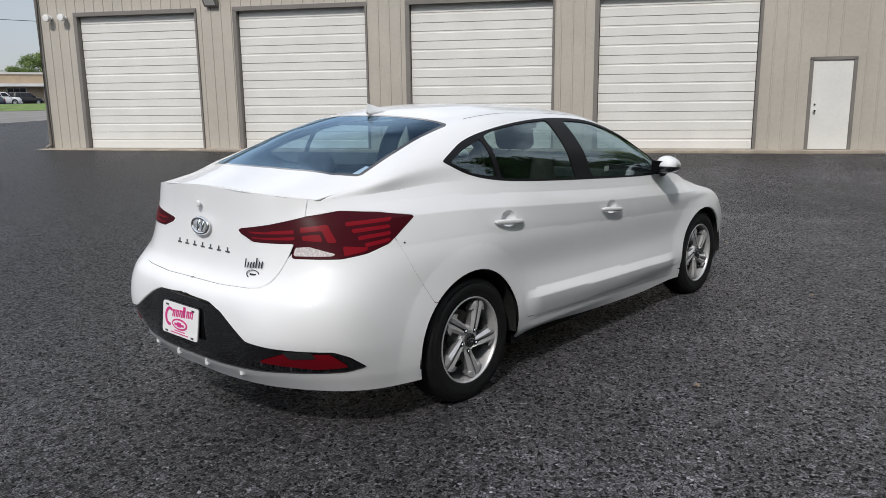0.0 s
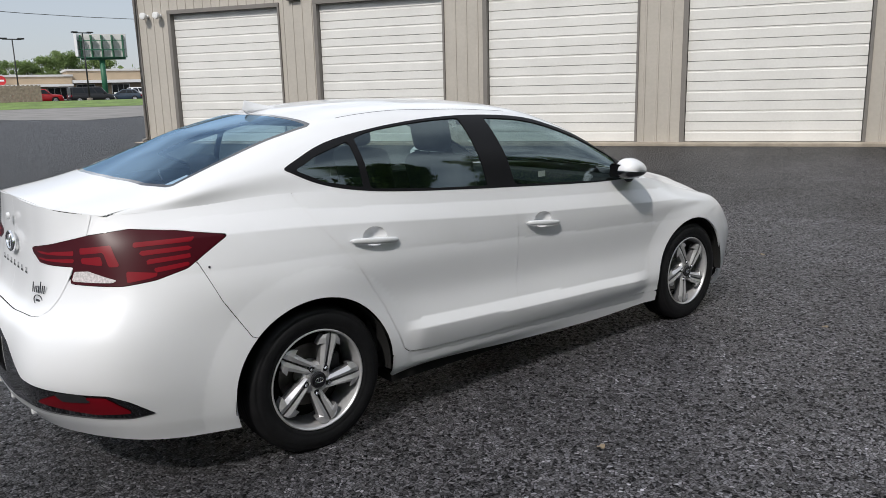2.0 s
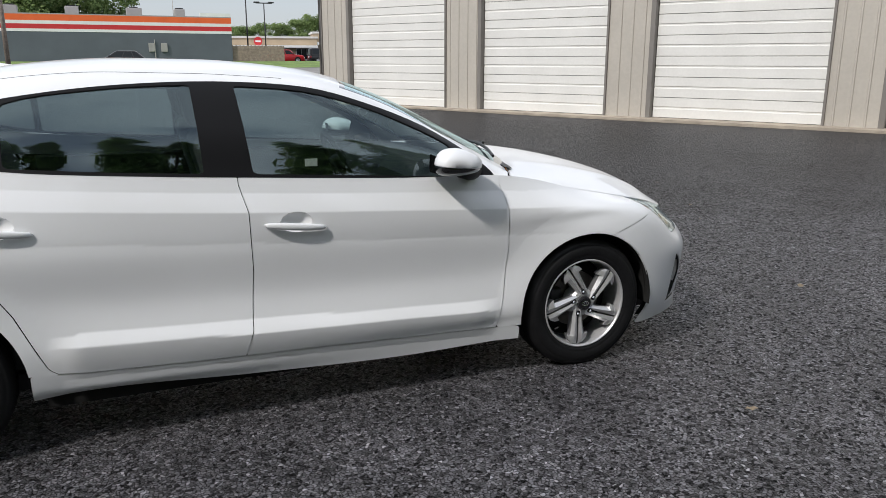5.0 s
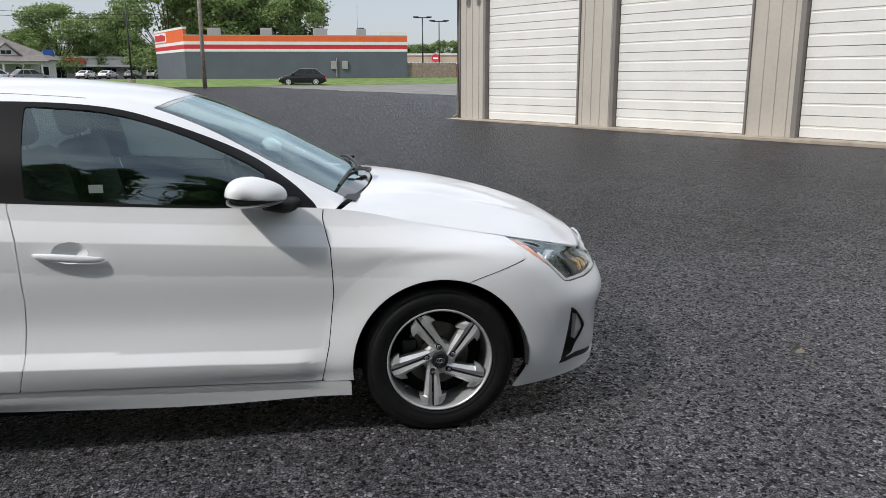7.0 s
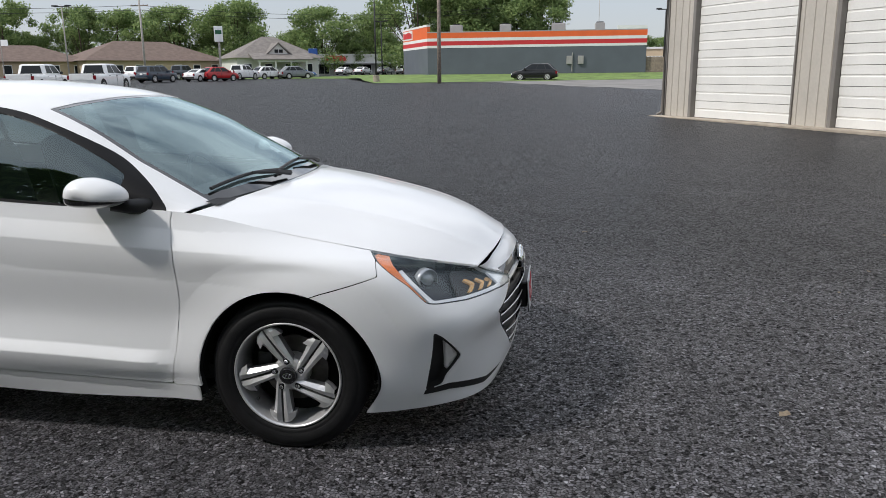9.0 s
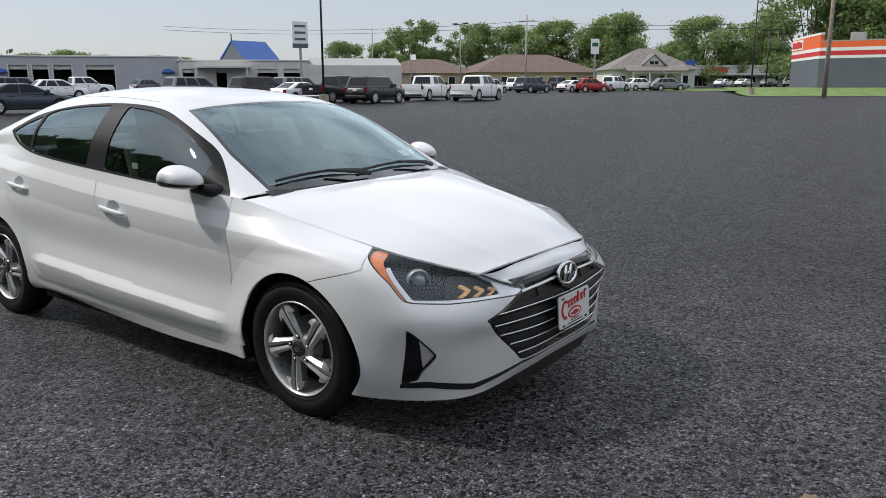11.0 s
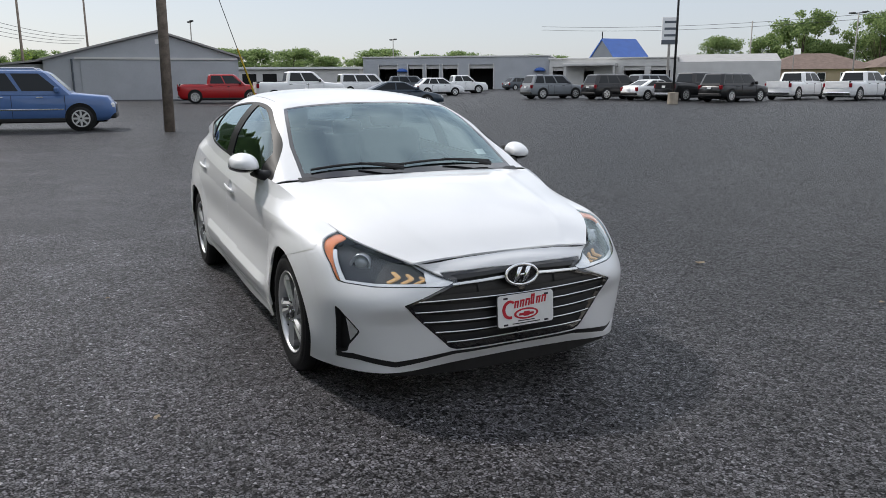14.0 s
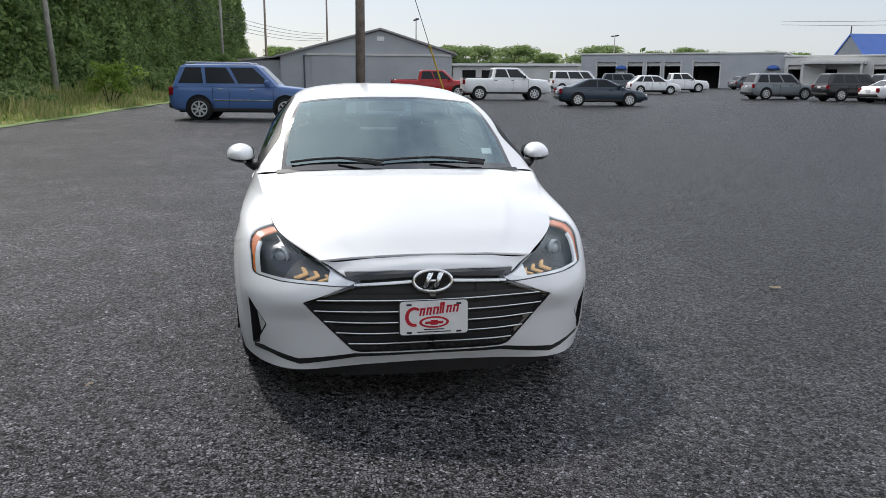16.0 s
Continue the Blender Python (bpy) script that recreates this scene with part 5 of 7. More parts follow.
# wheels
def wheel(x, sy):
    w = thing("wheel", "", "")
    w.parent = sedan
    w.matrix_local = pose(x, 0, .304) @ Matrix.Diagonal((1, 1, 1, 1))
    t = lathe(bmesh.new(), [(.214, .700), (.228, .690), (.275, .682), (.300, .695), (.312, .715), (.314, .740), (.314, .830), (.3125, .848), (.306, .862), (.296, .871), (.288, .876), (.285, .8745), (.280, .879), (.262, .882), (.240, .879), (.236, .8765), (.232, .878), (.222, .872), (.214, .866)], 72, caps=False)
    tyre = part("tyre", t, RUBBER, w, "worn black tyre", smooth=True)
    for ry in (.735, .760, .787, .812):
        part("tread_groove", lathe(bmesh.new(), [(.3105, ry - .004), (.3148, ry - .004), (.3148, ry + .004), (.3105, ry + .004)], 48, close=True), DARK, tyre)
    barrel = lathe(bmesh.new(), [(.217, .870), (.2135, .875), (.209, .872), (.205, .862), (.200, .838), (.194, .72), (.216, .70)], 64, caps=False)
    part("rim_barrel", barrel, ALLOY, w, "machined rim flange", smooth=True)
    part("brake_disc", lathe(bmesh.new(), [(.0, .76), (.135, .76), (.135, .775), (.0, .775)], 40), STEEL, w)
    part("brake_caliper", boxed(-.150 if x > 0 else .085, -.085 if x > 0 else .150, .755, .800, -.06, .07, .012, 2), GREY_ALLOY, w)
    part("inner_well", lathe(bmesh.new(), [(.0, .735), (.197, .735), (.197, .738)], 40), DARK, w)
    # five pairs of faceted blades; the slot of a pair starts at a nut and leans off the radius
    first = radians(23 if x > 0 else 46)
    for k in range(5):
        nut = first + 2 * math.pi * k / 5
        way = nut + radians(31)
        foot = Vector((.057 * math.cos(nut), .057 * math.sin(nut)))
        ahead, aside = Vector((math.cos(way), math.sin(way))), Vector((-math.sin(way), math.cos(way)))
        for s in (-1, 1):
            bright, shade = bmesh.new(), bmesh.new()
            # along the slot, inner edge, ridge, outer edge, their depths
            table = ((-.022, .006, .013, .023, .858, .861, .853), (.030, .0048, .016, .028, .862, .868, .855), (.080, .0042, .019, .034, .864, .871, .856),
                     (.104, .0040, .021, .038, .865, .872, .858), (.116, .0040, .022, .056, .865, .872, .861), (.139, .0040, .023, .049, .864, .870, .864), (.153, .0040, .022, .034, .860, .866, .862))
            rows = []
            for t, q0, q1, q2, y0, y1, y2 in table:
                row = []
                for q, yy in ((q0, y0 - .032), (q0, y0), (q1, y1), (q2, y2), (q2 * .92, y2 - .036)):
                    c2 = foot + ahead * (t - (.016 * q / .05 if t > .11 else 0)) + aside * (s * q)
                    lim = .2065 / max(c2.length, .2065)
                    row.append(Vector((c2.x * lim, yy, c2.y * lim)))
                rows.append(row)
            for p0, p1 in zip(rows, rows[1:]):
                # blade faces bright, side faces darker with their shade painted in
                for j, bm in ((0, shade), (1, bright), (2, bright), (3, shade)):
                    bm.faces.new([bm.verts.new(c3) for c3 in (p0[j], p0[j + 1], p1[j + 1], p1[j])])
            for bm, mt, nm, lb in ((bright, ALLOY, "spoke_blade", "machined silver spoke blade"), (shade, ALLOY_SHADE, "spoke_flank", "spoke flank with shade put into its grey")):
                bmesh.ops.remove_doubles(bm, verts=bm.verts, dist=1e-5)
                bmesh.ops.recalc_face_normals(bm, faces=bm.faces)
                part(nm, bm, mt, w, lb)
    part("hub", lathe(bmesh.new(), [(.0, .858), (.034, .858), (.046, .860), (.060, .855), (.068, .842), (.070, .82), (.070, .78)], 40), ALLOY, w, smooth=False)
    cap_ = part("centre_cap", lathe(bmesh.new(), [(.0, .872), (.028, .871), (.033, .866), (.033, .858)], 28), GLOSS_BLACK, w)
    part("cap_ring", lathe(bmesh.new(), [(.0305, .870), (.034, .870), (.035, .860), (.0305, .860)], 28, close=True), GREY_ALLOY, cap_)
    mark_ = bmesh.new()
    tube(mark_, [(.018 * math.cos(2 * math.pi * k / 24), .873, .010 * math.sin(2 * math.pi * k / 24)) for k in range(25)], .0016, 6)
    for dx in (-.006, .006):
        prism(mark_, [(dx - .005, -.007), (dx - .001, -.007), (dx + .005, .007), (dx + .001, .007)], lambda p, q, c: (p, .8725 + c, q), .0015)
    part("cap_mark", mark_, CHROME, cap_)
    for k in range(5):
        a = first + 2 * math.pi * k / 5
        at = (.057 * math.cos(a), 0, .057 * math.sin(a))
        part("nut_pocket", lathe(bmesh.new(), [(.0, .8625), (.0125, .8625), (.0145, .8605), (.0145, .850)], 20, "y", at), GLOSS_BLACK, w)
        part("wheel_nut", lathe(bmesh.new(), [(.0, .8705), (.0055, .8705), (.0085, .866), (.0085, .850)], 6, "y", at), CHROME, w)
    part("valve", tube(bmesh.new(), [(-.142, .842, -.118), (-.128, .853, -.106)], [.005, .0035], 8), BLACK, w)
    if sy < 0:
        for o in w.children_recursive:
            o.data.transform(Matrix.Diagonal((1, -1, 1, 1)))
            o.data.flip_normals()
    return w


for x in (1.347, -1.353):
    for sy in (-1, 1):
        wheel(x, sy)


# cabin
def seat_form(x, y, back=True):
    s = thing("seat", "", "")
    s.parent = sedan
    part("cushion", boxed(x - .25, x + .27, y - .25, y + .25, .42, .60, .06, 3), SEAT, s, smooth=True)
    b = bmesh.new()
    box(b, -.07, .07, -.24, .24, 0, .62, .06, 3)
    part("backrest", b, SEAT, s, smooth=True).matrix_local = pose(x - .24, y, .54, 0, -14, 0)
    hd = boxed(-.05, .05, -.13, .13, 0, .19, .045, 3)
    part("headrest", hd, SEAT, s, smooth=True).matrix_local = pose(x - .40, y, 1.155, 0, -12, 0)
    for dy in (-.05, .05):
        part("headrest_post", tube(bmesh.new(), [(x - .385, y + dy, 1.10), (x - .40, y + dy, 1.18)], .007), CHROME, s)


for y in (-.37, .37):
    seat_form(.10, y)
rear = thing("rear_bench", "", "")
rear.parent = sedan
part("cushion", boxed(-1.02, -.50, -.62, .62, .40, .58, .06, 3), SEAT, rear, smooth=True)
part("backrest", boxed(-.09, .09, -.62, .62, 0, .58, .06, 3), SEAT, rear, smooth=True).matrix_local = pose(-1.02, 0, .50, 0, -22, 0)
for y in (-.38, .38):
    part("headrest", boxed(-.05, .05, -.13, .13, 0, .15, .045, 3), SEAT, rear, smooth=True).matrix_local = pose(-1.22, y, 1.02, 0, -16, 0)
part("parcel_shelf", boxed(-1.80, -1.22, -.58, .58, 1.0, 1.03, .01), DASH, sedan)
dash_bm = prism(bmesh.new(), [(.62, .62), (.56, .80), (.60, .90), (.72, .945), (1.02, .925), (1.02, .55), (.70, .50)], lambda a, b, c: (a, c - .72, b), 1.44)
part("dashboard", dash_bm, DASH, sedan)
part("console", boxed(-.35, .65, -.12, .12, .30, .58, .03, 2), DASH, sedan)
part("cabin_floor", boxed(-1.2, 1.0, -.78, .78, .24, .30), DASH, sedan)
for sy in (-1, 1):
    part("door_card", boxed(-1.05, .72, sy * .77, sy * .80, .32, .93, .01), DASH, sedan)
ring = bmesh.new()
tube(ring, [(0, .185 * math.cos(2 * math.pi * k / 28), .185 * math.sin(2 * math.pi * k / 28)) for k in range(29)], .015, 8)
box(ring, -.02, .03, -.06, .06, -.05, .05, .015)
box(ring, -.01, .01, -.18, .18, -.018, .018)
part("steering_wheel", ring, DASH, sedan, smooth=True).matrix_local = pose(.50, .37, .86, 0, -24, 0)
part("inside_mirror", boxed(.27, .30, -.12, .12, 1.255, 1.315, .012, 2), DASH, sedan)
part("headlining", boxed(-1.0, .05, -.45, .45, 1.312, 1.322), SEAT, sedan)
part("window_sticker", boxed(.055, .105, -.800, -.798, 1.014, 1.044), LIGHT_WALL, sedan, "pale printed window sticker").matrix_local = pose(0, .012, .0)
part("screen_sticker", boxed(.0, .001, -.03, .03, -.03, .03), PLATE, sedan, "small pale screen sticker").matrix_local = pose(.80, .56, 1.035, 0, -60, 0)

part("paint_chip", lathe(bmesh.new(), [(.0, -.002), (.004, -.002), (.004, .002), (.0, .002)], 10, "y"), INK, sedan, "tiny dark paint chip").matrix_local = pose(-1.761, -.832, .848)


# ---- vehicles of the lot ----
def loft(bm, rings):
    rows = [[bm.verts.new(p) for p in ring] for ring in rings]
    n = len(rows[0])
    for a, b in zip(rows, rows[1:]):
        for i in range(n):
            bm.faces.new((a[i], a[(i + 1) % n], b[(i + 1) % n], b[i]))
    bm.faces.new(rows[0])
    bm.faces.new(rows[-1])
    bmesh.ops.recalc_face_normals(bm, faces=bm.faces)
    return bm


KINDS = {
    # length, width, height, wheelbase, wheel radius, body top line, cabin (foot front, foot rear, roof front, roof rear), panes per side
    "sedan": (4.85, 1.84, 1.46, 2.83, .335, ((2.42, .56), (2.36, .68), (2.0, .80), (1.1, .93), (-1.6, 1.01), (-2.34, 1.02), (-2.42, .74)), (1.28, -2.08, .15, -.85), ((.06, .475), (.505, .90))),
    "hatch": (4.6, 1.84, 1.66, 2.70, .35, ((2.30, .62), (2.22, .78), (1.9, .92), (1.15, 1.02), (-2.05, 1.08), (-2.24, .98), (-2.30, .75)), (1.32, -2.20, .30, -1.42), ((.05, .40), (.425, .73), (.755, .95))),
    "suv": (5.0, 1.96, 1.84, 2.95, .39, ((2.50, .72), (2.36, 1.00), (1.20, 1.12), (-2.35, 1.14), (-2.50, .90)), (1.30, -2.42, .55, -2.12), ((.045, .36), (.39, .685), (.715, .965))),
    "pickup": (5.85, 2.03, 1.92, 3.65, .41, ((2.92, .78), (2.78, 1.12), (1.50, 1.22), (-2.85, 1.24), (-2.92, .95)), (1.58, -1.05, .80, -.90), ((.05, .51), (.545, .955))),
    "van": (5.5, 2.0, 2.08, 3.45, .37, ((2.75, .72), (2.62, 1.02), (1.80, 1.18), (-2.68, 1.20), (-2.75, .90)), (1.95, -2.70, 1.15, -2.62), ((.04, .27), (.295, .61), (.635, .97))),
}


def vehicle(kind, paint, x, y, heading, label, group="parked vehicles", rim=None, lifted=0.0, rails=False, chrome_strip=False, detail=16):
    length, width, height, wb, wr, line, cab, panes = KINDS[kind]
    name = {"sedan": "car", "hatch": "hatchback", "suv": "suv", "pickup": "pickup_truck", "van": "van"}[kind]
    category = {"sedan": "car", "hatch": "car", "suv": "car", "pickup": "truck", "van": "van"}[kind]
    v = thing(name, label, category, group, Matrix.Translation((x, y, ground_z(x, y))) @ Matrix.Rotation(radians(heading), 4, "Z"))
    hw, lo = width / 2, .26 + lifted
    xs = np.linspace(line[0][0], line[-1][0], 26)
    lx, lz = [p[0] for p in line], [p[1] for p in line]
    rings = []
    for xx in xs:
        end = max(0.0, abs(xx) - (length / 2 - .45)) / .45
        w = hw * (1 - .13 * end ** 2)
        z1 = float(np.interp(-xx, [-q for q in lx], lz)) + lifted
        z0 = lo + .12 * end ** 2
        half = [(w * .90, z0), (w * .985, z0 + .12), (w, z0 + (z1 - z0) * .45), (w * .985, z1 - (z1 - z0) * .22), (w * .94, z1 - .04), (w * .86, z1), (w * .45, z1 + .025)]
        rings.append([(xx, yy, zz) for yy, zz in half] + [(xx, -yy, zz) for yy, zz in half[::-1]])
    body = part("body", loft(bmesh.new(), rings), paint, v, smooth=True)
    f0, r0, f1, r1 = cab
    zb = float(np.interp(-(f0 + r0) / 2, [-q for q in lx], lz)) + lifted - .05
    zt = height + lifted
    wb0, wb1 = hw * .955, hw * .78
    cr = []
    for t, ins in ((0, 0), (.55, .0), (.88, .0), (.97, .05), (1.0, .14)):
        ff, rr = f0 + (f1 - f0) * t - ins, r0 + (r1 - r0) * t + ins
        ww = wb0 + (wb1 - wb0) * t - ins
        z = zb + (zt - zb) * t
        c = .10
        cr.append([(ff, ww - c * 2, z), (ff - c, ww, z), (rr + c, ww, z), (rr, ww - c * 2, z), (rr, -ww + c * 2, z), (rr + c, -ww, z), (ff - c, -ww, z), (ff, -ww + c * 2, z)])
    part("cabin", loft(bmesh.new(), cr), paint, v)

    def side_at(s, t, sy):
        ff, rr = f0 + (f1 - f0) * t - .10, r0 + (r1 - r0) * t + .10
        return Vector((ff + (rr - ff) * s, sy * (wb0 + (wb1 - wb0) * t + .006), zb + (zt - zb) * t))

    for sy in (-1, 1):
        for s0, s1 in panes:
            bm = bmesh.new()
            q = [side_at(s0, .16, sy), side_at(s1, .16, sy), side_at(s1 + (.01 if s1 < .9 else -.02), .86, sy), side_at(s0 + .03, .86, sy)]
            back = [p - Vector((0, sy * .03, 0)) for p in q]
            vs = [bm.verts.new(p) for p in q + back]
            for f in ((0, 1, 2, 3), (4, 5, 6, 7), (0, 1, 5, 4), (1, 2, 6, 5), (2, 3, 7, 6), (3, 0, 4, 7)):
                bm.faces.new([vs[i] for i in f])
            bmesh.ops.recalc_face_normals(bm, faces=bm.faces)
            part("window", bm, CAR_GLASS, v, "dark glass")
    for nm, a, b, out in (("windscreen", f0, f1, 1), ("rear_window", r0, r1, -1)):
        bm = bmesh.new()
        q = []
        for t, sgn in ((.16, 1), (.16, -1), (.86, -1), (.86, 1)):
            q.append(Vector((a + (b - a) * t + out * .008, sgn * (wb0 + (wb1 - wb0) * t - .22), zb + (zt - zb) * t)))
        back = [p - Vector((out * .03, 0, 0)) for p in q]
        vs = [bm.verts.new(p) for p in q + back]
        for f in ((0, 1, 2, 3), (4, 5, 6, 7), (0, 1, 5, 4), (1, 2, 6, 5), (2, 3, 7, 6), (3, 0, 4, 7)):
            bm.faces.new([vs[i] for i in f])
        bmesh.ops.recalc_face_normals(bm, faces=bm.faces)
        part(nm, bm, CAR_GLASS, v, "dark glass")
    if kind == "pickup":
        part("bed", boxed(-2.80, -1.12, -hw * .80, hw * .80, 1.14 + lifted, 1.275 + lifted), BLACK, v, "open load bed")
        part("tailgate", boxed(-2.945, -2.90, -hw * .80, hw * .80, .80 + lifted, 1.25 + lifted, .02), paint, v)
    zt0, zt1 = float(lz[0]) + lifted, float(lz[-1]) + lifted
    for sy in (-1, 1):
        part("headlight", boxed(length / 2 - .20, length / 2 - .02, sy * (hw - .42), sy * (hw - .10), zt0 - .06, zt0 + .10, .03), PLATE, v, "clear headlight")
        part("tail_light", boxed(-length / 2 + .0, -length / 2 + .16, sy * (hw - .26), sy * (hw - .055), zt1 - .10, zt1 + .18, .03), RED_LAMP, v, "red tail light")
        part("mirror", boxed(f0 - .52, f0 - .36, sy * (hw - .02), sy * (hw + .18), zb + .06, zb + .24, .04), paint if kind != "pickup" else BLACK, v)
        for px in (.35, -.75):
            if kind != "van":
                part("door_handle", boxed(px - .10, px + .10, sy * (hw - .01), sy * (hw + .018), zb - .09, zb - .06, .008), CHROME if chrome_strip else BLACK, v)
        part("sill", boxed(-wb / 2 + wr * 1.1, wb / 2 - wr * 1.1, sy * (hw - .03), sy * (hw + .006), lo - .02, lo + .10, .02), BLACK, v, "black sill")
        for px in ((wb / 2 - .42), (f0 + r0) / 2 + .12, -wb / 2 + .48):
            if kind != "van" and px > r0:
                part("door_seam", boxed(px - .006, px + .006, sy * (hw - .02), sy * (hw + .0035), lo + .10, zb - .02), BLACK, v)
        if chrome_strip:
            part("side_strip", boxed(-wb / 2 + .50, wb / 2 - .46, sy * (hw - .01), sy * (hw + .012), .66, .70, .006), CHROME, v, "bright side strip")
        if rails:
            part("roof_rail", tube(bmesh.new(), [(.35, sy * wb1 * .86, zt - .02), (.25, sy * wb1 * .86, zt + .06), (-1.9, sy * wb1 * .86, zt + .06), (-2.02, sy * wb1 * .86, zt - .02)], .022, 8), CHROME if chrome_strip else BLACK, v)
    part("front_bumper", boxed(length / 2 - .32, length / 2 + .02, -hw * .88, hw * .88, lo + .06, lo + .26, .05, 2), BLACK if kind in ("suv", "van") else paint, v)
    part("rear_bumper", boxed(-length / 2 - .03, -length / 2 + .28, -hw * .88, hw * .88, lo + .10, lo + .30, .05, 2), CHROME if kind == "pickup" else BLACK, v)
    part("grille", boxed(length / 2 - .10, length / 2 + .012, -hw * .42, hw * .42, lo + .22, zt0 + .04, .02), BLACK, v)
    part("number_plate", boxed(-length / 2 - .035, -length / 2 + .05, -.16, .16, zt1 - .06, zt1 + .09), PLATE, v)
    part("underside", boxed(-length / 2 + .3, length / 2 - .3, -hw * .8, hw * .8, lo - .06 + lifted * .3, lo + .06), DARK, v)
    for wx in (wb / 2, -wb / 2):
        for sy in (-1, 1):
            w = part("wheel", lathe(bmesh.new(), [(wr * .66, -.12), (wr * .92, -.12), (wr, -.08), (wr, .08), (wr * .93, .118), (wr * .68, .122)], 28, caps=True), RUBBER, v, "black tyre", smooth=True)
            w.matrix_local = pose(wx, sy * (hw - .115), wr, 0, 0, 0 if sy > 0 else 180)
            # black disc on the flank paints the shade of an uncut wheel arch
            part("arch", lathe(bmesh.new(), [(wr * 1.17, -.10), (wr * 1.17, .002)], 28), DARK, v).matrix_local = pose(wx, sy * (hw - .0), wr + .03, 0, 0, 0 if sy > 0 else 180)
            bm = bmesh.new()
            for k in range(8):
                a = 2 * math.pi * k / 8
                c, s = math.cos(a), math.sin(a)
                prism(bm, [(.03, -.035), (wr * .66, -.028), (wr * .66, .028), (.03, .035)], lambda p, q, d, c=c, s=s: (p * c - q * s, .105 + d, p * s + q * c), .018)
            part("rim", lathe(bm, [(wr * .62, .10), (wr * .70, .126), (wr * .60, .126), (wr * .60, .10)], 28, close=True), rim or SILVER, w, "alloy rim")
    return v


def paint_of(name, colour):
    return material(name, colour, .34, coat=.5, vary=.05, scale=2, spec=.3)


P_WHITE, P_BLACK, P_GREY = paint_of("fleet_white", (.84, .84, .84)), paint_of("fleet_black", (.008, .008, .009)), paint_of("fleet_grey", (.07, .085, .10))
P_BLUE, P_RED, P_SILVER, P_NAVY = paint_of("metallic_blue", (.085, .165, .37)), paint_of("fleet_red", (.40, .012, .015)), paint_of("fleet_silver", (.20, .215, .23)), paint_of("dark_blue_grey", (.034, .052, .075))

vehicle("suv", P_BLUE, -23.1, -2.6, 84, "metallic blue suv with chrome side strip and roof rails", "", BRIGHT, rails=True, chrome_strip=True, lifted=.05)
vehicle("sedan", P_NAVY, -35.4, 15.5, 82, "dark blue-grey sedan parked alone on the lot", "")
ROW = (
    ("pickup", P_WHITE, -45.2, 12.6, 84, "white lifted crew-cab pickup truck", .16), ("pickup", P_RED, -49.5, 8.4, 80, "red pickup truck beside the grey shed", 0),
    ("van", P_WHITE, -72.0, 27.2, 85, "white passenger van before the service bays", 0), ("suv", P_GREY, -67, 30.5, 70, "dark grey suv before the service bays", 0),
    ("hatch", P_WHITE, -61, 30.6, 80, "white crossover on the lot", 0), ("pickup", P_WHITE, -70, 37.6, 78, "white pickup near the service bays", 0),
    ("hatch", P_GREY, -84, 54.0, 95, "dark hatchback by the shop wall", 0),
    ("suv", P_SILVER, -46.4, 33.6, 86, "silver-grey suv in the parked row", 0), ("suv", P_BLACK, -42.2, 36.4, 88, "black suv in the parked row", 0),
    ("suv", P_SILVER, -44.0, 42.0, 88, "silver suv behind the parked row", 0), ("sedan", P_WHITE, -38.8, 37.2, 92, "white sedan in the parked row", 0), ("pickup", P_BLACK, -36.2, 38.6, 92, "black pickup in the parked row", 0),
    ("suv", P_BLACK, -32.6, 38.6, 96, "long black suv in the parked row", 0), ("pickup", P_WHITE, -33.6, 46.0, 102, "white pickup with its tailgate to the lot", 0),
    ("pickup", P_WHITE, -29.8, 47.4, 98, "white crew-cab pickup at the row's end", 0),
    ("hatch", P_WHITE, -46.5, 75.5, 80, "white crossover on the far lot", 0), ("suv", P_NAVY, -43.0, 79.3, 78, "dark blue suv on the far lot", 0), ("sedan", P_WHITE, -39.8, 84.0, 75, "white sedan on the far lot", 0),
    ("pickup", P_GREY, -49.4, 97.5, 80, "grey pickup on the far lot", 0), ("suv", P_WHITE, -52, 92, 80, "white suv on the far lot", 0), ("hatch", P_SILVER, -57, 93, 70, "silver crossover on the far lot", 0),
    ("hatch", P_RED, -38.2, 85.2, 60, "red car on the far lot", 0), ("pickup", P_WHITE, -38.8, 93, 80, "white pickup on the far lot", 0), ("hatch", P_WHITE, -37.2, 98.5, 60, "white crossover by the porch house", 0),
    ("hatch", P_SILVER, -33.6, 99.6, 40, "silver crossover by the porch house", 0), ("sedan", P_BLUE, -36, 108, 30, "dark blue car by the porch house", 0),
    ("sedan", P_WHITE, -37.5, 138, 80, "white car before the strip shops", 0), ("sedan", P_WHITE, -34.5, 140, 80, "white car before the strip shops", 0), ("sedan", P_SILVER, -30.5, 141, 80, "silver car before the strip shops", 0),
    ("hatch", P_WHITE, -27, 142, 80, "white crossover before the strip shops", 0), ("hatch", P_WHITE, -22.5, 142, 80, "white crossover before the strip shops", 0), ("hatch", P_RED, -19.8, 128, 80, "red car beside the store", 0),
    ("hatch", P_BLACK, -.2, 75.8, 176, "black crossover at the lawn's edge", 0),
    ("pickup", P_RED, 21.4, 108, 5, "red open-top truck beyond the fence", 0), ("van", P_BLACK, 27.0, 104.5, 2, "black cargo van beyond the lawn", 0), ("hatch", P_NAVY, 33.2, 110.5, 160, "dark crossover by the tan shops", 0),
    ("sedan", P_WHITE, 21.5, 118, 0, "white car before the tan shops", 0), ("pickup", P_WHITE, 36.4, 115.5, 10, "white pickup by the far road", 0), ("suv", P_BLACK, 40.5, 117, 20, "dark suv by the far road", 0),
)
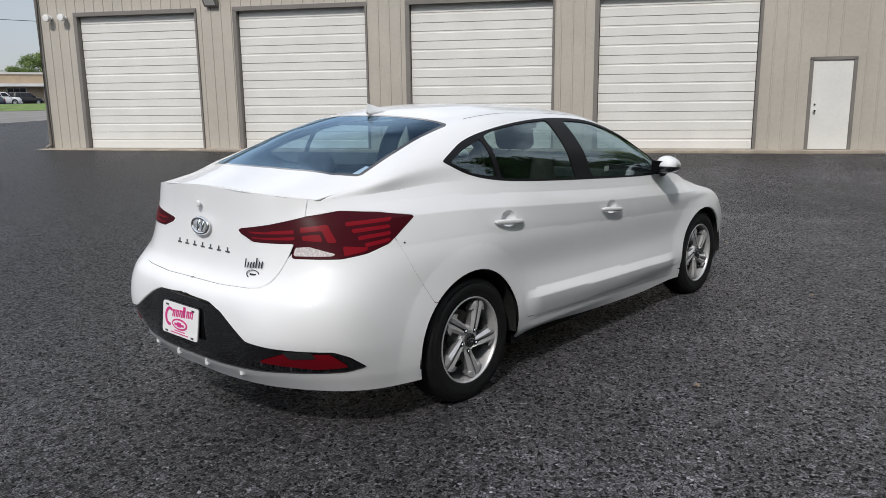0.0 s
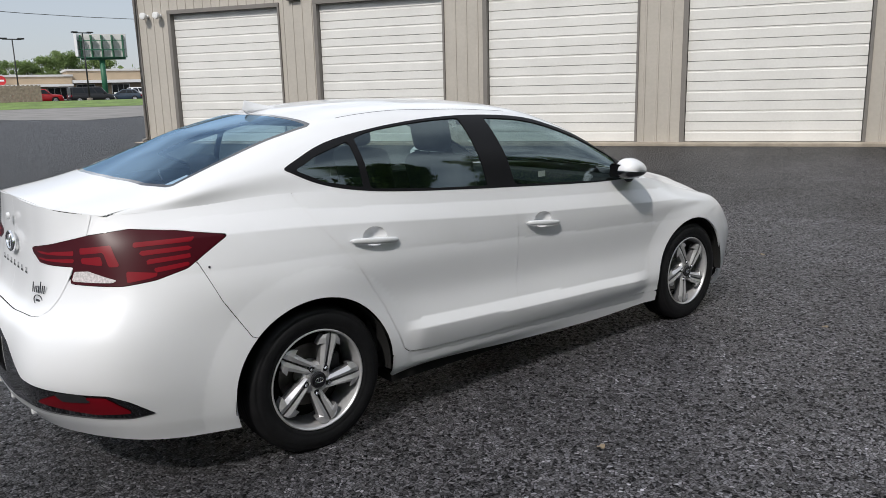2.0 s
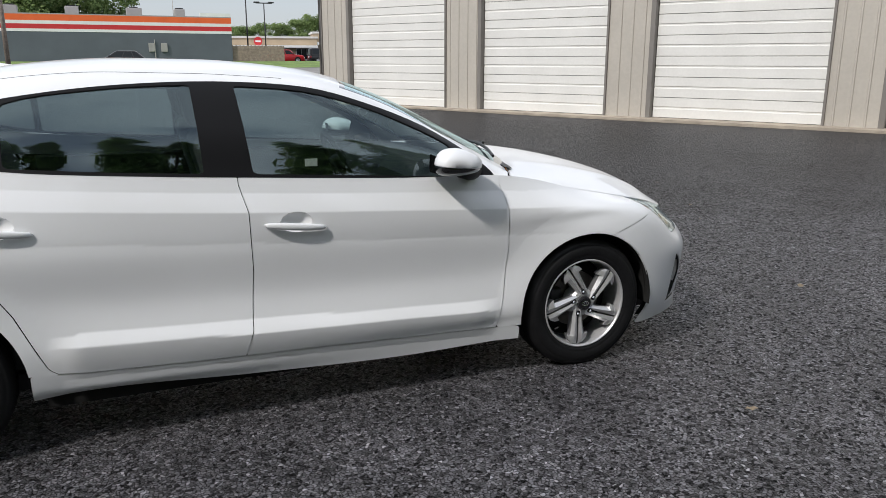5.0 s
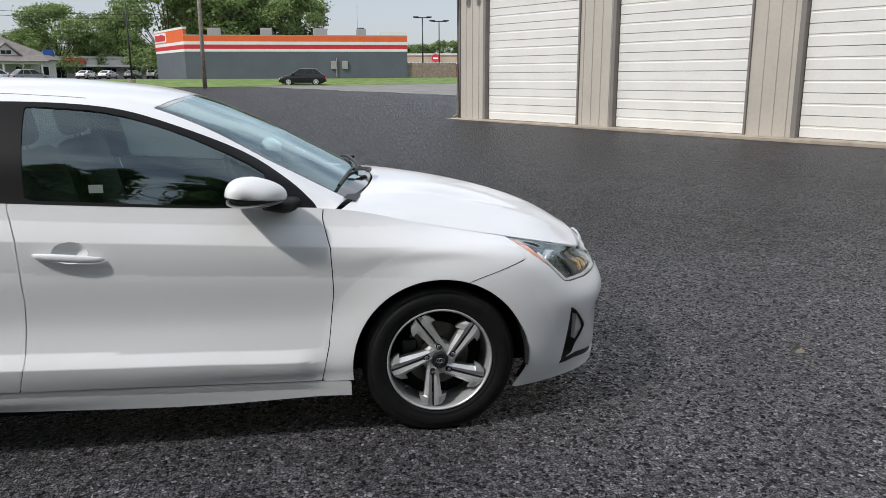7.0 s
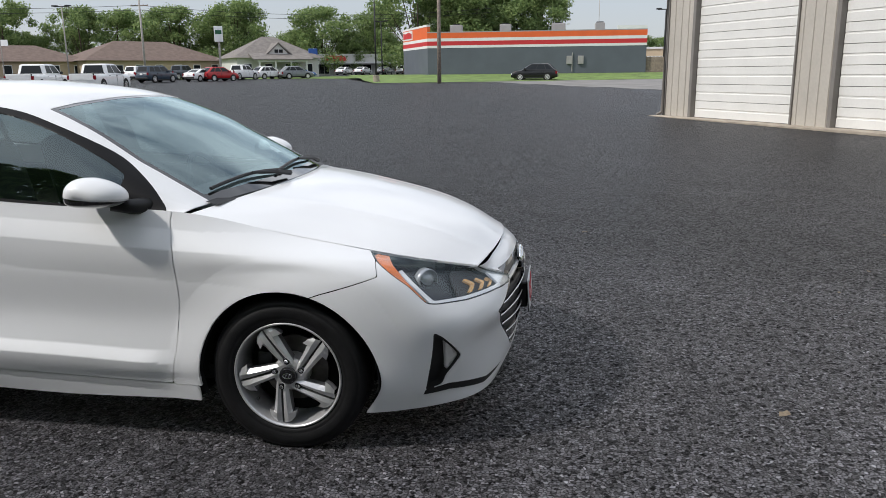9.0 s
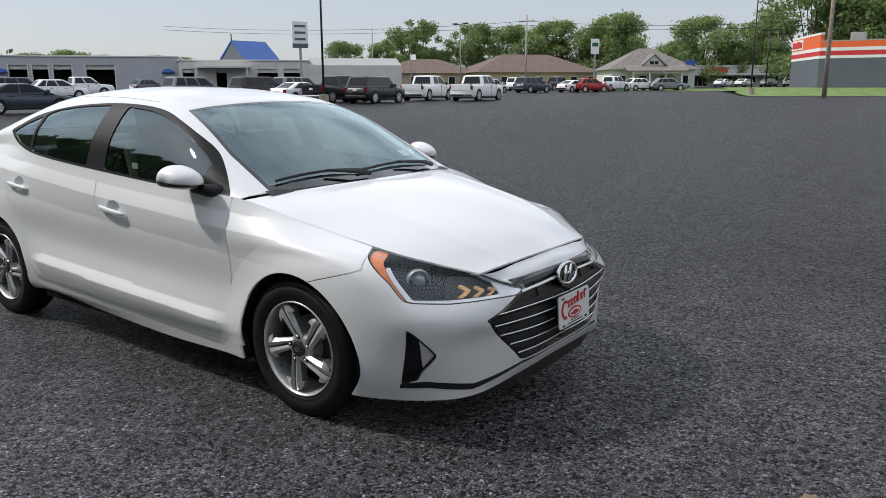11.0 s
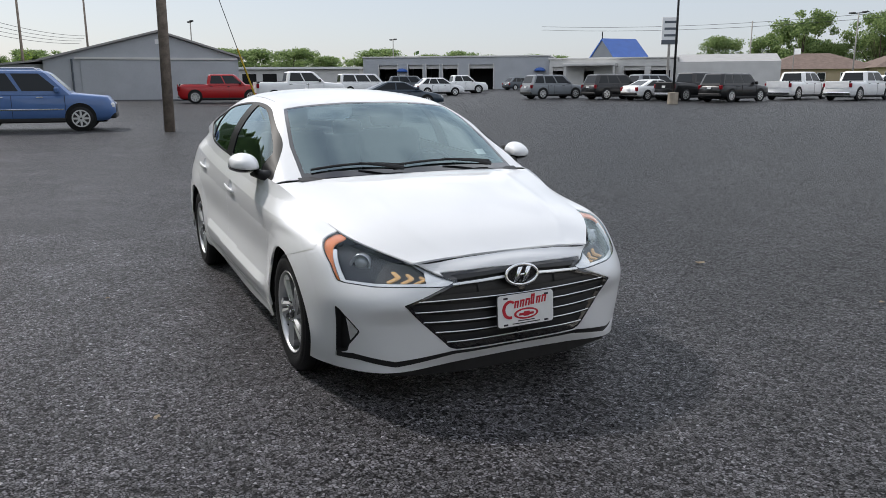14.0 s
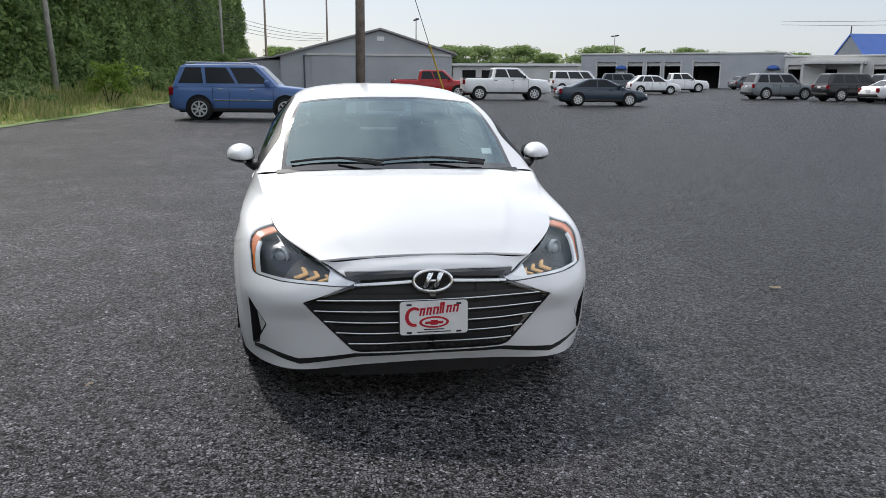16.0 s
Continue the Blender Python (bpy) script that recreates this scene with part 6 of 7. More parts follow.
for kind_, paint_, vx, vy, hd, lab, lift_ in ROW:
    vehicle(kind_, paint_, vx, vy, hd, lab, lifted=lift_)


# ---- buildings ----
def facing(x, y, dx, dy):
    """Local x along the front, y into the building."""
    return Matrix.Translation((x, y, ground_z(x, y))) @ Matrix.Rotation(math.atan2(dy, dx), 4, "Z")


def walls_with_bays(g, length, depth, height, mat, bays, top, trim=None):
    """Front wall in pieces round its openings; a black sheet inside each paints its shade."""
    cuts = [0.0]
    for a, b in bays:
        cuts += [a, b]
    cuts.append(length)
    for i in range(0, len(cuts), 2):
        if cuts[i + 1] - cuts[i] > .01:
            part("wall", boxed(cuts[i], cuts[i + 1], 0, .3, -.6, height), mat, g)
    for a, b in bays:
        part("lintel", boxed(a, b, 0, .3, top, height), mat, g)
        part("bay_recess", boxed(a, b, 3.5, 3.7, -.3, top), DARK, g, "black sheet painting the shade inside an open service bay")
        for nm, x0, x1, z1 in (("bay_jamb", a - .15, a, top + .15), ("bay_jamb", b, b + .15, top + .15)):
            part(nm, boxed(x0, x1, -.06, .2, 0, z1), LIGHT_WALL, g)
        part("rolled_door", boxed(a, b, .3, .5, top - .55, top - .02), LIGHT_WALL, g)
    part("wall", boxed(0, .3, .3, depth, -.6, height), mat, g)
    part("wall", boxed(length - .3, length, .3, depth, -.6, height), mat, g)
    part("wall", boxed(0, length, depth - .3, depth, -.6, height), mat, g)
    part("roof", boxed(-.15, length + .15, -.15, depth + .15, height, height + .22, .03), trim or LIGHT_WALL, g)


def dealer_buildings():
    g = thing("service_building", "long low grey service building with open bays", "building", m=facing(-106, 40, .62, .785))
    walls_with_bays(g, 28.0, 16, 4.55, GREY_WALL, ((2.5, 5.3), (7.0, 9.2), (9.8, 11.7), (12.3, 14.5), (16.3, 19.8)), 3.5)
    for s in (6.1, 26.6):
        aw = bmesh.new()
        lathe(aw, [(.0, .55), (.45, .46), (.75, .25), (.85, 0)], 20, "z", (s, -.1, 2.5))
        part("awning", aw, BLUE_ROOF, g, "rounded blue door awning", smooth=True)
        part("shop_door", boxed(s - .45, s + .45, -.05, .05, 0, 2.1), PLATE, g)
    h = thing("showroom_building", "pale grey showroom with bays and a blue gable roof", "building", m=facing(-88, 61.5, .70, .714))
    walls_with_bays(h, 17.5, 18, 4.1, LIGHT_WALL, ((.5, 2.0), (4.9, 6.3), (10.4, 13.2), (14.0, 16.6)), 3.1)
    part("canopy", boxed(2.4, 9.6, -3.0, .0, 3.15, 3.5, .03), LIGHT_WALL, h)
    for s in (2.7, 9.3):
        part("canopy_post", boxed(s - .12, s + .12, -2.9, -2.66, -.3, 3.15), LIGHT_WALL, h)
    gable = bmesh.new()
    turned = Matrix.Translation((8.6, 8, 0)) @ Matrix.Rotation(radians(38), 4, "Z") @ Matrix.Translation((-8.6, -8, 0))
    prism(gable, [(-3.5, 4.2), (3.5, 4.2), (.0, 7.0)], lambda a, b, c: (6.0 + c, 8.0 + a, b), 5.6)
    part("gable", gable, SLATE_WALL, h).matrix_local = turned
    for sg in (-1, 1):
        rf = bmesh.new()
        prism(rf, [(sg * 3.9, 3.95), (0, 7.08), (0, 7.26), (sg * 4.1, 4.05)], lambda a, b, c: (5.9 + c, 8.0 + a, b), 5.9)
        part("roof_slope", rf, BLUE_ROOF, h, "blue standing-seam roof").matrix_local = turned
    part("mast", tube(bmesh.new(), [(6.0, 8, 6.9), (6.0, 8, 8.2)], .08, 8), DARK_POLE, h).matrix_local = turned
    k = thing("metal_annex", "white ribbed-metal annex with a low gable", "building", m=facing(-75.6, 73.8, .70, .714))
    part("wall", boxed(0, 13, 0, 14, -.6, 3.6), LIGHT_WALL, k)
    ga = bmesh.new()
    prism(ga, [(0, 3.6), (14, 3.6), (7, 4.8)], lambda a, b, c: (c, a, b), 13)
    part("roof", ga, ROOF_METAL, k)
    s = thing("lot_sign", "tall dealer sign with plain dark bars", "sign", m=facing(-70.5, 67.5, .55, .83))
    part("post", boxed(-.15, .15, -.1, .1, -.3, 6.6), PALE_POLE, s)
    part("panel", boxed(-1.0, 1.0, -.18, .18, 5.6, 8.9, .04), PLATE, s)
    for z in (8.3, 7.5, 6.7):
        part("sign_bar", boxed(-.7, .7, -.20, -.18, z - .14, z + .14), SLATE_WALL, s)
    part("sign_band", boxed(-1.0, 1.0, -.20, -.18, 5.6, 6.15), SLATE_WALL, s)


dealer_buildings()


def gable_shed():
    g = thing("metal_shed", "grey metal shed with a wide closed door", "building", m=facing(-61.5, -2.6, .12, .993))
    part("front_wall", prism(bmesh.new(), [(0, -.6), (14.4, -.6), (14.4, 3.3), (8.4, 5.15), (0, 3.0)], lambda a, b, c: (a, c, b), .25), GREY_WALL, g)
    part("rear_wall", boxed(0, 14.4, 17.7, 18, -.6, 3.2), GREY_WALL, g)
    part("side_wall", boxed(-.0, .25, .25, 17.7, -.6, 3.0), GREY_WALL, g)
    part("side_wall", boxed(14.15, 14.4, .25, 17.7, -.6, 3.3), GREY_WALL, g)
    part("big_door", boxed(2.6, 14.1, -.08, -.0, -.3, 3.05, .01), GREY_WALL, g, "wide sliding door")
    part("door_track", boxed(2.2, 14.3, -.16, -.0, 3.08, 3.25), LIGHT_WALL, g)
    for a0, z0, a1, z1 in ((-.4, 2.9, 8.4, 5.2), (14.8, 3.2, 8.4, 5.2)):
        part("roof_slope", prism(bmesh.new(), [(a0, z0), (a1, z1), (a1, z1 + .16), (a0, z0 + .16)], lambda a, b, c: (a, c - .3, b), 18.6), ROOF_METAL, g)
    part("lean_to", boxed(-3.2, -.02, .6, 12, -.6, 2.7), GREY_WALL, g)
    part("lean_to_roof", prism(bmesh.new(), [(-3.6, 2.55), (.1, 2.95), (.1, 3.1), (-3.6, 2.7)], lambda a, b, c: (a, c + .3, b), 12), ROOF_METAL, g)
    part("wall_vent", boxed(8.1, 8.7, -.06, .0, 4.3, 4.65, .01), PLATE, g)
    part("downpipe", tube(bmesh.new(), [(2.0, -.08, 3.1), (2.0, -.08, -.2)], .07), SLATE_WALL, g)
    lo = thing("low_shed", "long low pale metal building beyond the lot", "building", m=facing(-119, 23, .45, .893))
    part("wall", boxed(0, 20, 0, 12, -1, 3.0), LIGHT_WALL, lo)
    part("roof", boxed(-.4, 20.4, -.5, 12.4, 3.0, 3.35), WHITE_BAND, lo)
    # black slabs on the solid wall paint the shade of two doorways
    for s in (1.6, 4.8):
        part("opening", boxed(s, s + 2.2, -.06, .02, -.6, 2.3), DARK, lo)


gable_shed()


def store():
    g = thing("parts_store", "grey store with orange, white and red bands", "building", m=facing(-14.4, 95.0, 1.0, .03) @ Matrix.Translation((0, 0, .36)))
    w, d, h = 27.2, 24, 5.35
    part("side_wall", boxed(0, w, 0, .35, -.6, 3.35), SLATE_WALL, g)
    for nm, z0, z1, mt in (("white_band", 3.35, 3.66, WHITE_BAND), ("red_band", 3.66, 4.18, RED_BAND), ("white_band", 4.18, 4.55, WHITE_BAND), ("orange_band", 4.55, 5.22, ORANGE_BAND), ("coping", 5.22, 5.34, ROOF_METAL)):
        part(nm, boxed(-.03, w + .03, -.03, .35, z0, z1), mt, g)
    part("end_wall", boxed(w - .35, w, .35, d, -.6, h), SLATE_WALL, g)
    part("rear_wall", boxed(0, w, d - .35, d, -.6, h), SLATE_WALL, g)
    part("roof", boxed(0, w, .35, d, 4.6, 4.75), ROOF_METAL, g)
    fr = Matrix.Rotation(math.atan2(10.2, -4.4), 4, "Z")
    f = thing("front_wall", "", "")
    f.parent = g
    f.matrix_local = fr
    part("wall", boxed(0, 13, -.35, 0, -.6, 3.35), SLATE_WALL, f)
    part("white_band", boxed(0, 13, -.35, .03, 3.35, 3.66), WHITE_BAND, f)
    part("red_band", boxed(0, 13, -.35, .03, 3.66, 4.18), RED_BAND, f)
    part("white_band", boxed(0, 13, -.35, .03, 4.18, 4.55), WHITE_BAND, f)
    part("orange_band", boxed(0, 13, -.35, .03, 4.55, 6.0), ORANGE_BAND, f)
    part("coping", boxed(0, 13, -.40, .06, 6.0, 6.25), WHITE_BAND, f)
    part("sign_field", boxed(7.5, 13, .03, .06, 4.7, 5.9), WHITE_BAND, f)
    part("sign_shape", prism(bmesh.new(), [(7.9, 4.9), (12.6, 4.9), (12.6, 5.7), (11.0, 5.6), (9.6, 5.75), (7.9, 5.5)], lambda a, b, c: (a, .06 + c, b), .04), RED_BAND, f, "plain red sign shape")
    part("upper_side", boxed(w - 3.6, w, -.02, .3, 5.34, 5.75), WHITE_BAND, g)
    for x0, s in ((3.0, 1.6), (9.6, 1.5), (16.6, 1.8), (22.0, 1.2)):
        r = thing("roof_unit", "grey rooftop air unit on the store", "air unit", "roof units", g.matrix_world @ Matrix.Translation((x0, 7, 4.75)))
        part("cabinet", boxed(-s / 2, s / 2, -.8, .8, 0, 1.75, .05), ROOF_METAL, r)
        part("fan_guard", lathe(bmesh.new(), [(.5, 1.75), (.5, 1.9), (.0, 1.9)], 18, "z"), DARK_POLE, r)
    for x0 in (17.5, 18.9):
        part("meter_box", boxed(x0, x0 + .7, -.2, 0, 1.2, 2.2, .03), ROOF_METAL, g)
    part("conduit", tube(bmesh.new(), [(18.2, -.1, .3), (18.2, -.1, 2.6)], .06), ROOF_METAL, g)
    fence = thing("board_fence", "weathered board fence round a yard", "fence", m=facing(12.2, 96.2, 1, -.06) @ Matrix.Translation((0, 0, .36)))
    for i in range(46):
        bd = part("board", boxed(i * .152, i * .152 + .145, 0, .03, -.3, 1.98 + .05 * math.sin(i * 2.1)), FENCE_WOOD, fence)
    for i in range(4):
        part("post", boxed(i * 2.25, i * 2.25 + .1, .03, .13, -.3, 1.9), FENCE_WOOD, fence)
    for i in range(20):
        part("board", boxed(-.03, 0, i * .152, i * .152 + .145, -.3, 1.95), FENCE_WOOD, fence)


store()


def house(x, y, dx, dy, w, d, wall_h, roof_h, wall_m, roof_m, label, porch=False):
    g = thing("house", label, "house", "far houses", facing(x, y, dx, dy))
    part("wall", boxed(0, w, 0, d, -.8, wall_h), wall_m, g)
    e = .7
    bm = bmesh.new()
    hip = d * .5
    a = [bm.verts.new(p) for p in ((-e, -e, wall_h), (w + e, -e, wall_h), (w + e, d + e, wall_h), (-e, d + e, wall_h), (hip, d / 2, wall_h + roof_h), (w - hip, d / 2, wall_h + roof_h))]
    for f in ((0, 1, 5, 4), (1, 2, 5), (2, 3, 4, 5), (3, 0, 4), (3, 2, 1, 0)):
        bm.faces.new([a[i] for i in f])
    bmesh.ops.recalc_face_normals(bm, faces=bm.faces)
    part("roof", bm, roof_m, g)
    n = max(3, int(w / 3.2))
    for i in range(n):
        s = (i + .5) * w / n
        wd = thing("window", "", "")
        wd.parent = g
        part("frame", boxed(s - .65, s + .65, -.05, .02, .75, 2.15, .01), PLATE, wd)
        part("pane", boxed(s - .56, s + .56, -.065, .0, .84, 2.06), CAR_GLASS, wd)
    if porch:
        part("porch_roof", prism(bmesh.new(), [(-2.9, 2.62), (.2, 3.55), (.2, 3.70), (-2.9, 2.78)], lambda p, q, c: (c + w * .14, p, q), w * .72), roof_m, g)
        dormer = part("dormer", prism(bmesh.new(), [(-1.7, 3.5), (1.7, 3.5), (0, 5.1)], lambda p, q, c: (w * .5 + p, c - .2, q), 3.6), wall_m, g)
        for sg in (-1, 1):
            part("dormer_roof", prism(bmesh.new(), [(sg * 2.2, 3.2), (0, 5.12), (0, 5.34), (sg * 2.3, 3.36)], lambda p, q, c: (w * .5 + p, c - .5, q), 4.2), roof_m, dormer)
        for dx in (-.65, .05):
            part("dormer_pane", boxed(w * .5 + dx, w * .5 + dx + .6, -.24, -.18, 3.75, 4.25), CAR_GLASS, dormer)
        part("porch_beam", boxed(w * .2, w * .80, -2.5, -2.2, 2.35, 2.65), WHITE_BAND, g)
        for i in range(4):
            part("porch_post", boxed(w * (.21 + i * .19), w * (.21 + i * .19) + .22, -2.45, -2.23, -.5, 2.4), WHITE_BAND, g)
    return g


house(-83.5, 99.5, .62, .78, 17, 12, 2.7, 2.6, TAN_WALL, BROWN_ROOF, "low brick house with a brown hip roof")
house(-70.5, 108.5, .62, .78, 23, 14, 2.8, 3.3, TAN_WALL, BROWN_ROOF, "wide brick house with a brown hip roof")
house(-46.5, 110, .80, .60, 13, 11, 3.0, 3.4, LIGHT_WALL, GREY_SHINGLE, "pale house with a front porch", True)


def shops(x, y, dx, dy, w, h, wall_m, label, bays, sign=None):
    g = thing("shop_building", label, "building", m=facing(x, y, dx, dy))
    part("wall", boxed(0, w, 0, 12, -1, h), wall_m, g)
    part("parapet", boxed(-.2, w + .2, -.2, 12.2, h, h + .35), LIGHT_WALL, g)
    part("canopy", boxed(0, w, -2.2, 0, h * .58, h * .68), WHITE_BAND, g)
    for i in range(bays):
        s = (i + .5) * w / bays
        wd = thing("shopfront", "", "")
        wd.parent = g
        for j in range(3):
            part("pane", boxed(s - 1.5 + j * 1.0, s - .56 + j * 1.0, -.05, .02, .25, h * .52), CAR_GLASS, wd)
        part("frame", boxed(s - 1.6, s + 1.6, -.04, .02, .1, h * .55), WHITE_BAND, wd)
    if sign:
        part("sign_shape", prism(bmesh.new(), rounded([(w * sign, h * .72), (w * sign + 5, h * .72), (w * sign + 4.4, h * 1.0), (w * sign + .6, h * 1.0)], .4), lambda p, q, c: (p, -.15 - c, q), .1), RED_BAND, g, "plain coloured sign shape")
    return g


shops(-52, 148, .80, .60, 38, 3.9, LIGHT_WALL, "long pale strip of shops", 8, .2)
shops(16, 150, .985, -.17, 20, 4.2, TAN_WALL, "tan block shops with a flat roof", 4)
shops(35.5, 149, .985, -.17, 24, 5.2, TAN_WALL, "taller tan shop with tall windows", 4)
stop = thing("round_sign", "round red sign on the tan shop front", "sign", m=facing(24.6, 147.8, .985, -.17))
part("disc", lathe(bmesh.new(), [(.0, -.3), (.8, -.3), (.8, -.1)], 28, "y", (0, 0, 3.6)), RED_BAND, stop)
part("bar", boxed(-.5, .5, -.33, -.29, 3.45, 3.75), PLATE, stop)


# ---- poles and wires ----
def pole(x, y, h, r, mat, label, head=None, lean=(0, 0), name="utility_pole", base=False):
    p = thing(name, label, "pole", m=Matrix.Translation((x, y, ground_z(x, y))))
    part("shaft", tube(bmesh.new(), [(0, 0, -.3), (lean[0] * .5, lean[1] * .5, h * .5), (lean[0], lean[1], h)], [r, r * .86, r * .7], 14), mat, p, smooth=True)
    if head == "lamp":
        part("lamp_arm", boxed(-1.0, 1.0, -.06, .06, h - .12, h), DARK_POLE, p)
        for s in (-1, 1):
            part("lamp_head", boxed(s * .55, s * 1.25, -.22, .22, h - .06, h + .10, .03), DARK_POLE, p)
    if head == "cross":
        part("crossarm", boxed(-1.3, 1.3, -.06, .06, h - 1.0, h - .85), WOOD_POLE, p)
        for s in (-1.2, -.6, .6, 1.2):
            part("insulator", lathe(bmesh.new(), [(.04, 0), (.06, .08), (.0, .16)], 10, "z", (s, 0, h - .85)), PALE_POLE, p)
    if head == "can":
        part("transformer", lathe(bmesh.new(), [(.0, 0), (.26, .02), (.26, .85), (.0, .95)], 16, "z", (.38, 0, h - 2.0)), PALE_POLE, p)
    if base:
        part("footing", lathe(bmesh.new(), [(.32, -.2), (.32, .7), (.0, .72)], 18, "z"), CONCRETE, p)
    return p


pole(-20.6, 1.25, 11.0, .17, WOOD_POLE, "weathered wooden utility pole with a yellow guy wire", lean=(-.1, .1))
guy = thing("guy_wire", "steel guy wire with a yellow sleeve", "wire", m=Matrix.Translation((-20.6, 1.25, 0)))
part("wire", tube(bmesh.new(), [(0, 0, 9.6), (-1.7, 3.5, .0)], .012, 6), DARK_POLE, guy)
part("sleeve", tube(bmesh.new(), [(-1.22, 2.52, 2.69), (-1.7, 3.5, .02)], .03, 8), YELLOW, guy)
pole(-37.6, -13.2, 11, .16, PALE_POLE, "pale grey utility pole in the verge", lean=(-.2, -.5))
pole(-88, -9.9, 13, .17, PALE_POLE, "pale utility pole by the tree row", "cross")
pole(-71.5, -4.2, 9.2, .13, WOOD_POLE, "short wooden pole by the shed")
pole(-136, 3.4, 16, .2, WOOD_POLE, "tall utility pole far behind the shed", "cross")
pole(-31.2, 32.0, 12.5, .075, DARK_POLE, "slim dark lamp pole in the car row", "lamp", name="lamp_pole", base=True)
pole(-15.6, 71.6, 9.3, .08, DARK_POLE, "slim dark lamp pole at the lawn", "lamp", name="lamp_pole", base=True)
pole(-8.5, 66.5, 10.5, .19, WOOD_POLE, "brown utility pole at the lawn", "can")
pole(-59.4, 87.5, 9.2, .10, PALE_POLE, "lamp pole on the far lot", "lamp", name="lamp_pole")
pole(-98, 14, 8.6, .10, PALE_POLE, "lamp pole behind the parked trucks", "lamp", name="lamp_pole")
pole(-118, 50, 8, .10, PALE_POLE, "lamp pole behind the service building", "lamp", name="lamp_pole")
pole(-56, 100, 11, .17, PALE_POLE, "pale utility pole by the houses", "cross")
pole(-78, 90, 9.5, .12, PALE_POLE, "pale pole by the annex")
pole(-28, 128, 9, .12, DARK_POLE, "dark lamp pole by the strip shops", "lamp", name="lamp_pole")
pole(17.2, 97.5, 7.6, .09, DARK_POLE, "dark lamp pole beyond the store", "lamp", name="lamp_pole")
pole(25.3, 99, 8.6, .11, DARK_POLE, "dark lamp pole beyond the lawn", "lamp", name="lamp_pole", base=True)
pole(15.8, 103, 8.4, .11, DARK_POLE, "dark lamp pole behind the fence", "lamp", name="lamp_pole")
pole(8.5, 130, 12, .06, PALE_POLE, "thin pale mast behind the store", name="mast")
sg = thing("street_sign", "tall white shop sign on a pole", "sign", m=facing(-42.6, 95.5, .9, .43))
part("post", boxed(-.14, .14, -.14, .14, -.3, 6.4), PALE_POLE, sg)
part("panel", boxed(-.55, .55, -.2, .2, 4.9, 6.9, .04), PLATE, sg)
part("sign_bar", boxed(-.4, .4, -.22, -.2, 5.9, 6.4), GREEN_POLE, sg)
sg2 = thing("street_sign", "blue and white sign beside the porch house", "sign", m=facing(-37, 118, .9, .43))
part("post", boxed(-.2, .2, -.12, .12, -.3, 2.5), PLATE, sg2)
part("panel", boxed(-.7, .7, -.2, .2, 2.4, 4.4, .04), BLUE_ROOF, sg2)
fl = thing("flag_pole", "short flag pole with a small pale flag", "flag", m=Matrix.Translation((-72, 92, .9)))
part("pole", tube(bmesh.new(), [(0, 0, 0), (0, 0, 5.6)], .06), PALE_POLE, fl)
part("flag", boxed(0, 1.1, -.02, .02, 4.6, 5.4), PLATE, fl)
bb = thing("billboard", "billboard seen from behind on a green steel post", "billboard", m=facing(35.8, 128, .9, -.43))
part("post", tube(bmesh.new(), [(0, 0, -.5), (0, 0, 6.6)], .42, 16), GREEN_POLE, bb, smooth=True)
part("beam", boxed(-3.0, 3.6, -.5, .5, 6.4, 6.75), GREEN_POLE, bb)
part("walkway", boxed(-3.4, 4.0, -1.1, -.5, 6.7, 6.8), GREEN_POLE, bb)
part("board", boxed(-3.2, 3.8, .5, .75, 6.9, 10.4), LIGHT_WALL, bb)
for i in range(5):
    part("brace", boxed(-2.9 + i * 1.55, -2.75 + i * 1.55, -.7, .5, 6.8, 10.2), GREEN_POLE, bb)
for z in (7.9, 9.3):
    part("rail", boxed(-3.2, 3.8, -.75, -.62, z, z + .12), GREEN_POLE, bb)
part("end_panel", boxed(-3.6, -3.2, -1.3, .9, 6.9, 10.4), PLATE, bb)


def wire(a, b, sag, label="thin dark overhead wire"):
    pts = []
    for i in range(13):
        t = i / 12
        p = Vector(a).lerp(Vector(b), t)
        pts.append((p.x, p.y, p.z - sag * 4 * t * (1 - t)))
    ob = part("overhead_wire", tube(bmesh.new(), pts, .028, 5), DARK_POLE)
    tagged(ob, label, "wire", "overhead wires")


for k in range(4):
    wire((-38, -13.6 - .3 * k, 11.0 - .5 * k), (-88, -9.9 - .4 * k, 8.9 - .4 * k), .6)
    wire((-88, -9.9 - .4 * k, 8.9 - .4 * k), (-136, 3.4 - .4 * k, 9.5 - .4 * k), .6)
    wire((-38, -13.6 - .3 * k, 11.0 - .5 * k), (10, -22 - .4 * k, 11.6 - .5 * k), 1.0)
wire((-8.5, 66.5, 9.6), (60, 95, 12.5), 1.6)
wire((-88, -9.9, 12), (-71.5, -4.2, 9), .5)
for k in range(2):
    wire((-56, 100, 11 - .6 * k), (-118, 80, 12 - .6 * k), 1.0)
    wire((-56, 100, 11 - .6 * k), (-8.5, 125, 11.5 - .6 * k), 1.2)


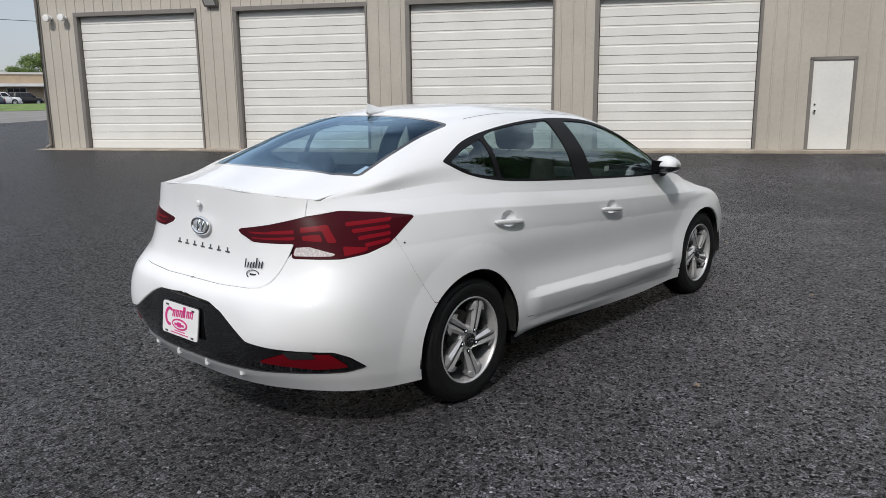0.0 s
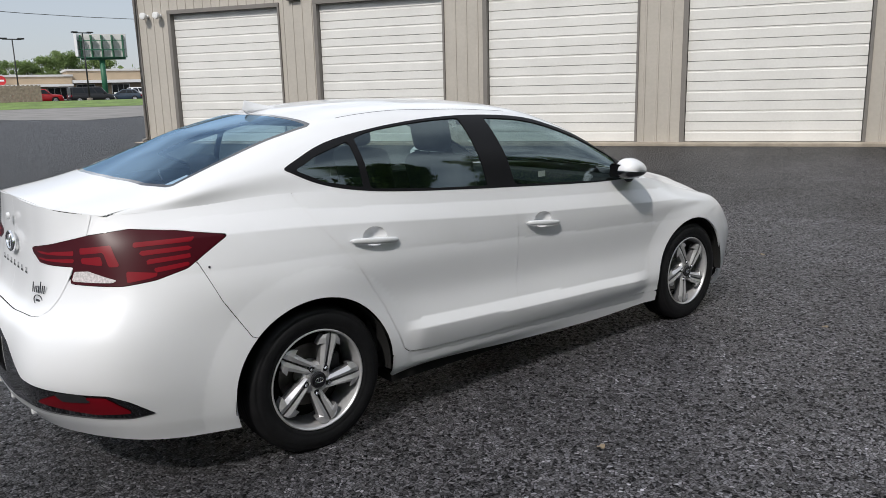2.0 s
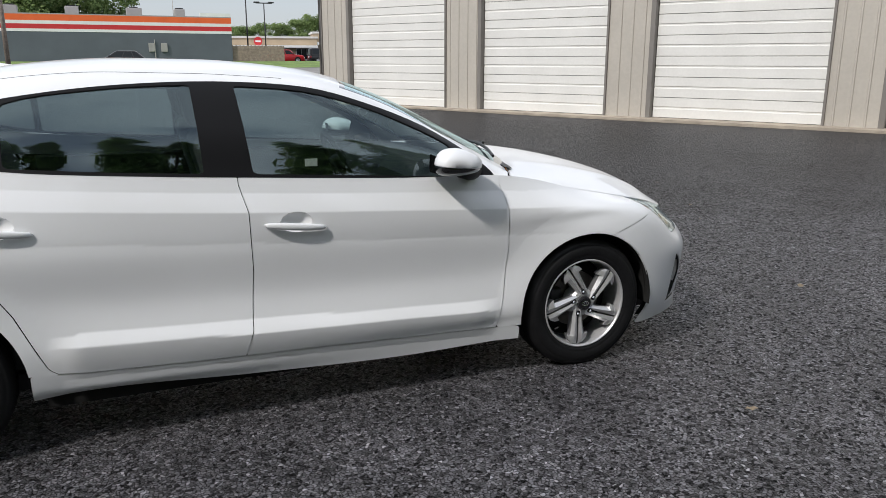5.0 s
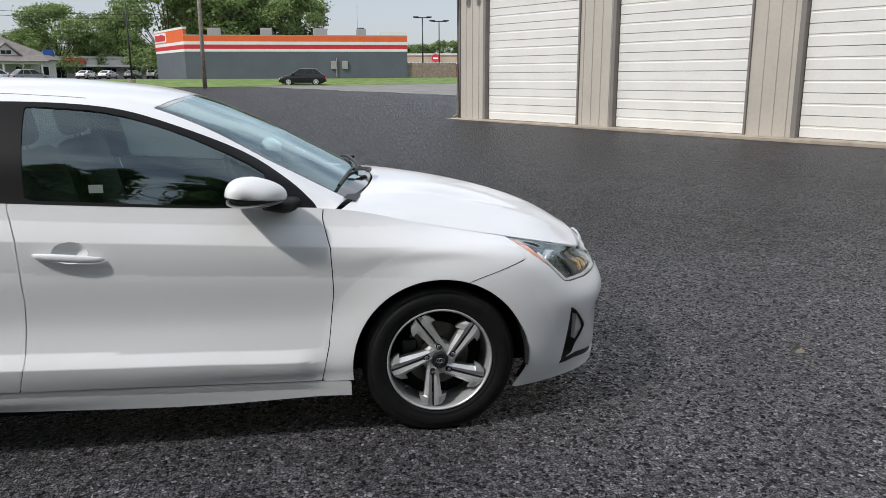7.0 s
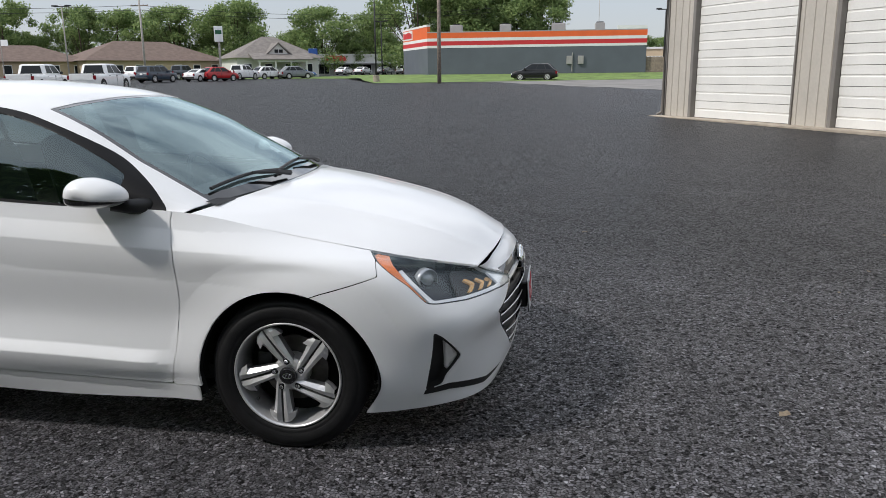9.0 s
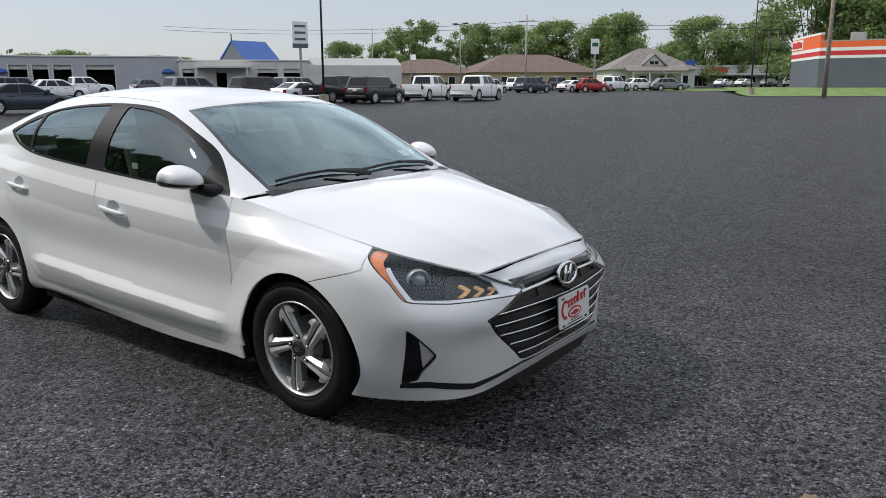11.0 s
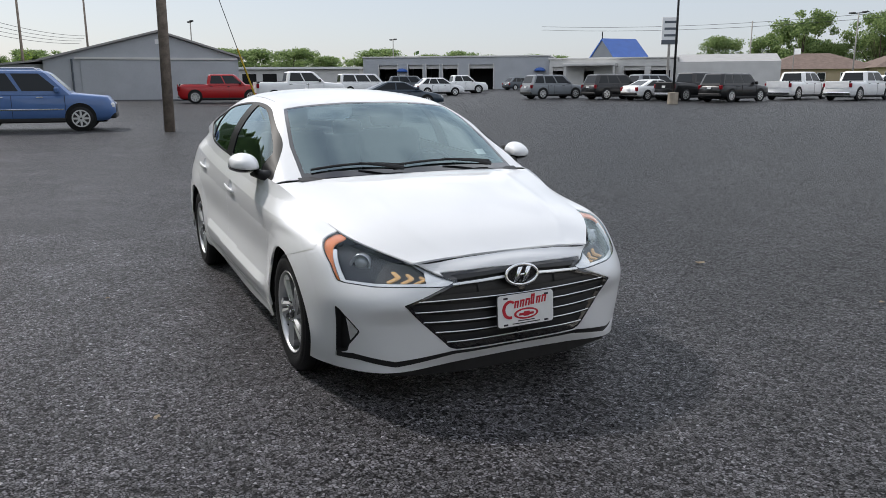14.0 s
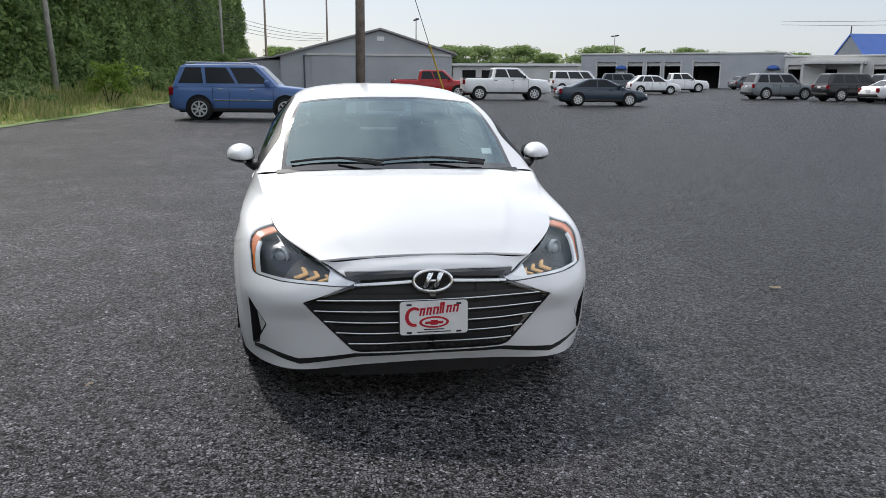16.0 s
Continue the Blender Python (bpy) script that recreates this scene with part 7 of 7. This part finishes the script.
# ---- trees ----
def leaves(rng, blobs, count, size, flat=.35):
    """Many small leaf tufts spread through and over the clumps."""
    weight = np.array([b[3] * b[4] for b in blobs], dtype=float)
    pick = rng.choice(len(blobs), count, p=weight / weight.sum())
    d = rng.normal(size=(count, 3))
    d /= np.linalg.norm(d, axis=1)[:, None]
    rad = rng.random(count) ** .30
    c = np.array([b[:3] for b in blobs])[pick]
    r = np.array([(b[3], b[3], b[4]) for b in blobs])[pick]
    p = c + d * r * rad[:, None] * (1 + .18 * rng.normal(size=(count, 1)))
    n = d + rng.normal(size=(count, 3)) * .8
    n /= np.linalg.norm(n, axis=1)[:, None]
    a = np.cross(n, rng.normal(size=(count, 3)))
    a /= np.linalg.norm(a, axis=1)[:, None]
    b = np.cross(n, a)
    s = size * (.55 + .9 * rng.random((count, 1)))
    k = flat + .4 * rng.random((count, 1))
    q = np.stack((p - a * s, p - b * s * k + n * s * .15, p + a * s, p + b * s * k + n * s * .15), axis=1).reshape(-1, 3)
    return q, np.arange(count * 4).reshape(-1, 4)


def leaf_mesh(name, verts, faces, mat):
    me = bpy.data.meshes.new(name)
    me.vertices.add(len(verts))
    me.vertices.foreach_set("co", verts.astype(np.float32).ravel())
    me.loops.add(faces.size)
    me.loops.foreach_set("vertex_index", faces.astype(np.int32).ravel())
    me.polygons.add(len(faces))
    me.polygons.foreach_set("loop_start", np.arange(0, faces.size, 4, dtype=np.int32))
    me.materials.append(mat)
    me.update(calc_edges=True)
    return me


def tree(seed, h, spread, mat, count, size, label, trunk=.2, low=.12, kind="broad"):
    rng = np.random.default_rng(seed)
    t = thing("tree", label, "tree", "trees")
    bm = bmesh.new()
    lean = rng.normal(size=2) * .03 * h
    tube(bm, [(0, 0, -.6), (lean[0] * .3, lean[1] * .3, h * .3), (lean[0], lean[1], h * .75)], [trunk, trunk * .75, trunk * .25], 10)
    blobs = []
    if kind == "broad":
        n = 40
        for i in range(n):
            a, z = rng.random() * 6.283, low + (1 - low) * rng.random() ** .8
            w = spread * math.sin(math.pi * min(.97, .18 + .74 * (z - low) / (1 - low))) ** .7
            r = w * (.30 + .75 * rng.random())
            br = spread * (.17 + .20 * rng.random() ** 1.5)
            blobs.append((lean[0] * z + math.cos(a) * r, lean[1] * z + math.sin(a) * r, min(z * h, h - br * .7), br, br * .75))
        for i in range(14):
            b = blobs[i]
            tube(bm, [(lean[0] * .4, lean[1] * .4, h * (low + .05)), (b[0] * .5, b[1] * .5, (b[2] + h * low) * .5), (b[0], b[1], b[2])], [trunk * .4, trunk * .25, .03], 6)
    else:
        n = 26
        for i in range(n):
            z = (i + .5) / n
            w = spread * (1 - z) ** .55 * (.75 + .25 * rng.random()) + .15
            a = rng.random() * 6.283
            blobs.append((math.cos(a) * w * .35, math.sin(a) * w * .35, .5 + z * (h - .8), w * .85, h / n * 1.5))
        for i in range(0, n, 3):
            b = blobs[i]
            tube(bm, [(0, 0, b[2] - .3), (b[0] * 1.6, b[1] * 1.6, b[2] + .2)], [.06, .02], 5)
    part("trunk", bm, BARK, t)
    q, f = leaves(rng, blobs, count, size)
    c = new("crown", leaf_mesh("crown", q, f, mat))
    c.parent = t
    return t


BROAD = [tree(11 + i, 12, 5.0 + .5 * i, LEAF_A, 11000, .20, "broad leafy green tree with an uneven crown") for i in range(3)]
TALL = [tree(31 + i, 15, 1.65 + .2 * i, LEAF_B, 14000, .14, "tall narrow dark green tree in a dense row", kind="cone", trunk=.16) for i in range(3)]
rng = random.Random(5)


def plant(kind, x, y, h, wide=1.0):
    """One tree of the given height; the first of each form is the pattern itself."""
    i = rng.randrange(len(kind))
    src = kind[i]
    base = 12.0 if kind is BROAD else 15.0
    s = h / base
    m = Matrix.Translation((x, y, ground_z(x, y) - .1)) @ Matrix.Rotation(rng.random() * 6.28, 4, "Z")
    t = copy_thing(src, m)
    t.scale = (wide * s * (.9 + .25 * rng.random()), wide * s * (.9 + .25 * rng.random()), s)
    return t


# tree row along the lot's edge
for i in range(40):
    plant(TALL, -20.5 - i * 2.75 + rng.uniform(-.5, .5), -16.6 + i * .15 - rng.uniform(0, .9), rng.uniform(13.5, 17.5))
for i in range(26):
    plant(TALL, -21 - i * 4.0 + rng.uniform(-.6, .6), -19.5 + i * .2, rng.uniform(15, 18.5))
for i in range(17):
    plant(TALL, -17.5 + i * 2.7 + rng.uniform(-.6, .6), -14.6 - rng.uniform(0, 1.6), rng.uniform(14, 19.5))
for i in range(6):
    plant(BROAD, -14 + i * 7.6 + rng.uniform(-.8, .8), -25 - rng.uniform(0, 3), rng.uniform(10, 14))
for i in range(8):
    plant(BROAD, 26 + rng.uniform(-3, 8), -22 + i * 5, rng.uniform(8, 12))
# woods behind the houses and the store
for i in range(32):
    k = i / 31
    plant(BROAD, -108 + 84 * k + rng.uniform(-2, 2), 118 + 52 * k + rng.uniform(-5, 5) + (8 if i % 2 else 0), rng.uniform(7, 14.5), rng.uniform(.85, 1.15))
for i in range(7):
    plant(BROAD, -22 + i * 3.4 + rng.uniform(-1, 1), 138 + rng.uniform(-5, 5), rng.uniform(14, 18.5))
for i in range(5):
    plant(BROAD, 16 + i * 4.5, 176 + rng.uniform(-4, 4), rng.uniform(7, 10.5))
for i in range(7):
    plant(BROAD, 36 + i * 7 + rng.uniform(-2, 2), 172 + rng.uniform(-4, 6), rng.uniform(7, 11))
for i in range(44):
    plant(BROAD, -156 - rng.uniform(0, 22) + i * .5, -6 + i * 3.1 + rng.uniform(-1.5, 1.5), rng.uniform(4.5, 8.2), 1.55)
for i in range(2):
    plant(BROAD, -78 - i * 3.0, -7.5 + rng.uniform(-1, 1), rng.uniform(3.2, 4.2), .7)
for src, (x, y, s) in zip(BROAD + TALL, ((-95, 122, 1.15), (-60, 141, 1.2), (-15, 137, 1.3), (-40, -16, 1.05), (-60, -15, 1.1), (-85, -13, 1.1))):
    src.matrix_world = Matrix.Translation((x, y, ground_z(x, y) - .1)) @ Matrix.Diagonal((s, s, s, 1))


def far_woods():
    r = np.random.default_rng(3)
    blobs = []
    for a in np.linspace(-3.2, 3.1, 260):
        d = 215 + r.random() * 60
        hh = 4 + 3.5 * r.random() + 2.0 * math.sin(a * 9) ** 2
        blobs.append((d * math.cos(a), d * math.sin(a), hh * .55 + 1.0, 5.5 + 2 * r.random(), hh * .6))
    q, f = leaves(r, blobs, 42000, .75)
    ob = new("far_woods", leaf_mesh("far_woods", q, f, LEAF_A))
    tagged(ob, "hazy belt of distant green woods", "woods", kind="stuff")


far_woods()


# ---- verge weeds and small things ----
def weeds():
    r = np.random.default_rng(8)
    n = 26000
    x = -16 - 80 * r.random(n) ** 1.5
    edge = np.interp(-x, [16, 37, 110], [-9.6, -8.0, -7.8])
    depth = r.random(n) ** .8
    y = edge - depth * (5.0 + 1.5 * r.random(n))
    h = (.12 + .75 * depth ** .6 * r.random(n)) * (1 + .5 * np.sin(x * .7))
    a = r.random(n) * 6.283
    w = .02 + .035 * r.random(n)
    z = np.array([ground_z(p, q) for p, q in zip(x, y)]) + .01
    dx, dy = np.cos(a) * w, np.sin(a) * w
    lx, ly = r.normal(size=n) * .18 * h, r.normal(size=n) * .18 * h
    q = np.stack((np.stack((x - dx, y - dy, z), 1), np.stack((x + dx, y + dy, z), 1), np.stack((x + lx + dx * .3, y + ly + dy * .3, z + h), 1), np.stack((x + lx - dx * .3, y + ly - dy * .3, z + h), 1)), axis=1).reshape(-1, 3)
    ob = new("weeds", leaf_mesh("weeds", q, np.arange(n * 4).reshape(-1, 4), WEED))
    tagged(ob, "tall dry and green weeds on the verge", "weeds", kind="stuff")


weeds()


def bush(seed, x, y, h, w, mat, label):
    r = np.random.default_rng(seed)
    b = thing("bush", label, "bush", "", Matrix.Translation((x, y, ground_z(x, y))))
    blobs = [(r.normal() * w * .35, r.normal() * w * .35, h * (.25 + .65 * r.random()), w * .26, h * .16) for _ in range(14)]
    bm = bmesh.new()
    for k in range(6):
        tube(bm, [(0, 0, -.1), (blobs[k][0] * .6, blobs[k][1] * .6, blobs[k][2] * .6), blobs[k][:3]], [.03, .02, .01], 5)
    part("stems", bm, BARK, b)
    q, f = leaves(r, blobs, 1300, .085)
    c = new("foliage", leaf_mesh("foliage", q, f, mat))
    c.parent = b


bush(2, -33.0, -9.6, 2.2, 1.7, LEAF_C, "bright yellow-green sapling in the verge")
bush(3, -26.5, -11.5, 1.3, 1.9, LEAF_A, "low green bush in the verge")
bush(4, -45.0, -10.0, 1.6, 2.2, LEAF_A, "low green bush in the verge")
bush(5, -74.0, -5.2, 4.4, 2.4, LEAF_C, "bright green sapling beside the shed")
bush(6, -38.8, 113.0, 2.2, 2.6, LEAF_A, "round green shrub by the porch house")


def litter(seed, x, y, s, colour):
    r = random.Random(seed)
    bm = bmesh.new()
    n = 9
    ring = [bm.verts.new((s * (.6 + .5 * r.random()) * math.cos(2 * math.pi * i / n), s * .55 * (.6 + .5 * r.random()) * math.sin(2 * math.pi * i / n), .006 + .016 * r.random())) for i in range(n)]
    mid = bm.verts.new((0, 0, .012))
    for i in range(n):
        bm.faces.new((ring[i], ring[(i + 1) % n], mid))
    bmesh.ops.solidify(bm, geom=bm.faces, thickness=.002)
    ob = part("dry_leaf", bm, colour)
    ob.matrix_world = pose(x, y, .002, 0, 0, r.random() * 360)
    tagged(ob, "curled pale dry leaf lying on the asphalt", "leaf", "dry leaves")


DRY = material("dry_leaf", (.42, .34, .24), .8, vary=.3, scale=60)
for i, (x, y, s) in enumerate(((3.34, -.338, .038), (.56, 2.79, .06), (2.62, 3.4, .03), (2.0, 3.0, .025), (4.2, 1.6, .02), (-.51, -1.669, .02), (1.715, -1.589, .03), (4.6, 2.2, .022), (-3.2, 3.8, .03), (5.2, 3.5, .03))):
    litter(i, x, y, s, DRY)


def crack(points, seed):
    """A thin ragged crack in the asphalt along a line."""
    r = random.Random(seed)
    bm = bmesh.new()
    prev = None
    for (x0, y0), (x1, y1) in zip(points, points[1:]):
        n = max(2, int(math.hypot(x1 - x0, y1 - y0) / .03))
        for k in range(n):
            t = k / n
            x, y = x0 + (x1 - x0) * t + r.uniform(-.012, .012), y0 + (y1 - y0) * t + r.uniform(-.012, .012)
            w = r.choice((.001, .003, .005, .007))
            pair = (bm.verts.new((x + w, y + w, .004)), bm.verts.new((x - w, y - w, .004)))
            if prev:
                bm.faces.new((prev[0], pair[0], pair[1], prev[1]))
            prev = pair
    bmesh.ops.recalc_face_normals(bm, faces=bm.faces)
    tagged(part("asphalt_crack", bm, CRACK), "thin ragged dark crack in the asphalt", "crack", kind="structure")


crack(((-0.54, 2.58), (-0.04, 2.63), (0.35, 2.68), (0.68, 2.66), (1.03, 2.76), (1.4, 2.79), (1.67, 2.85), (1.97, 2.86)), 4)
